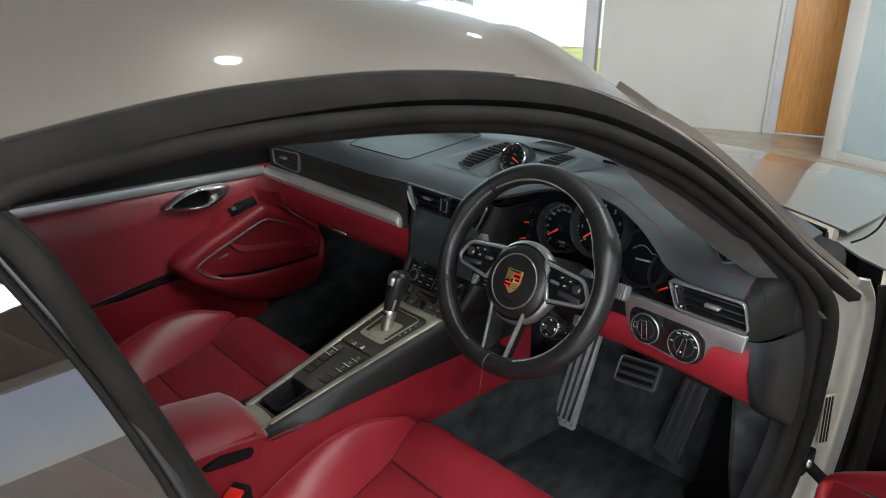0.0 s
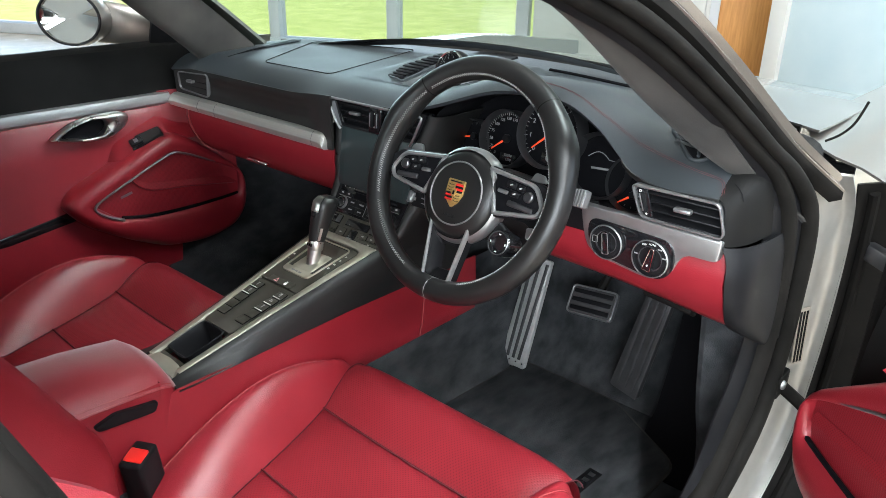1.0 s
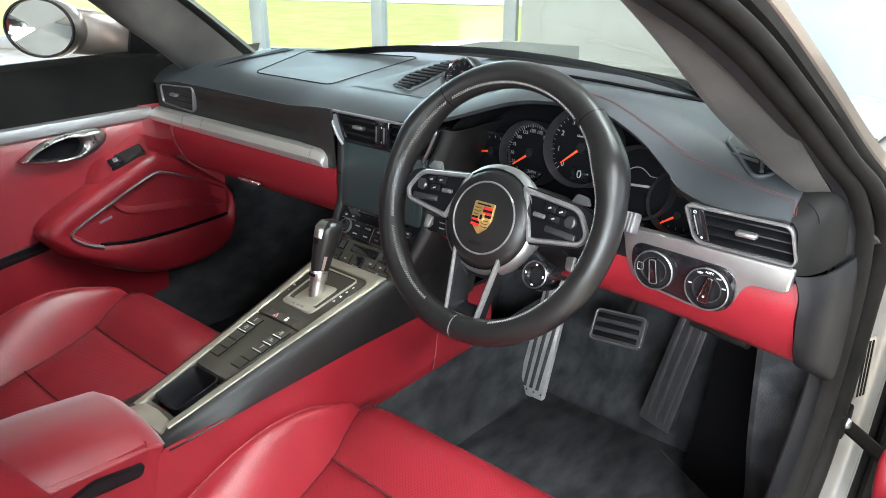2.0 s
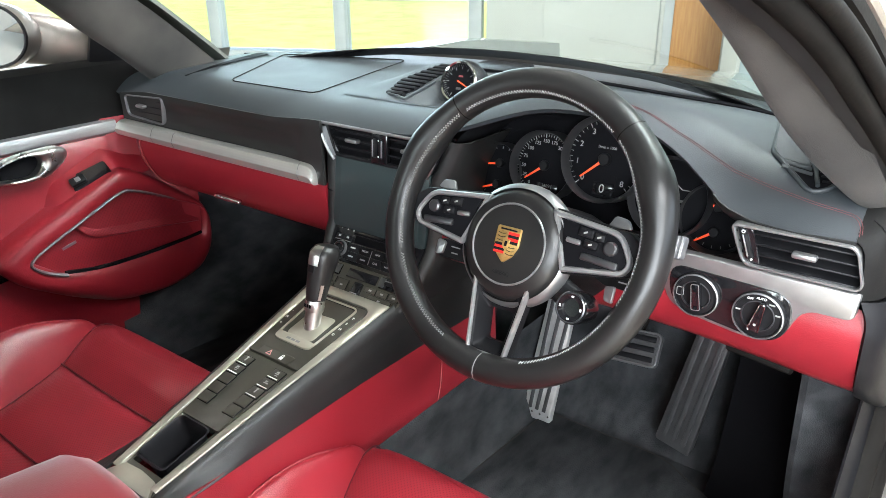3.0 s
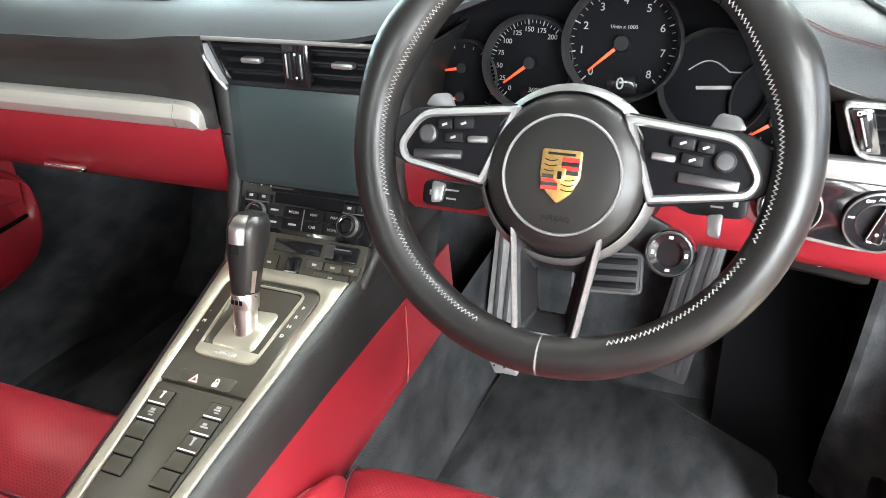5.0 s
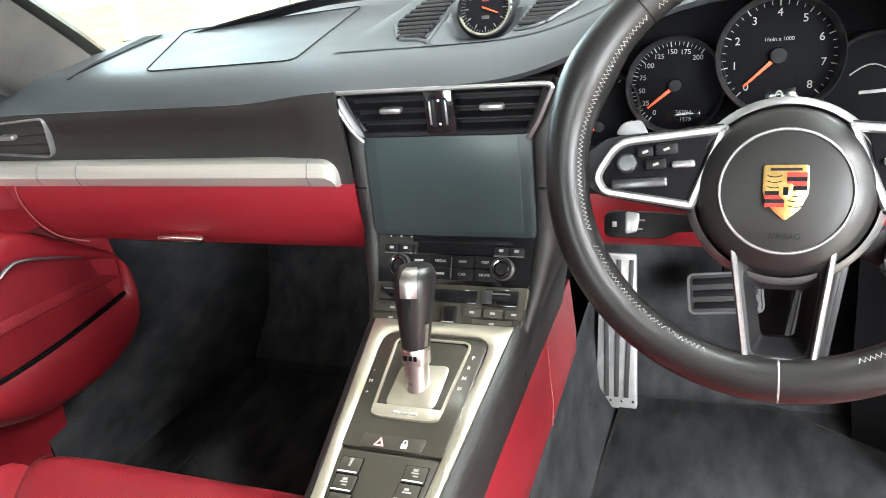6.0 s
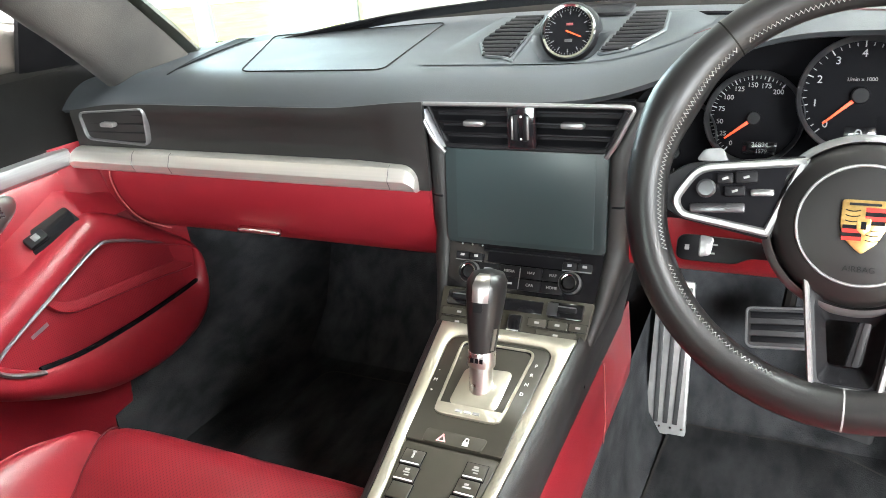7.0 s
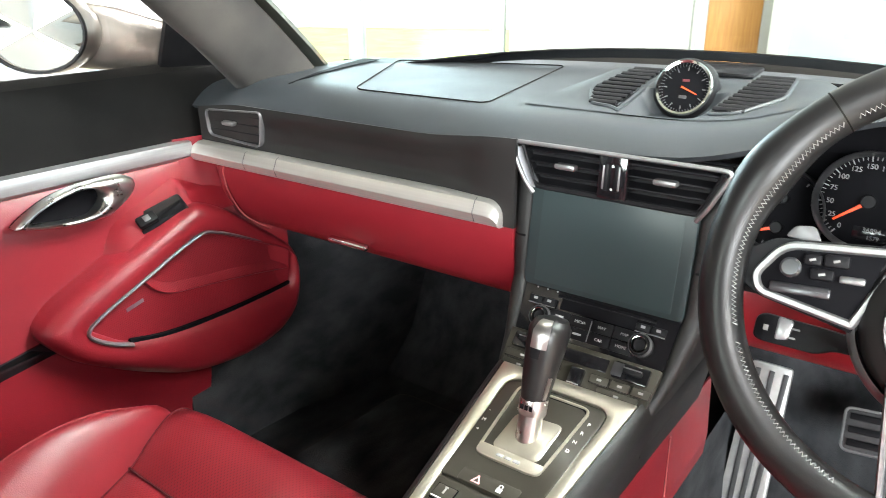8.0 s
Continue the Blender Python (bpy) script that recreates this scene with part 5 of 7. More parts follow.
# side spokes
for s in (-1, 1):
    base = WM @ Matrix.Translation((0, -0.003, -0.004))
    out = [(s * 0.040, 0.036), (s * 0.134, 0.026), (s * 0.156, 0.012), (s * 0.156, -0.012), (s * 0.140, -0.022), (s * 0.064, -0.036)]
    sp = part("spoke", plate(rounded(out[::s], 0.006), 0.016, base, 0.004), "plastic", wheel, "black spoke with multifunction buttons")
    trim = [(s * 0.040, 0.034), (s * 0.128, 0.0245), (s * 0.147, -0.006), (s * 0.139, -0.0215), (s * 0.066, -0.033)]
    part("spoke_trim", border(rounded(trim[::s], [0.004, 0.014, 0.010, 0.008, 0.004][::s] if s > 0 else [0.004, 0.008, 0.010, 0.014, 0.004]), 0.0068, 0.010, base @ Matrix.Translation((0, 0, 0.0045)), 0.0025), "aluy", sp, "satin silver spoke trim")
    part("spoke_well", plate(rounded([(s * 0.055, 0.027), (s * 0.124, 0.019), (s * 0.139, -0.006), (s * 0.134, -0.016), (s * 0.067, -0.027)][::s], 0.004), 0.002, base @ Matrix.Translation((0, 0, 0.0012)), 0.0005), "face", sp)
    part("thumb_roller", lathe([(0.0, 0.005), (0.006, 0.0048), (0.0078, 0.003), (0.008, -0.002)], base @ Matrix.Translation((s * 0.118, 0.0045, 0.002))), "gunmetal", sp)
    for (x, y, w, h) in ((0.1035, 0.0135, 0.013, 0.009), (0.087, 0.0155, 0.018, 0.010), (0.095, 0.0035, 0.017, 0.009)):
        bt = part("button", rbox((w, h, 0.005), base @ Matrix.Translation((s * x, y, 0.003)) @ pose(0, 0, 0, 0, 0, -s * 5), 0.002), "plastic", sp)
        part("legend", rbox((0.0048, 0.0020, 0.0005), base @ Matrix.Translation((s * x, y, 0.0056)) @ pose(0, 0, 0, 0, 0, 22), 0.0008), "legend", bt)
    part("silver_bar", rbox((0.044, 0.0085, 0.004), base @ Matrix.Translation((s * 0.108, -0.0115, 0.0030)) @ pose(0, 0, 0, 0, 0, -s * 4), 0.003), "gunmetal", sp)
    part("silver_bar", rbox((0.018, 0.006, 0.004), base @ Matrix.Translation((s * 0.074, 0.0035, 0.0030)) @ pose(0, 0, 0, 0, 0, -s * 4), 0.002), "darksilver", sp)
    part("shift_paddle", plate(rounded([(s * 0.102, 0.024), (s * 0.130, 0.026), (s * 0.124, 0.036), (s * 0.109, 0.038)][::s], 0.004), 0.005, WM @ Matrix.Translation((0, 0, -0.016)), 0.001), "darksilver", wheel, "silver shift paddle")
    part("shift_paddle", plate(rounded([(s * 0.110, -0.040), (s * 0.122, -0.038), (s * 0.122, -0.058), (s * 0.112, -0.056)][::s], 0.003), 0.005, WM @ Matrix.Translation((0, 0, -0.03)), 0.001), "darksilver", wheel, "silver shift paddle")
# lower double spoke
low_o = resample(rounded([(-0.036, -0.066), (0.036, -0.066), (0.0245, -0.157), (-0.0245, -0.157)][::-1], 0.006), 80)
hole = resample(rounded([(-0.0175, -0.098), (0.0175, -0.098), (0.0125, -0.136), (-0.0125, -0.136)][::-1], 0.004), 80)
ls_ = part("lower_spoke", loft([[WM @ Vector((*a_.lerp(b_, f), z)) for a_, b_ in zip(low_o, hole)] for f, z in ((0.0, -0.020), (0.0, -0.001), (0.12, 0.001), (0.42, -0.001), (0.55, -0.006), (1.0, -0.016), (1.0, -0.026))], True), "plastic", wheel, "open black lower spoke")
part("lower_spoke_trim", border(rounded([(-0.0385, -0.060), (0.0385, -0.060), (0.0262, -0.1545), (-0.0262, -0.1545)][::-1], 0.007), 0.0050, 0.008, WM @ Matrix.Translation((0, 0, 0.0038)), 0.002), "aluy", ls_)
# mode dial and stalks
dial = part("mode_dial", lathe([(0.0, 0.002), (0.010, 0.002), (0.0105, 0.006), (0.0155, 0.007), (0.0185, 0.004), (0.0195, -0.012), (0.018, -0.03)], WM @ Matrix.Translation((0.088, -0.0715, -0.011))), "gloss", wheel, "round drive mode dial")
part("dial_ring", lathe([(0.0155, 0.0068), (0.0162, 0.0082), (0.0175, 0.0072)], WM @ Matrix.Translation((0.088, -0.0715, -0.011))), "gunmetal", dial)
for k in range(4):
    part("legend", rbox((0.003, 0.002, 0.0004), WM @ Matrix.Translation((0.088, -0.0715, -0.0040)) @ pose(0, 0, 0, 0, 0, 90 * k) @ Matrix.Translation((0.0, 0.0125, 0)), 0), "mark", dial)
part("dial_arm", rbox((0.062, 0.030, 0.022), WM @ Matrix.Translation((0.066, -0.060, -0.030)) @ pose(0, 0, 0, 0, 0, -24), 0.008, 3), "plastic", wheel)
col = thing("steering_column", "black steering column shroud with control stalks", "steering column", (0.328, 0.12, 0.76))
part("shroud", loft([[WM @ Vector((w * math.cos(t), -0.022 + h * math.sin(t), z)) for t in (2 * math.pi * i / 24 for i in range(24))] for w, h, z in ((0.054, 0.046, -0.045), (0.062, 0.055, -0.07), (0.066, 0.06, -0.11), (0.07, 0.06, -0.16))], True, True), "plastic", col)
for s, y0, tip in ((-1, -0.051, 0.146), (1, -0.030, 0.140)):
    SM = WM @ Matrix.Translation((0, y0, -0.066))
    lever = [(s * 0.045, 0.007), (s * 0.088, 0.011), (s * (tip - 0.006), 0.0125), (s * tip, 0.008), (s * tip, -0.0095), (s * (tip - 0.006), -0.0125), (s * 0.094, -0.0125), (s * 0.080, -0.006), (s * 0.045, -0.006)]
    st = part("stalk", plate(rounded(lever[::-s], 0.004, 4), 0.014, SM, 0.004), "plastic", col, "black control stalk")
    for dy, w in ((0.004, 0.014), (-0.004, 0.010)):
        part("legend", rbox((w, 0.0016, 0.0004), SM @ Matrix.Translation((s * 0.116, dy, 0.0002)), 0), "legend", st)
    part("legend", rbox((0.004, 0.005, 0.0004), SM @ Matrix.Translation((s * (tip - 0.010), 0.0, 0.0002)), 0.001), "legend", st)
part("stalk_end", rbox((0.020, 0.026, 0.018), WM @ Matrix.Translation((0.170, 0.020, -0.050)), 0.004), "framegrey", col, "ribbed wiper stalk end")
for k in range(4):
    part("rib", rbox((0.002, 0.024, 0.0205), WM @ Matrix.Translation((0.1635 + 0.0045 * k, 0.020, -0.0495)), 0.0006), "darksilver", col)

# ---------------- instruments ----------------
cluster = thing("instrument_cluster", "five round black gauges with orange needles under the hood", "instrument cluster", (0.325, 0.25, 0.80))
IT = 14.0


def gauge_at(x, y, z):
    return Matrix.Translation((x, y, z)) @ pose(0, 0, 0, 90 - IT, 0, 0)


part("backplate", plate(rounded([(-0.235, -0.075), (0.235, -0.075), (0.220, 0.0), (0.13, 0.055), (-0.13, 0.055), (-0.220, 0.0)], 0.03), 0.004, gauge_at(0.325, 0.272, 0.84)), "face", cluster)
GAUGES = ((0.330, 0.236, 0.866, 0.059, "tach"), (0.232, 0.246, 0.838, 0.0505, "speed"), (0.422, 0.246, 0.828, 0.054, "info"), (0.150, 0.252, 0.812, 0.046, "oil"), (0.484, 0.252, 0.810, 0.046, "fuel"))
for gx, gy, gz, gr, kind_ in GAUGES:
    m = gauge_at(gx, gy, gz)
    g = part("gauge", disc(gr * 0.95, m, 0.004), "face", cluster, {"tach": "large central rev counter", "info": "round information display"}.get(kind_, "round black gauge"))
    part("gauge_ring", lathe([(gr * 0.90, -0.004), (gr * 0.92, 0.004), (gr * 0.965, 0.016), (gr * 0.985, 0.018), (gr * 1.0, 0.016), (gr, -0.02)], m, 56), "gunmetal", g)
    if kind_ == "info":
        part("screen_line", tube([m @ Vector((-0.026 + 0.052 * k / 12, 0.012 + 0.010 * math.sin(math.pi * min(1, k / 9)), 0.0008)) for k in range(13)], 0.0007, 4), "white", g)
        part("script_bar", rbox((0.034, 0.0035, 0.0005), m @ Matrix.Translation((0.0, -0.004, 0.0006)) @ pose(0, 0, 0, 0, 0, 4), 0.0008), "white", g)
        continue
    if kind_ in ("tach", "speed"):
        n, a0, a1 = (8, 225, -45) if kind_ == "tach" else (8, 232, 52)
        for k in range(n * 4 + 1):
            a = radians(lerp(a0, a1, k / (n * 4)))
            big = k % 4 == 0
            part("tick", rbox((0.006 if big else 0.0035, 0.0011 if big else 0.0006, 0.0005), m @ pose(0, 0, 0.0005, 0, 0, math.degrees(a)) @ Matrix.Translation((gr * 0.86, 0, 0)), 0), "white", g)
            if big:
                s_ = str(k // 4) if kind_ == "tach" else str(25 * (k // 4))
                text(s_, 0.0108 if kind_ == "tach" else 0.0072, m @ Matrix.Translation((gr * 0.70 * math.cos(a), gr * 0.70 * math.sin(a), 0.0004)), "white", g, "numeral")
        an = 222 if kind_ == "tach" else 218
        if kind_ == "tach":
            text("1/min x 1000", 0.0052, m @ Matrix.Translation((0, 0.016, 0.0004)), "white", g)
            part("display", rbox((0.030, 0.018, 0.0006), m @ Matrix.Translation((0.004, -0.040, 0.0003)), 0.002), "gloss", g)
            text("0", 0.017, m @ Matrix.Translation((0.002, -0.040, 0.0008)), "white", g, "digit")
            part("display_bars", rbox((0.004, 0.018, 0.0004), m @ Matrix.Translation((0.019, -0.030, 0.0004)), 0), "face", g)
        else:
            part("display", rbox((0.034, 0.014, 0.0006), m @ Matrix.Translation((0.008, -0.032, 0.0003)), 0.002), "gloss", g)
            text("36894", 0.0068, m @ Matrix.Translation((0.008, -0.0285, 0.0008)), "white", g, "odometer_digits")
            text("1579", 0.0060, m @ Matrix.Translation((0.010, -0.0358, 0.0008)), "white", g, "trip_digits")
        needles = [(0, 0, an, gr * 0.72)]
    else:
        for k in range(9):
            for up_ in (-1, 1):
                a = radians(lerp(200, 340, k / 8)) * 1 if up_ < 0 else radians(lerp(160, 20, k / 8))
                part("tick", rbox((0.0035, 0.0008, 0.0005), m @ pose(0, 0, 0.0005, 0, 0, math.degrees(a)) @ Matrix.Translation((gr * 0.82, 0, 0)), 0), "white", g)
        needles = [(0, 0.014, 190 if kind_ == "oil" else 170, gr * 0.62), (0, -0.018, 200 if kind_ == "oil" else 215, gr * 0.62)]
    for nx, ny, na, nl in needles:
        nd = part("needle", plate([(0.0, -0.0020), (nl, -0.0009), (nl, 0.0009), (0.0, 0.0020)], 0.0012, m @ Matrix.Translation((nx, ny, 0.004)) @ pose(0, 0, 0, 0, 0, na), 0.0003), "needle", g, "orange needle")
        part("needle_cap", lathe([(0.0, 0.0075), (gr * 0.125, 0.0072), (gr * 0.145, 0.005), (gr * 0.145, 0.0)], m @ Matrix.Translation((nx, ny, 0))), "plastic", nd)
# inner wall of the hood
ARC = [math.pi * k / 24 for k in range(25)]


def hood(y, sx, sz, z0):
    out = []
    for t in ARC:
        x, z = 0.325 - sx * math.cos(t), z0 + sz * math.sin(t) ** 0.72
        if x > 0.33:
            z = min(z, dash_z(x, max(y, dash_front(x) + 0.012)) - 0.009)
        out.append((x, y, z))
    return out


RING = hood(0.284, 0.2225, 0.1405, 0.785)
part("hood_back", thick(loft([[(0.325 + (x - 0.325) * f, y + 0.0, 0.80 + (z - 0.80) * f) for x, y, z in RING] for f in (1.0, 0.7, 0.35, 0.02)]), 0.003), "face", dash, "dark back of the instrument hood")
part("hood_wall", loft([hood(0.186, 0.232, 0.1535, 0.785), hood(0.192, 0.228, 0.148, 0.785), hood(0.225, 0.224, 0.142, 0.785), hood(0.285, 0.222, 0.140, 0.785)]), "plastic", dash, "dark inner wall of the instrument hood")

# ---------------- driver's side of the dashboard ----------------
part("lower_fascia", thick(loft([[(x, 0.165, 0.80), (x, 0.150, 0.792), (x, 0.146, 0.76), (x, 0.16, 0.72)] for x in (0.135, 0.2, 0.3, 0.4, 0.47)]), 0.005), "plastic", dash)
RED = [[(x, 0.155 + 0.004 * a, 0.775), (x, 0.148, 0.755), (x, 0.147, 0.73), (x, 0.155 + 0.025 * a, 0.70 - 0.03 * a), (x, 0.18 + 0.07 * a, 0.680 - 0.055 * a), (x, 0.22 + 0.115 * a, 0.662 - 0.072 * a)]
       for x, a in ((0.105, 0), (0.18, 0), (0.30, 0), (0.42, 0.0), (0.50, 0.15), (0.57, 0.45), (0.63, 0.85), (0.665, 1.0), (0.68, 1.05))]
part("knee_bolster", thick(loft(RED), 0.005), "red", dash, "red leather lower panel round the light switch")
SP = pose(0, 0.1445, 0, 90, 0, 0)
pan = rounded([(0.450, 0.799), (0.459, 0.752), (0.473, 0.724), (0.597, 0.707), (0.620, 0.7655), (0.669, 0.766), (0.672, 0.7975)], [0.01, 0.02, 0.035, 0.048, 0.018, 0.006, 0.004])
sp_ = part("switch_trim", plate(pan, 0.012, SP, 0.004), "darksilver", dash, "satin silver switch trim")
part("switch_panel", plate(rounded([(0.467, 0.783), (0.470, 0.742), (0.487, 0.727), (0.592, 0.713), (0.612, 0.738), (0.606, 0.778)], [0.02, 0.022, 0.022, 0.024, 0.026, 0.022]), 0.004, SP @ Matrix.Translation((0, 0, 0.0018)), 0.001), "gloss", sp_, "gloss black switch panel")
for x, z, r in ((0.5035, 0.7515, 0.0272), (0.5755, 0.7465, 0.0288)):
    m = SP @ Matrix.Translation((x, z, 0.003))
    k_ = part("rotary_switch", lathe([(0.0, 0.002), (r * 0.62, 0.002), (r * 0.64, 0.004), (r * 0.88, 0.003), (r * 0.90, 0.0055), (r, 0.004), (r * 1.02, -0.004)], m, 48), "plastic", sp_, "round rotary switch")
    part("switch_ring", lathe([(r * 0.935, 0.0050), (r * 0.95, 0.0066), (r * 0.99, 0.0060), (r * 1.01, 0.0)], m, 48), "darksilver", k_)
    part("switch_ring", lathe([(r * 0.60, 0.0022), (r * 0.615, 0.0050), (r * 0.645, 0.0048), (r * 0.66, 0.0030)], m, 48), "gunmetal", k_)
    tilt = 8 if x < 0.53 else -10
    gm = m @ Matrix.Translation((0.0015, 0, 0.010)) @ pose(0, 0, 0, 0, 0, tilt)
    gl = [(-0.0062, -0.0175), (0.0062, -0.0175), (0.0052, 0.0175), (-0.0052, 0.0175)] if x < 0.53 else [(-0.0078, -0.0185), (0.0068, -0.0185), (0.0036, 0.0190), (-0.0036, 0.0190)]
    gp = part("grip", plate(rounded(gl, 0.003, 4), 0.012, gm, 0.002), "gloss", k_)
    part("grip_line", border(rounded([(a_ * 0.92, b_ * 0.96) for a_, b_ in gl], 0.003, 4), 0.0010, 0.0014, gm @ Matrix.Translation((0, 0, 0.0006)), 0.0003), "chrome" if x > 0.53 else "darksilver", gp)
    if x < 0.53:
        for b_ in (-0.0135, 0.0135):
            part("grip_mark", rbox((0.0045, 0.0045, 0.0010), gm @ Matrix.Translation((0, b_, 0.0002)), 0.001), "face", gp)
        part("remote_mark", border(rounded([(-0.0045, -0.0055), (0.0045, -0.0055), (0.0045, 0.0055), (-0.0045, 0.0055)], 0.002, 3), 0.0008, 0.0004, m @ Matrix.Translation((-0.0185, 0.001, 0.0045)), 0.0001), "legend", k_)
    else:
        part("grip_mark", disc(0.0014, gm @ Matrix.Translation((-0.0005, -0.009, 0.0006)), 0.0004, 12), "mark", gp)
        for a, w in ((118, 0.0052), (86, 0.0070), (52, 0.0066), (16, 0.0055), (172, 0.0055)):
            lm = m @ pose(0, 0, 0.0044, 0, 0, a) @ Matrix.Translation((r * 0.77, 0, 0)) @ pose(0, 0, 0, 0, 0, -a)
            if a in (118, 86):
                text("OFF" if a == 118 else "AUTO", 0.0040, lm, "mark", k_)
            else:
                part("legend", rbox((w, 0.0021, 0.0004), lm, 0.0006), "legend", k_)
pbk = part("parking_brake_switch", rbox((0.085, 0.036, 0.012), Matrix.Translation((0.560, 0.268, 0.622)) @ pose(0, 0, 0, -30, 6, 0), 0.004), "rubber", dash, "black parking brake switch under the panel")
for dx in (-0.008, 0.006):
    part("brake_mark", rbox((0.010, 0.0016, 0.0006), Matrix.Translation((0.562 + dx, 0.2545, 0.6345)) @ pose(0, 0, 0, 60, 0, 0), 0), "mark", pbk)
RV = pose(0, 0.145, 0, 90, 0, 0)
rv_o = rounded([(0.5275, 0.8475), (0.5475, 0.7995), (0.6665, 0.7985), (0.6715, 0.806), (0.6615, 0.842), (0.6545, 0.8485)], [0.010, 0.012, 0.005, 0.006, 0.006, 0.006])
rvv = vent(dash, rv_o, RV, "darksilver", 4, tabs=(0.6105,), rim=0.0034)
wl = part("wheel_cover", plate(rounded([(0.5345, 0.843), (0.5515, 0.8035), (0.5665, 0.8035), (0.5530, 0.8440)], 0.004), 0.008, RV @ Matrix.Translation((0, 0, -0.004)), 0.0015), "gloss", rvv, "black thumb wheel strip of the vent")
part("thumb_wheel", rbox((0.0062, 0.030, 0.010), RV @ Matrix.Translation((0.5505, 0.8235, -0.0042)) @ pose(0, 0, 0, 0, 0, 20), 0.002), "plastic", wl)
part("wheel_edge", rbox((0.0018, 0.026, 0.002), RV @ Matrix.Translation((0.5485, 0.8245, 0.0008)) @ pose(0, 0, 0, 0, 0, 20), 0.0006), "darksilver", wl)
part("legend", border(rounded([(0.5412, 0.8368), (0.5452, 0.8368), (0.5452, 0.8408), (0.5412, 0.8408)], 0.0018, 3), 0.0008, 0.0004, RV @ Matrix.Translation((0, 0, -0.0034)), 0.0001), "mark", wl)
part("legend", disc(0.0016, RV @ Matrix.Translation((0.5560, 0.8075, -0.0036)), 0.0004, 12), "mark", wl)
part("vent_surround", plate(rounded([(0.518, 0.862), (0.540, 0.79), (0.69, 0.785), (0.69, 0.862)], 0.008), 0.02, pose(0, 0.176, 0, 90, 0, 0), 0.004), "plastic", dash)
vent(dash, rounded([(-0.69, 0.854), (-0.685, 0.812), (-0.563, 0.806), (-0.556, 0.862)], 0.012), pose(0, 0.139, 0, 90, 0, 0), "framegrey", 4, tabs=(-0.63,), rim=0.0026)
# end panel by the driver's door and the rounded end of the dashboard above it
part("hood_front", thick(loft([[(x, dash_front(x) + dy, dash_z(x, dash_front(x)) - dz) for dy, dz in ((0.0002, 0.0), (0.002, 0.004), (0.008, 0.010), (0.018, 0.016), (0.03, 0.02))] for x in [lerp(0.50, 0.655, k / 16) for k in range(17)]]), 0.002), "sideblack", dash, "leather lip above the outer air vent")
END_O = spline([(0.668, 0.1485), (0.681, 0.158), (0.691, 0.178), (0.698, 0.210), (0.703, 0.26), (0.706, 0.33), (0.706, 0.41)], 4)
rows = []
for k, o in enumerate(END_O):
    f = k / (len(END_O) - 1)
    i_ = Vector((0.654, lerp(0.1502, 0.41, f ** 1.5)))
    z = dash_z(0.654, i_.y)
    rows.append([(*i_.lerp(o, g), lerp(z - d, 0.789, h)) for g, d, h in ((0.0, 0.0, 0), (0.35, 0.002, 0), (0.62, 0.006, 0), (0.82, 0.012, 0), (0.94, 0.021, 0), (0.985, 0.021, 0.2), (1.0, 0.021, 0.45), (1.0, 0.021, 0.75), (1.0, 0.021, 1.0))])
# same leather as the dash top; the darker colour stands in for shade
part("dash_end", thick(loft(rows), 0.003), "doorblack", dash, "rounded leather end of the dashboard, coloured darker for shade", 80)
part("end_seam", tube([Vector(r[1]) + Vector((0, 0, 0.0008)) for r in rows[5:6]] + [Vector(rows[5][j]) + Vector((0.0008, -0.0004, 0.0004)) for j in (2, 3, 4)], 0.0005, 5), "face", dash)
A = spline([(0.670, 0.150, 0.788), (0.679, 0.149, 0.765), (0.681, 0.149, 0.735), (0.681, 0.182, 0.6685), (0.681, 0.2545, 0.6225), (0.682, 0.335, 0.590)], 5)
rows = []
for a_ in A:
    d = Vector((a_.x, a_.y)) - END_O[0]
    plan = [o + d * (1 - k / (len(END_O) - 1)) + Vector((0.004 * min(1.0, k / 10), 0)) for k, o in enumerate(END_O)]
    rows.append([(p.x, p.y, a_.z) for p in plan])
part("end_panel", thick(loft(rows), -0.004), "plastic", dash, "dark end panel of the dashboard", 60)
# demister grille beside the windscreen pillar
DG = rounded([(0.503, 0.418), (0.543, 0.226), (0.596, 0.182), (0.616, 0.192), (0.626, 0.24), (0.552, 0.425)], 0.012)
dg = part("demister_grille", tube([Vector((p.x, p.y, dash_z(p.x, p.y) + 0.0022)) for p in DG], 0.0030, 8, True), "dash", dash, "slatted demister grille")
part("grille_well", loft([[(0.57 + (p.x - 0.57) * f, 0.29 + (p.y - 0.29) * f, dash_z(0.57 + (p.x - 0.57) * f, 0.29 + (p.y - 0.29) * f) + 0.0014) for p in DG] for f in (1.0, 0.9, 0.8, 0.7, 0.6, 0.5, 0.4, 0.3, 0.2, 0.1, 0.01)], True), "face", dg)
part("grille_bar", tube([Vector((x, y, dash_z(x, y) + 0.0045)) for x, y in [(lerp(0.516, 0.602, k / 10), lerp(0.418, 0.190, k / 10)) for k in range(11)]], 0.0026, 8), "dash", dg)
for k in range(24):
    v = (k + 0.4) / 24
    y = lerp(0.410, 0.200, v)
    xa, xb = lerp(0.507, 0.548, v) + 0.012 * step(0.80, 1.0, v), lerp(0.519, 0.594, v)
    part("slat", thick(loft([[(lerp(xa, xb, j / 6), y + dy, dash_z(lerp(xa, xb, j / 6), y) + dz) for dy, dz in ((-0.0018, 0.0024), (0.0, 0.0040), (0.0016, 0.0052))] for j in range(7)]), 0.0008), "dash", dg)
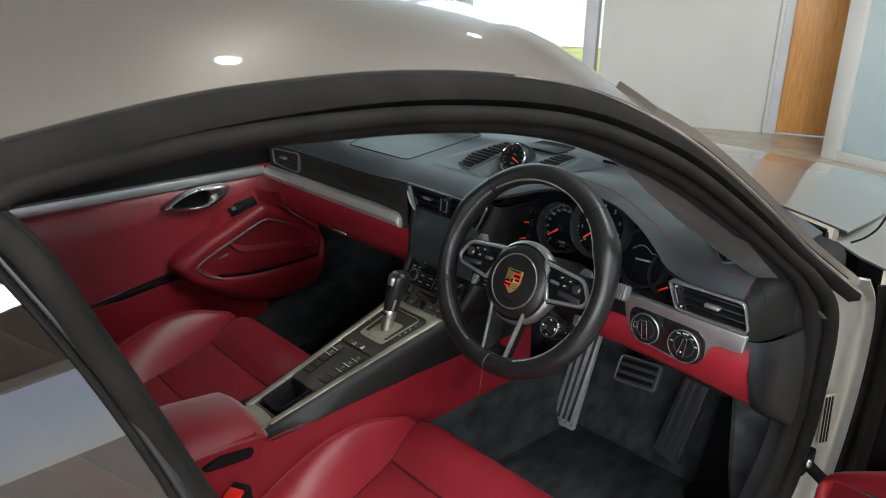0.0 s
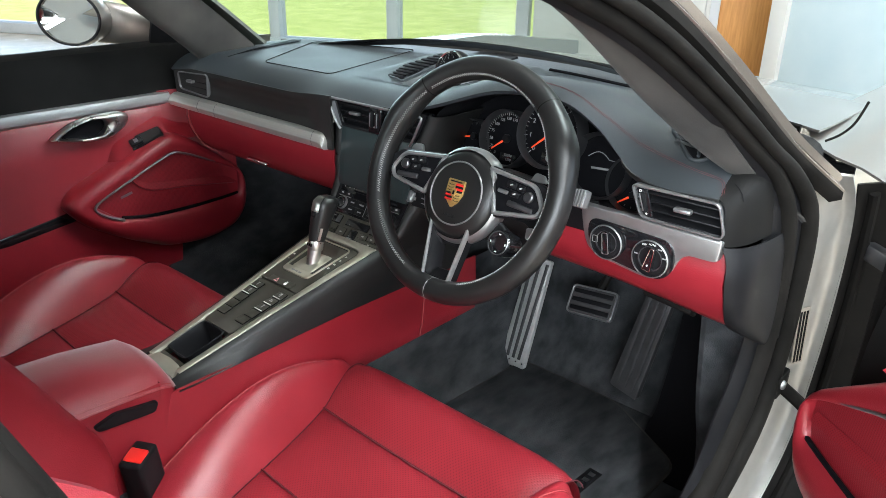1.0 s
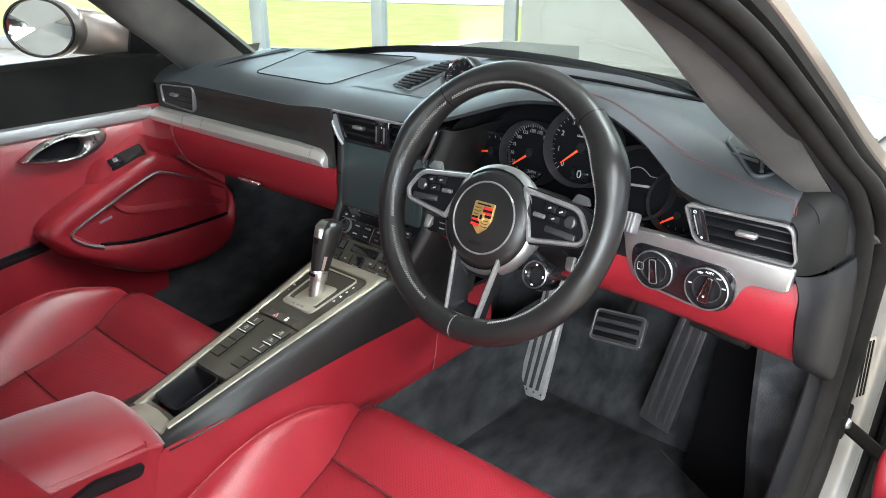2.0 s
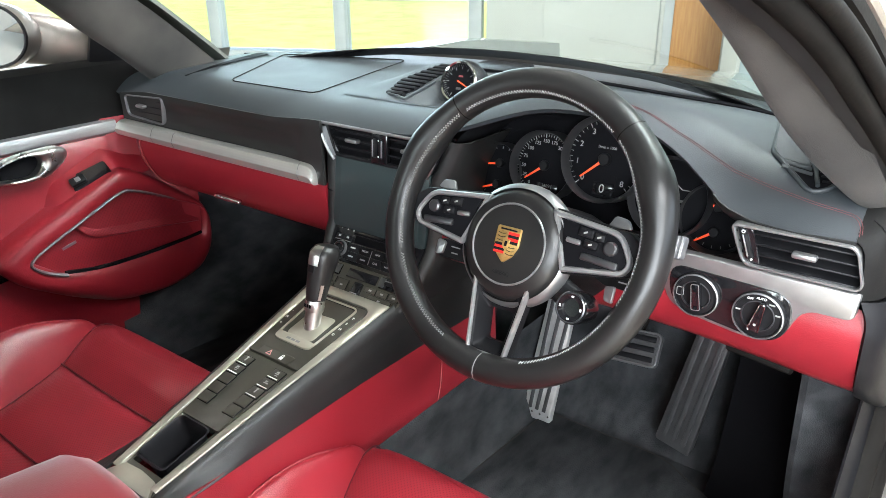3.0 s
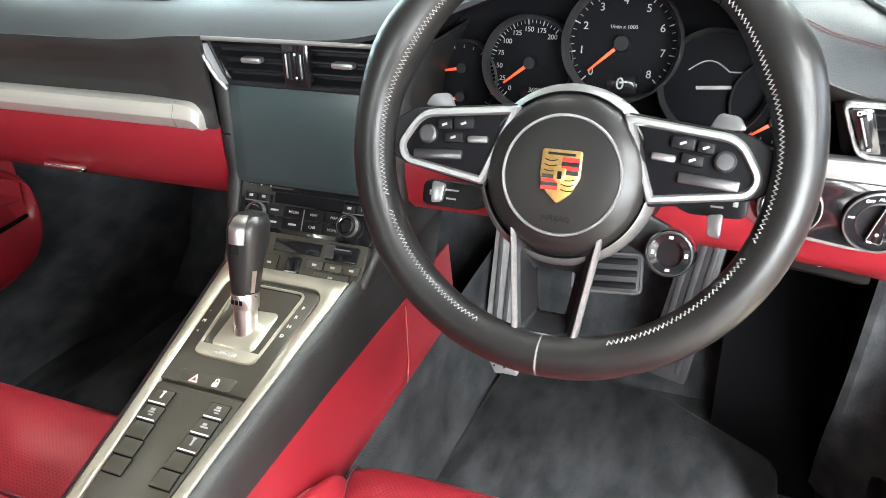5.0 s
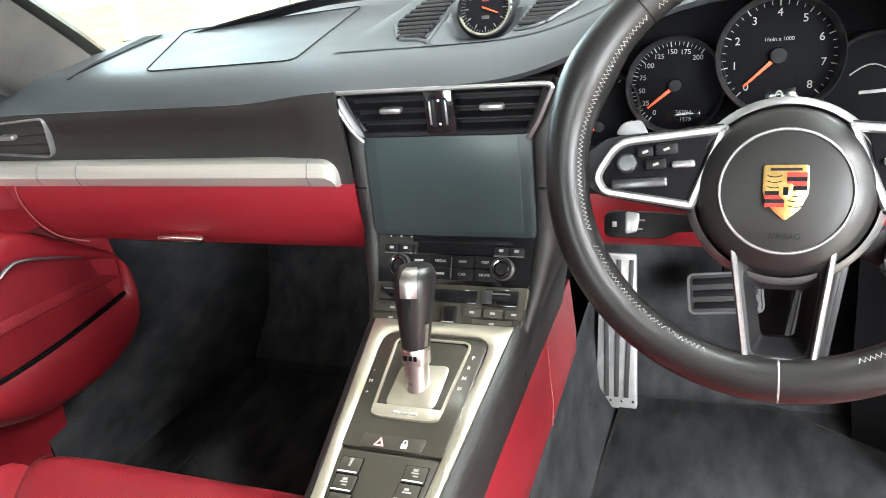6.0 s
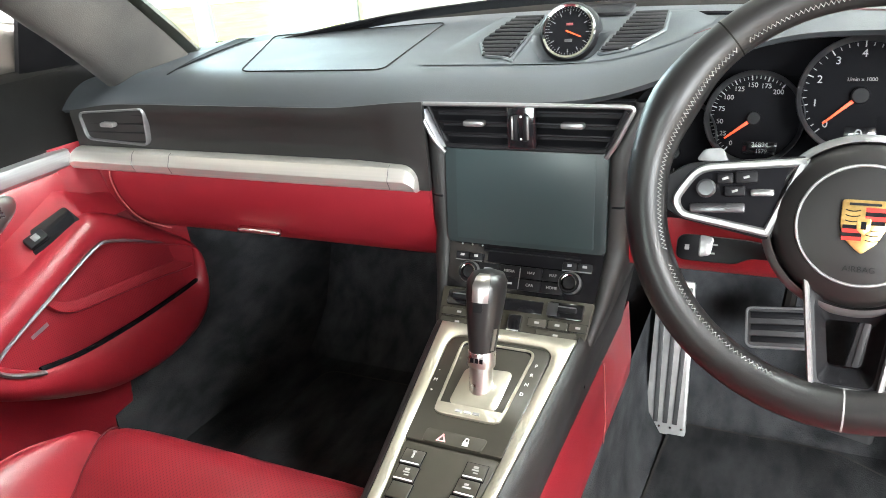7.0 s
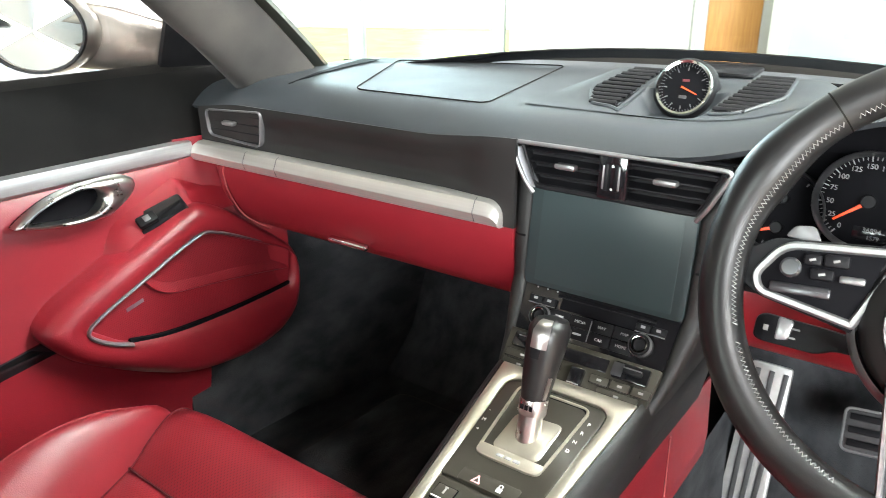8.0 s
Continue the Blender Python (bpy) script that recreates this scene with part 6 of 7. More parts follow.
for k in range(26):
    v = (k + 0.5) / 26
    xa, xb, y = lerp(0.521, 0.606, v), lerp(0.551, 0.620, v), lerp(0.413, 0.196, v)
    part("mesh_rib", tube([Vector((x, y + 0.006 * j / 3, dash_z(x, y) + 0.0022)) for j, x in enumerate([lerp(xa, xb, j / 3) for j in range(4)])], 0.0016, 5), "plastic", dg)
# clock pod with grilles either side
pod = thing("dash_clock", "round chrome-ringed stopwatch clock on top of the dashboard", "clock", (0, 0.37, 0.89))
CK = Matrix.Translation((-0.006, 0.366, 0.915)) @ pose(0, 0, 0, 90 - 22, 0, 0)
part("pod", lathe([(0.0355, 0.008), (0.039, 0.004), (0.041, -0.01), (0.038, -0.03), (0.025, -0.05), (0.0, -0.055)], CK, 48), "plastic", pod)
part("bezel", lathe([(0.0300, 0.004), (0.0315, 0.010), (0.0345, 0.011), (0.0365, 0.006), (0.037, 0.0)], CK, 48), "chrome", pod, "chrome bezel")
fc = part("clock_face", disc(0.031, CK @ Matrix.Translation((0, 0, 0.004)), 0.003), "face", pod)
for k in range(12):
    part("tick", rbox((0.0042, 0.0012, 0.0005), CK @ pose(0, 0, 0.0046, 0, 0, 30 * k) @ Matrix.Translation((0.0245, 0, 0)), 0), "framegrey", fc)
for k in range(48):
    part("tick", rbox((0.0022, 0.0005, 0.0005), CK @ pose(0, 0, 0.0046, 0, 0, 7.5 * k) @ Matrix.Translation((0.0285, 0, 0)), 0), "framegrey", fc)
part("hand", plate([(-0.004, -0.0010), (0.018, -0.0006), (0.018, 0.0006), (-0.004, 0.0010)], 0.001, CK @ Matrix.Translation((0, 0, 0.0062)) @ pose(0, 0, 0, 0, 0, -22), 0.0002), "needle", fc)
part("display", rbox((0.010, 0.004, 0.0005), CK @ Matrix.Translation((0, -0.011, 0.0044)), 0.001), "gunmetal", fc)
part("display", rbox((0.009, 0.0032, 0.0005), CK @ Matrix.Translation((0, 0.010, 0.0044)), 0.001), "darkstitch", fc)
def pod_z(x, y):
    return dash_z(x, y) + 0.014 * step(0.26, 0.45, y) * (1 - step(0.13, 0.17, abs(x)))


part("clock_plinth", loft([[(x, y, pod_z(x, y) + 0.0012) for x in [lerp(-0.165, 0.165, k / 60) for k in range(61)]] for y in [lerp(0.235, 0.47, k / 40) for k in range(41)]] + [[(x, 0.50, dash_z(x, 0.50)) for x in [lerp(-0.165, 0.165, k / 60) for k in range(61)]]]), "dash", dash, "raised plinth round the clock")
for s in (-1, 1):
    o = rounded([(s * 0.055, 0.262), (s * 0.088, 0.268), (s * 0.120, 0.335), (s * 0.108, 0.448), (s * 0.062, 0.448)][::s], 0.012)
    gr_ = thing("speaker_grille", "slatted black grille beside the dash clock", "grille", (s * 0.08, 0.34, 0.9), "dash grilles")
    part("surround", tube([Vector((p.x, p.y, pod_z(p.x, p.y) + 0.0022)) for p in o], 0.0028, 6, True), "dash", gr_)
    part("recess", loft([[(s * 0.085 + (p.x - s * 0.085) * f, 0.345 + (p.y - 0.345) * f, pod_z(s * 0.085 + (p.x - s * 0.085) * f, 0.345 + (p.y - 0.345) * f) + 0.0022) for p in o] for f in (1.0, 0.6, 0.02)], True), "face", gr_)
    for k in range(11):
        y = lerp(0.274, 0.440, k / 10)
        xa, xb = lerp(0.058, 0.064, k / 10), float(np.interp(y, (0.27, 0.335, 0.448), (0.092, 0.117, 0.106)))
        part("slat", rbox((xb - xa, 0.007, 0.0025), Matrix.Translation((s * (xa + xb) / 2, y, pod_z(s * 0.085, y) + 0.0045)) @ pose(0, 0, 0, 25, 0, 0), 0.0008), "plastic", gr_)
part("sensor_panel", plate(rounded([(-0.055, 0.44), (0.055, 0.44), (0.05, 0.52), (-0.05, 0.52)], 0.01), 0.004, Matrix.Translation((0, 0, 0.9175)) @ pose(0, 0, 0, 1.5, 0, 0), 0.001), "plastic", dash)
part("sensor", lathe([(0.0, 0.006), (0.008, 0.004), (0.012, 0.0)], Matrix.Translation((0, 0.535, 0.914))), "rubber", dash)
# red stitching over the hood, turning down at its outer end
for off in (0.0, 0.0019):
    pts = [(x, float(np.interp(x, (0.16, 0.30, 0.36, 0.44, 0.539, 0.613, 0.645), (0.255, 0.220, 0.210, 0.194, 0.183, 0.1735, 0.1715))) + off) for x in [lerp(0.16, 0.640 + off, k / 60) for k in range(61)]]
    line = [Vector((x, y, dash_z(x, y) + 0.0004)) for x, y in pts]
    line = line[:-2] + spline([line[-2]] + [line[-1] + Vector(d) for d in ((0.004, -0.002, -0.0005), (0.011, -0.008, -0.003), (0.015, -0.014, -0.009), (0.016, -0.018, -0.018))], 4)
    part("hood_stitching", tube(line, 0.00027, 5), "darkstitch", dash)

# ---------------- pedals and mats ----------------
rest = thing("footrest", "ribbed aluminium driver's footrest", "footrest", (0.12, 0.49, 0.23))
FR = Matrix.Translation((0.118, 0.500, 0.345)) @ pose(0, 0, 0, 68, 0, 0)
part("plate", plate(rounded([(-0.032, -0.125), (0.036, -0.125), (0.030, 0.14), (-0.030, 0.14)], 0.006), 0.012, FR, 0.002), "metalpaint", rest)
for k in range(3):
    part("rubber_strip", rbox((0.0080, 0.235, 0.003), FR @ Matrix.Translation((-0.0165 + 0.0185 * k, 0.012, 0.0008)) @ pose(0, 0, 0, 0, 0, (1 - k) * 1.2), 0.001), "pedal", rest)
    part("stud", disc(0.0022, FR @ Matrix.Translation((-0.0075 + 0.0185 * k, -0.112, 0.0006)), 0.001, 12), "chrome", rest)
brake = thing("brake_pedal", "brake pedal with black rubber ribs", "pedal", (0.26, 0.55, 0.39))
BP = Matrix.Translation((0.287, 0.505, 0.436)) @ pose(0, 0, 0, 55, -6, 0)
part("pad", plate(rounded([(-0.055, -0.032), (0.055, -0.032), (0.055, 0.032), (-0.055, 0.032)], 0.012), 0.014, BP, 0.004), "pedal", brake)
for k in range(3):
    part("rib", rbox((0.095, 0.010, 0.004), BP @ Matrix.Translation((0, -0.019 + 0.019 * k, 0.0012)), 0.002), "plastic", brake)
part("pad_rim", border(rounded([(-0.056, -0.033), (0.056, -0.033), (0.056, 0.033), (-0.056, 0.033)], 0.012), 0.004, 0.012, BP @ Matrix.Translation((0, 0, 0.001)), 0.001), "darksilver", brake)
part("arm", tube([BP @ Vector((0.0, 0, -0.01)), Vector((0.295, 0.56, 0.49)), Vector((0.30, 0.60, 0.64))], 0.01, 8), "rubber", brake)
gas = thing("accelerator_pedal", "tall ribbed accelerator pedal", "pedal", (0.40, 0.48, 0.28))
GP = Matrix.Translation((0.414, 0.512, 0.395)) @ pose(0, 0, 0, 77, 0, -6) @ pose(0, 0, 0, 0, 0, -7)
part("pad", plate(rounded([(-0.036, -0.135), (0.034, -0.135), (0.030, 0.16), (-0.028, 0.16)], 0.008), 0.014, GP, 0.003), "pedal", gas)
for k in range(3):
    part("rib", rbox((0.010, 0.26, 0.004), GP @ Matrix.Translation((-0.020 + 0.019 * k, 0.01, 0.001)), 0.002), "pedal", gas)
for x, y0, y1, lab in ((0.33, -0.1, 0.44, "charcoal carpet mat in the driver's footwell"), (-0.36, -0.1, 0.40, "charcoal carpet mat in the passenger footwell")):
    mt = thing("floor_mat", lab, "floor mat", (x, 0.15, 0.222))
    o = rounded([(x - 0.24, y0), (x + 0.24, y0), (x + 0.24, y1 - 0.06), (x + 0.05, y1 + 0.05), (x - 0.20, y1 + 0.05)], 0.03)
    part("mat", plate(o, 0.008, Matrix.Translation((0, 0, 0.231)), 0.003), "carpet", mt)
    part("binding", tube([Vector((p.x, p.y, 0.2275)) for p in o], 0.004, 6, True), "alcantara", mt)
    tag_ = part("mat_badge", rbox((0.028, 0.15, 0.0016), Matrix.Translation((x + 0.135, 0.185, 0.2318)) @ pose(0, 0, 0, 0, 0, -3), 0.0005), "gloss", mt, "small black woven badge")
    for k in range(7):
        part("badge_mark", rbox((0.012, 0.010, 0.0008), Matrix.Translation((x + 0.135 + 0.001 * (k - 3), 0.125 + 0.02 * k, 0.2328)) @ pose(0, 0, 0, 0, 0, -3), 0.0002), "gunmetal", tag_)

# ---------------- seats ----------------
seat = thing("sports_seat", "red leather sports seat with perforated cushion panels", "seat", (0.335, -0.25, 0.22), "front seats")
SX = 0.335


def seam_x(y):
    return float(np.interp(y, (-0.5, -0.35, -0.115, -0.033, 0.03), (0.138, 0.155, 0.204, 0.229, 0.240)))


def smooth_line(pts, k=6):
    return [(p.x, p.y) for p in spline([(a_, b_, 0) for a_, b_ in pts], k)]


CUSH = smooth_line([(-0.53, 0.366), (-0.35, 0.386), (-0.20, 0.400), (-0.115, 0.415), (-0.075, 0.433), (-0.04, 0.445), (-0.012, 0.445), (0.008, 0.434), (0.020, 0.412), (0.025, 0.38), (0.022, 0.33), (0.010, 0.27)])
EDGE = smooth_line([(-0.53, 0.36), (-0.43, 0.398), (-0.37, 0.430), (-0.318, 0.456), (-0.265, 0.476), (-0.21, 0.488), (-0.16, 0.489), (-0.11, 0.480), (-0.065, 0.461), (-0.03, 0.432), (-0.008, 0.39), (0.002, 0.33)])


def cush_z(y):
    return float(np.interp(y, [p[0] for p in CUSH[:48]], [p[1] for p in CUSH[:48]]))


def edge_z(y):
    return float(np.interp(y, [p[0] for p in EDGE], [p[1] for p in EDGE]))


def panel(i0, i1):
    """A padded cushion panel between two seams of the centre line."""
    rows = []
    line = CUSH[i0:i1 + 1]
    for j, (y, z) in enumerate(line):
        v = j / (len(line) - 1)
        row = []
        for i in range(21):
            u = -1 + 2 * i / 20
            e = (1 - abs(u) ** 8) * (1 - abs(2 * v - 1) ** (8 if len(line) > 20 else 5))
            row.append((SX + u * (seam_x(y) - 0.001), y - 0.008 * (1 - e) * step(-0.02, 0.02, y), z - 0.0095 + 0.0105 * e ** 0.6 - 0.005 * (1 - u * u) * (1 - step(-0.12, -0.04, y))))
        rows.append(row)
    return loft(rows)


part("cushion", panel(18, 54), "perf", seat, "perforated red front cushion panel")
part("cushion", panel(9, 18), "perf", seat)
part("cushion", panel(0, 9), "perf", seat)
for s in (-1, 1):
    rows = []
    for j in range(41):
        y = lerp(-0.53, 0.014, j / 40)
        nose_ = step(-0.06, 0.014, y)
        xi, xo = seam_x(y), 0.246 - 0.004 * nose_
        zi, ze = cush_z(y) - 0.008, edge_z(y)
        if y > -0.03:
            zi = min(zi, ze + 0.004)
        hump_ = 0.016 * (1 - nose_) + 0.004
        row = []
        for k in range(9):
            t = k / 8
            row.append((SX + s * lerp(xi, xo, t), y, lerp(zi, ze, t) + hump_ * math.sin(math.pi * t) ** 0.8))
        row += [(SX + s * (xo + 0.005), y, ze - 0.002), (SX + s * (xo + 0.012), y, ze - 0.010), (SX + s * (xo + 0.017), y, ze - 0.03), (SX + s * (xo + 0.018), y, lerp(ze, 0.27, 0.5)), (SX + s * (xo + 0.010), y, 0.27)]
        rows.append(row)
    front_ = [Vector(p) + Vector((-s * 0.004, 0.004, -0.012)) for p in rows[-1]]
    bo = part("bolster", thick(loft(rows + [front_, [Vector((p[0], 0.0, min(p[2], 0.27))) for p in rows[-1]]]), 0.003), "red", seat, "smooth red leather side bolster", 60)
    for k, d in ((8, 0.0012), (10, 0.0012)):
        part("bolster_stitching", tube([(r[k][0] + s * 0.0004, r[k][1], r[k][2] + d * 0.5) for r in rows[:-3]], 0.0008, 5), "redstitch", bo)
    part("seam", tube([(SX + s * (seam_x(p[0]) + 0.0005), p[0], p[1] - 0.0085) for p in CUSH[:48]], 0.0010, 5), "seamdark", bo)
for q in (9, 18):
    y, z = CUSH[q]
    part("seam", tube([(SX + u * seam_x(y), y, z - 0.0065 - 0.005 * (1 - u * u) * (1 - step(-0.12, -0.04, y))) for u in [k / 8 for k in range(-8, 9)]], 0.0016, 6), "seamdark", seat)
part("seat_base", rbox((0.48, 0.46, 0.10), Matrix.Translation((SX, -0.25, 0.275)), 0.02), "plastic", seat)
# backrest
BK = Matrix.Translation((SX, -0.565, 0.37)) @ pose(0, 0, 0, 22, 0, 0)  # local z runs up the backrest, -y is behind


def back_ring(h):
    w = float(np.interp(h, (0, 0.1, 0.3, 0.5, 0.65, 0.72, 0.80, 0.86), (0.25, 0.262, 0.262, 0.235, 0.19, 0.15, 0.13, 0.08)))
    wing = float(np.interp(h, (0, 0.1, 0.3, 0.42, 0.50, 0.60, 0.86), (0.10, 0.145, 0.125, 0.105, 0.065, 0.03, 0.0)))
    pts = []
    for k in range(32):
        u = -1 + 2 * k / 31
        f = 0.0 + wing * step(0.42, 0.86, abs(u)) * (1 - step(0.90, 1.0, abs(u)) * 0.5) - 0.006 * math.exp(-((abs(u) - 0.5) / 0.025) ** 2)
        pts.append(BK @ Vector((w * u, f, h)))
    for k in range(32):
        u = 1 - 2 * k / 31
        pts.append(BK @ Vector((w * u, -0.11 + 0.03 * u * u, h)))
    return pts


part("backrest", loft([back_ring(h) for h in [lerp(0, 0.86, j / 30) for j in range(31)]], True, True), "red", seat, "red leather backrest")
copy_thing(seat, Matrix.Translation((0.335 - 0.665, -0.25 - 0.045, 0.22 + 0.015)))
bk = thing("seat_belt_buckle", "black seat belt buckle with a red release button", "seat belt buckle", (0.10, -0.42, 0.40))
BM = Matrix.Translation((0.094, -0.420, 0.405)) @ pose(0, 0, 0, 10, 2, 30)
part("body", rbox((0.036, 0.050, 0.15), BM, 0.006, 3), "plastic", bk)
part("release_button", rbox((0.029, 0.026, 0.008), BM @ Matrix.Translation((0, -0.004, 0.073)), 0.003), "redplastic", bk, "bright red release button")

# ---------------- passenger door ----------------
pd = thing("door_2", "closed passenger door with red leather panel and chrome handle", "car door", (-0.74, -0.3, 0.3), kind="structure")
PY = [lerp(-0.80, 0.33, j / 24) for j in range(25)]


part("upper_panel", loft([[(-0.80, y, 0.905), (-0.785, y, 0.917), (-0.765, y, 0.918), (-0.748, y, 0.908), (-0.738, y, 0.88), (-0.732, y, 0.84), (-0.728, y, 0.80), (-0.73, y, 0.77)] for y in PY]), "doorblack", pd, "black leather door top")
part("top_stitching", tube([(-0.7445, y, 0.885) for y in PY], 0.0008, 5), "redstitch", pd)
part("trim_strip", loft([[(-0.728, y, 0.803), (-0.716, y, 0.800), (-0.713, y, 0.79), (-0.714, y, 0.778), (-0.722, y, 0.770)] for y in [lerp(-0.80, 0.127, j / 12) for j in range(13)]]), "aluy", pd, "brushed aluminium door strip")
part("lower_panel", loft([[(-0.722, y, 0.775), (-0.712, y, 0.76), (-0.706, y, 0.70), (-0.700, y, 0.62), (-0.690, y, 0.56), (-0.686, y, 0.50), (-0.70, y, 0.40), (-0.72, y, 0.30)] for y in [lerp(-0.80, 0.10, j / 12) for j in range(13)]]), "red", pd, "red leather door panel")
part("front_panel", loft([[(-0.728 + k, y, 0.806), (-0.722 + k, y, 0.785), (-0.712 + k * 1.2, y, 0.75), (-0.706 + 1.5 * k, y, 0.70), (-0.700 + 1.6 * k, y, 0.64), (-0.695 + 1.5 * k, y, 0.60), (-0.69 + k, y, 0.50)] for y, k in ((0.10, 0.0), (0.14, 0.006), (0.18, 0.016), (0.22, 0.028), (0.25, 0.034))]), "red", pd, "red leather panel beside the dashboard")
PDM = pose(-0.62, 0, 0, 90, 0, 90)  # local x runs forward, y up, z into the cabin


pod_o = resample(rounded([(-0.188, 0.592), (-0.150, 0.540), (-0.057, 0.480), (0.040, 0.432), (0.156, 0.417), (0.245, 0.440), (0.275, 0.490), (0.277, 0.560), (0.262, 0.600), (0.130, 0.700), (0.078, 0.721), (0.040, 0.705), (-0.073, 0.657), (-0.155, 0.622)],
                         [0.02, 0.03, 0.04, 0.04, 0.05, 0.03, 0.03, 0.02, 0.02, 0.03, 0.02, 0.02, 0.04, 0.02], 8), 120)
pod_i = resample(rounded([(-0.124, 0.583), (-0.072, 0.541), (0.030, 0.525), (0.140, 0.524), (0.250, 0.527), (0.257, 0.560), (0.254, 0.592), (0.100, 0.664), (0.070, 0.667)], [0.01, 0.015, 0.03, 0.03, 0.012, 0.01, 0.01, 0.012, 0.012], 8), 120)


def pod_ring(t, x):
    return [(x, *a_.lerp(b_, t)) for a_, b_ in zip(pod_o, pod_i)]


def roll_z(y):
    return float(np.interp(y, (-0.155, -0.073, 0.040, 0.078, 0.130), (0.621, 0.657, 0.704, 0.719, 0.699)))


def swung(bm, turn):
    if turn is not None:
        bmesh.ops.transform(bm, matrix=turn, verts=bm.verts)
        bmesh.ops.recalc_face_normals(bm, faces=bm.faces)
    return bm


def door_pod(door_ob, turn=None):
    """Padded armrest with speaker and bin; turn lays it onto the other door."""
    ar = part("armrest", swung(loft([pod_ring(0, -0.715), pod_ring(0, -0.685), pod_ring(0, -0.668), pod_ring(0.06, -0.655), pod_ring(0.2, -0.6455), pod_ring(0.45, -0.641), pod_ring(0.75, -0.642), pod_ring(0.95, -0.648), pod_ring(1.0, -0.652), pod_ring(1.0, -0.668)], True), turn), "red", door_ob, "padded red armrest and door bin", 60)
    part("armrest_top", swung(loft([[(-0.664, y, roll_z(y) - 0.004 - 0.010 * f), (-0.676, y, roll_z(y) + 0.006 - 0.040 * f), (-0.688, y, roll_z(y) + 0.017 - 0.058 * f), (-0.700 - 0.006 * f, y, roll_z(y) + 0.028 - 0.060 * f), (-0.722, y, roll_z(y) + 0.036 - 0.045 * f)] for y, f in [(y, 1 - step(-0.085, -0.030, y)) for y in [lerp(-0.150, 0.160, k / 30) for k in range(31)]]]), turn), "red", ar, "", 60)
    sg = part("speaker_grille", swung(thick(loft([[(-0.659 + 0.004 * (1 - f), *(Vector((0.07, 0.59)).lerp(q, f))) for q in pod_i] for f in (0.001, 0.5, 0.9, 1.0)], True), 0.002), turn), "perf_door", ar, "red perforated speaker cover")
    part("speaker_plate", swung(rbox((0.030, 0.006, 0.001), PDM @ Matrix.Translation((-0.046, 0.592, -0.0345)) @ pose(0, 0, 0, 0, 0, 14), 0.0004), turn), "darksilver", sg)
    fold = [(-0.030, 0.628), (-0.012, 0.606), (0.015, 0.592), (0.055, 0.586), (0.120, 0.578), (0.190, 0.568), (0.246, 0.558)]
    part("cover_fold", swung(loft([[(-0.6535 - 0.002 * k, y, z + 0.016), (-0.6495, y, z + 0.005), (-0.6490, y, z), (-0.6565, y, z - 0.0045)] for k, (y, z) in [(abs(q - 3) / 3, (p.x, p.y)) for q, p in zip([6 * i / 30 for i in range(31)], spline([(a_, b_, 0) for a_, b_ in fold], 5))]]), turn), "perf_door", sg, "raised upper part of the speaker cover", 60)
    part("bin_gap", swung(tube(spline([(-0.651, -0.066, 0.5415), (-0.650, 0.0, 0.529), (-0.650, 0.10, 0.524), (-0.651, 0.20, 0.525), (-0.652, 0.250, 0.5275)]), 0.0042, 6), turn), "face", sg)
    fr_line = [(-0.6440, -0.066, 0.538), (-0.6435, -0.098, 0.553), (-0.6430, -0.122, 0.571), (-0.6430, -0.126, 0.584), (-0.6430, -0.103, 0.600), (-0.6425, -0.036, 0.629), (-0.6425, 0.062, 0.669), (-0.6430, 0.100, 0.668), (-0.6470, 0.18, 0.632), (-0.6520, 0.256, 0.596)]
    part("speaker_frame", swung(tube(spline(fr_line, 6), lambda t: lerp(0.0066, 0.0044, step(0.12, 0.40, t)), 8, False, 0.55, (1, 0, 0)), turn), "framegrey", ar, "grey speaker frame strip")


door_pod(pd)
LA = Vector((0.02, 0.093, 0.030)).normalized()
NA = Vector((0.62, -0.30, 0.75))
NA = (NA - NA.dot(LA) * LA).normalized()
SA = NA.cross(LA)
SWM = Matrix.Translation((-0.6805, 0.017, 0.7060)) @ Matrix((LA, SA, NA)).transposed().to_4x4()
swp = part("switch_plate", plate(rounded([(-0.056, -0.0175), (0.056, -0.0175), (0.056, 0.0175), (-0.056, 0.0175)], 0.006), 0.02, SWM, 0.002), "gloss", pd, "black window switch plate")
part("window_switch", rbox((0.030, 0.018, 0.012), SWM @ Matrix.Translation((-0.008, 0, 0.003)), 0.003), "plastic", swp)
part("switch_tip", rbox((0.010, 0.010, 0.002), SWM @ Matrix.Translation((-0.008, 0, 0.009)), 0.001), "darksilver", swp)
HO = spline([(-0.174, 0.7425, 0), (-0.135, 0.765, 0), (-0.092, 0.777, 0), (-0.048, 0.780, 0), (-0.013, 0.779, 0), (-0.001, 0.768, 0), (-0.006, 0.753, 0), (-0.030, 0.735, 0), (-0.048, 0.726, 0), (-0.083, 0.724, 0), (-0.128, 0.729, 0), (-0.166, 0.737, 0)], 4, True)
HI = spline([(-0.157, 0.7435, 0), (-0.131, 0.759, 0), (-0.098, 0.769, 0), (-0.066, 0.771, 0), (-0.054, 0.766, 0), (-0.051, 0.757, 0), (-0.055, 0.747, 0), (-0.066, 0.737, 0), (-0.078, 0.733, 0), (-0.104, 0.733, 0), (-0.135, 0.737, 0), (-0.152, 0.740, 0)], 4, True)
HD = PDM @ Matrix.Translation((0, 0, -0.070))
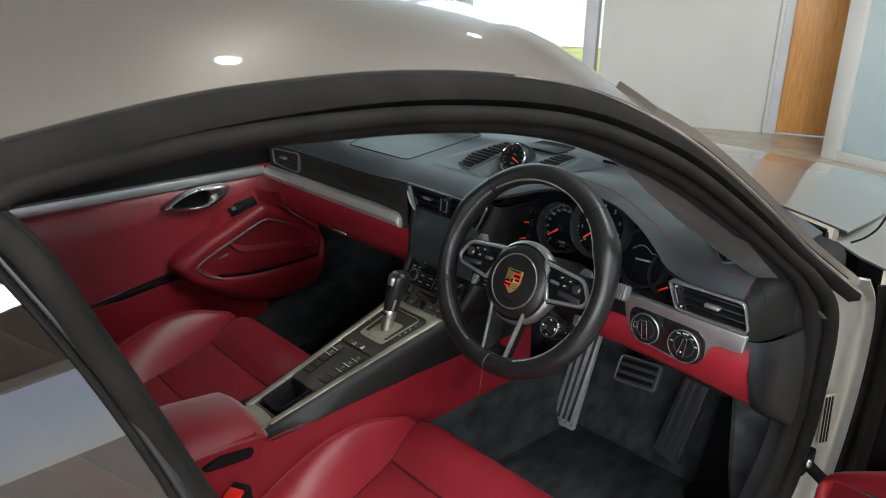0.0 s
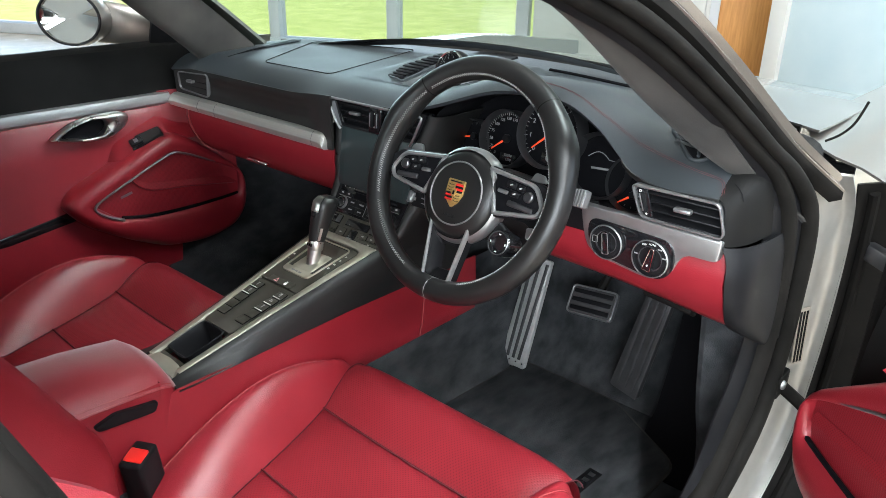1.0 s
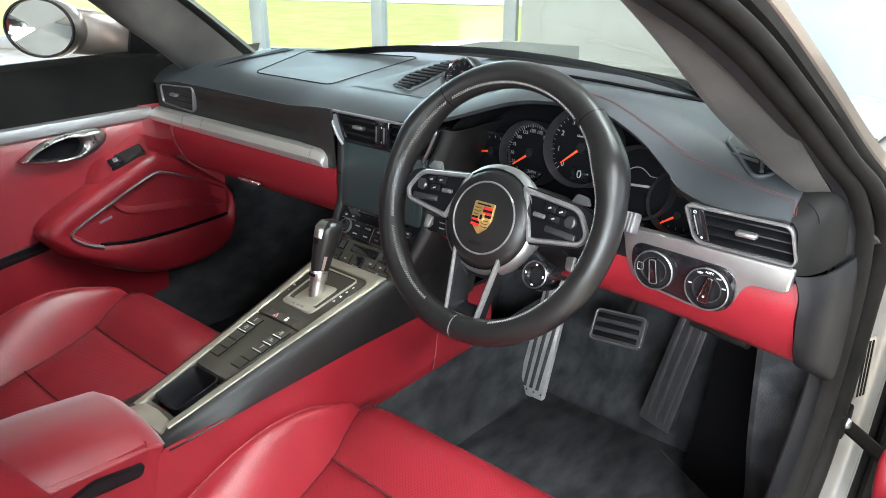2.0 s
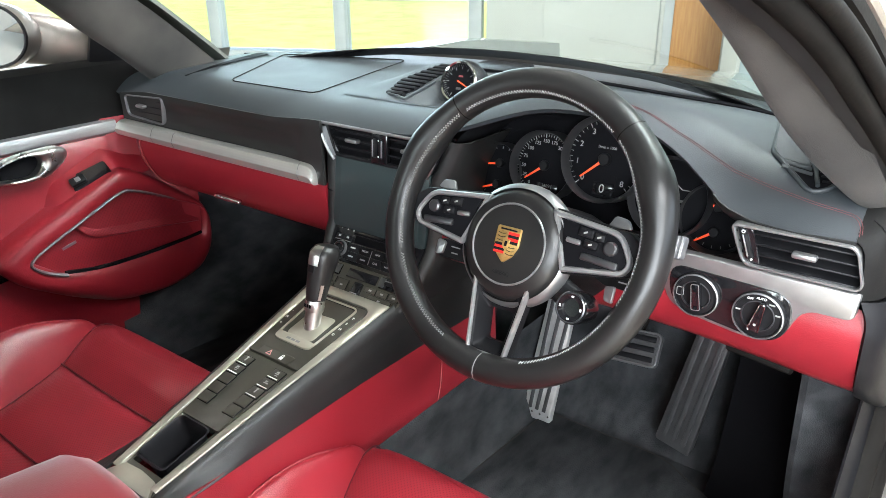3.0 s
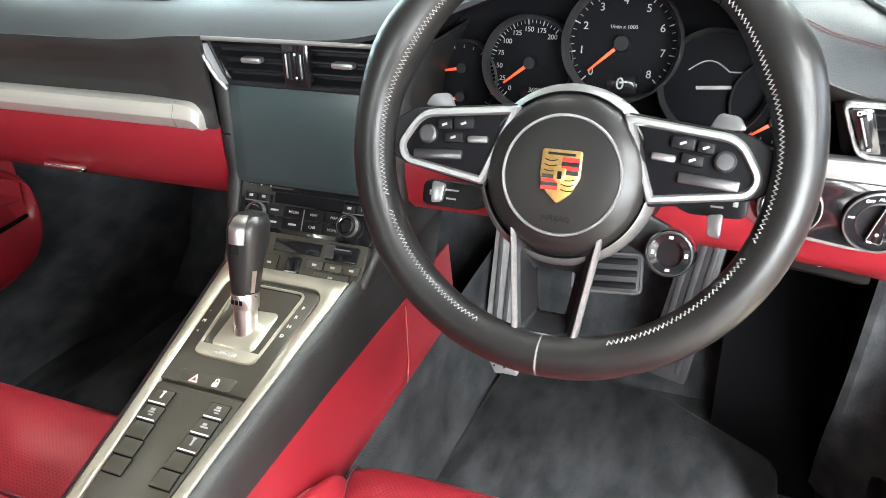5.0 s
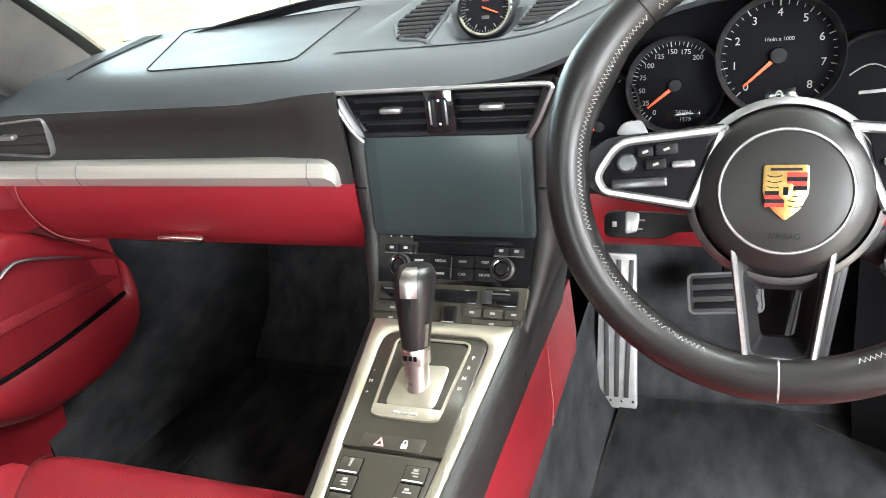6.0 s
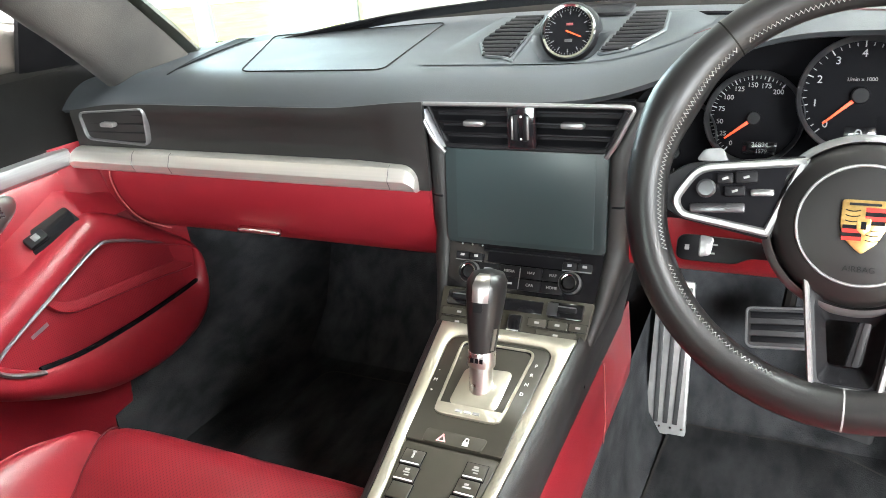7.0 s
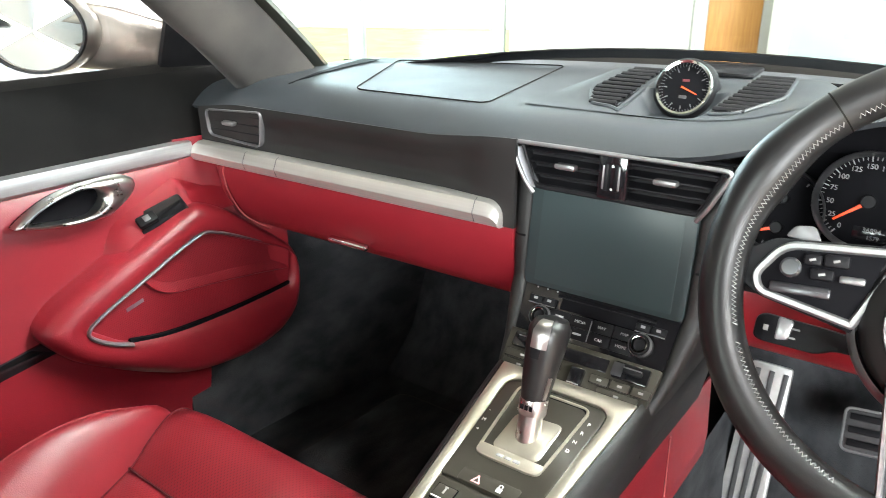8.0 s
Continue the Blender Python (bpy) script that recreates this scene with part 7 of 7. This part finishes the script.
hd = part("door_handle", loft([[HD @ (o.lerp(i_, f) + Vector((0, 0, z + 0.006 * step(-0.07, -0.02, o.x) * (z > 0)))) for o, i_ in zip(HO, HI)] for f, z in ((0.0, -0.012), (0.0, 0.002), (0.12, 0.006), (0.35, 0.0085), (0.70, 0.0085), (0.90, 0.006), (1.0, 0.001), (1.0, -0.012))], True), "satinchrome", pd, "chrome door release handle", 60)
part("handle_recess", plate([(p.x, p.y) for p in HO], 0.004, PDM @ Matrix.Translation((0, 0, -0.079)), 0.001), "face", hd)
part("door_pocket", rbox((0.010, 0.38, 0.026), Matrix.Translation((-0.693, -0.335, 0.535)) @ pose(0, 0, 0, 8, 0, 0), 0.004), "gloss", pd, "black door pocket slot")
part("door_skin", loft([[(-0.80, y, 0.90), (-0.85, y, 0.80), (-0.87, y, 0.6), (-0.85, y, 0.3)] for y in (-0.80, -0.2, 0.4, 0.5)]), "paint", pd)
pw = part("side_window", loft([[(-0.792, y, 0.915), (-0.70, y, 1.06), (lerp(-0.64, -0.60, step(0.1, -0.3, -y)), y, 1.19 if y < -0.2 else lerp(1.19, 0.98, step(-0.2, 0.2, y)))] for y in (-0.79, -0.5, -0.2, 0.0, 0.13)]), "glass", pd)
pw.visible_shadow = False
part("sail_panel", thick(loft([[(-0.775, 0.12, 0.905), (-0.72, 0.12, 1.03)], [(-0.765, 0.22, 0.905), (-0.725, 0.2, 0.98)], [(-0.75, 0.34, 0.88), (-0.74, 0.32, 0.9)]]), 0.01), "plastic", pd, "black mirror sail panel")
mir = thing("wing_mirror", "silver wing mirror on the passenger door", "wing mirror", (-0.86, 0.0, 0.95))
MM = Matrix.Translation((-0.838, -0.030, 0.976)) @ pose(0, 0, 0, 86, 0, 30) @ Matrix.Diagonal((0.92, 0.98, 1, 1))
part("housing", loft([[MM @ Vector((w * math.cos(t), h * math.sin(t), z)) for t in (2 * math.pi * i / 32 for i in range(32))] for w, h, z in ((0.090, 0.062, 0.004), (0.094, 0.066, -0.01), (0.090, 0.062, -0.04), (0.070, 0.048, -0.075), (0.03, 0.02, -0.095), (0.002, 0.002, -0.099))], True), "paint", mir)
part("glass_rim", loft([[MM @ Vector((w * math.cos(t), h * math.sin(t), z)) for t in (2 * math.pi * i / 32 for i in range(32))] for w, h, z in ((0.0915, 0.0635, 0.001), (0.0905, 0.0625, 0.006), (0.0865, 0.0590, 0.006), (0.0855, 0.0580, 0.001))], True), "plastic", mir)
part("mirror_glass", loft([[MM @ Vector((w * math.cos(t), h * math.sin(t), z)) for t in (2 * math.pi * i / 32 for i in range(32))] for w, h, z in ((0.0885, 0.0605, 0.002), (0.084, 0.057, -0.001), (0.001, 0.001, 0.0))], True), "mirror", mir)
arm_rings = []
for f, c, hx_, hz_ in ((0.0, MM @ Vector((0.035, -0.004, -0.035)), 0.040, 0.050), (0.4, Vector((-0.795, 0.070, 0.960)), 0.034, 0.048), (0.8, Vector((-0.780, 0.120, 0.950)), 0.024, 0.040), (1.0, Vector((-0.768, 0.160, 0.944)), 0.016, 0.036)):
    arm_rings.append([c + Vector((hx_ * math.cos(t) * 0.8, hx_ * math.cos(t) * 0.6, hz_ * math.sin(t))) for t in (2 * math.pi * k / 20 for k in range(20))])
part("arm", loft(arm_rings, True, True), "paint", mir, "silver mirror arm", 60)

# ---------------- driver's door, open ----------------
HINGE = Matrix.Translation((0.80, 0.42, 0))
SWING = HINGE @ pose(0, 0, 0, 0, 0, 45) @ HINGE.inverted() @ Matrix.Diagonal((-1, 1, 1, 1))
dd = thing("door_3", "open driver's door with red leather armrest and bin", "car door", SWING @ Vector((-0.74, -0.3, 0.3)), kind="structure")
door_pod(dd, SWING)
OY = [lerp(-0.70, 0.26, j / 16) for j in range(17)]
part("upper_panel", swung(loft([[(-0.80, y, 0.905), (-0.785, y, 0.917), (-0.765, y, 0.918), (-0.748, y, 0.908), (-0.738, y, 0.88), (-0.732, y, 0.84), (-0.728, y, 0.80), (-0.73, y, 0.77)] for y in OY]), SWING), "doorblack", dd, "black leather door top")
part("front_panel", swung(loft([[(-0.735, y, 0.80), (-0.722, y, 0.74), (-0.712, y, 0.68), (-0.705, y, 0.60), (-0.70, y, 0.45), (-0.715, y, 0.30)] for y in (0.12, 0.18, 0.26)]), SWING), "doorblack", dd, "black front panel of the door")
part("trim_strip", swung(loft([[(-0.728, y, 0.803), (-0.716, y, 0.800), (-0.713, y, 0.79), (-0.714, y, 0.778), (-0.722, y, 0.770)] for y in [lerp(-0.70, 0.127, j / 12) for j in range(13)]]), SWING), "aluy", dd, "brushed aluminium door strip")
part("lower_panel", swung(loft([[(-0.722, y, 0.775), (-0.712, y, 0.76), (-0.706, y, 0.70), (-0.700, y, 0.62), (-0.690, y, 0.56), (-0.686, y, 0.50), (-0.70, y, 0.40), (-0.72, y, 0.30)] for y in [lerp(-0.70, 0.12, j / 12) for j in range(13)]]), SWING), "red", dd, "red leather door panel")
part("door_skin", swung(loft([[(-0.80, y, 0.90), (-0.85, y, 0.80), (-0.87, y, 0.6), (-0.85, y, 0.3)] for y in (-0.72, -0.2, 0.2, 0.30)]), SWING), "paint", dd)
part("door_edge", swung(loft([[(-0.72, 0.262, z), (-0.74, 0.285, z), (-0.79, 0.300, z), (-0.85, 0.300, z)] for z in (0.29, 0.5, 0.7, 0.905)]), SWING), "rubber", dd, "black door edge with seals")
part("edge_seal", swung(tube([(-0.735, 0.290, 0.30), (-0.735, 0.292, 0.6), (-0.74, 0.290, 0.90)], 0.008, 8), SWING), "rubber", dd)
part("door_end", swung(loft([[(-0.70, -0.70, z), (-0.85, -0.72, z)] for z in (0.29, 0.5, 0.7, 0.905)]), SWING), "paint", dd)
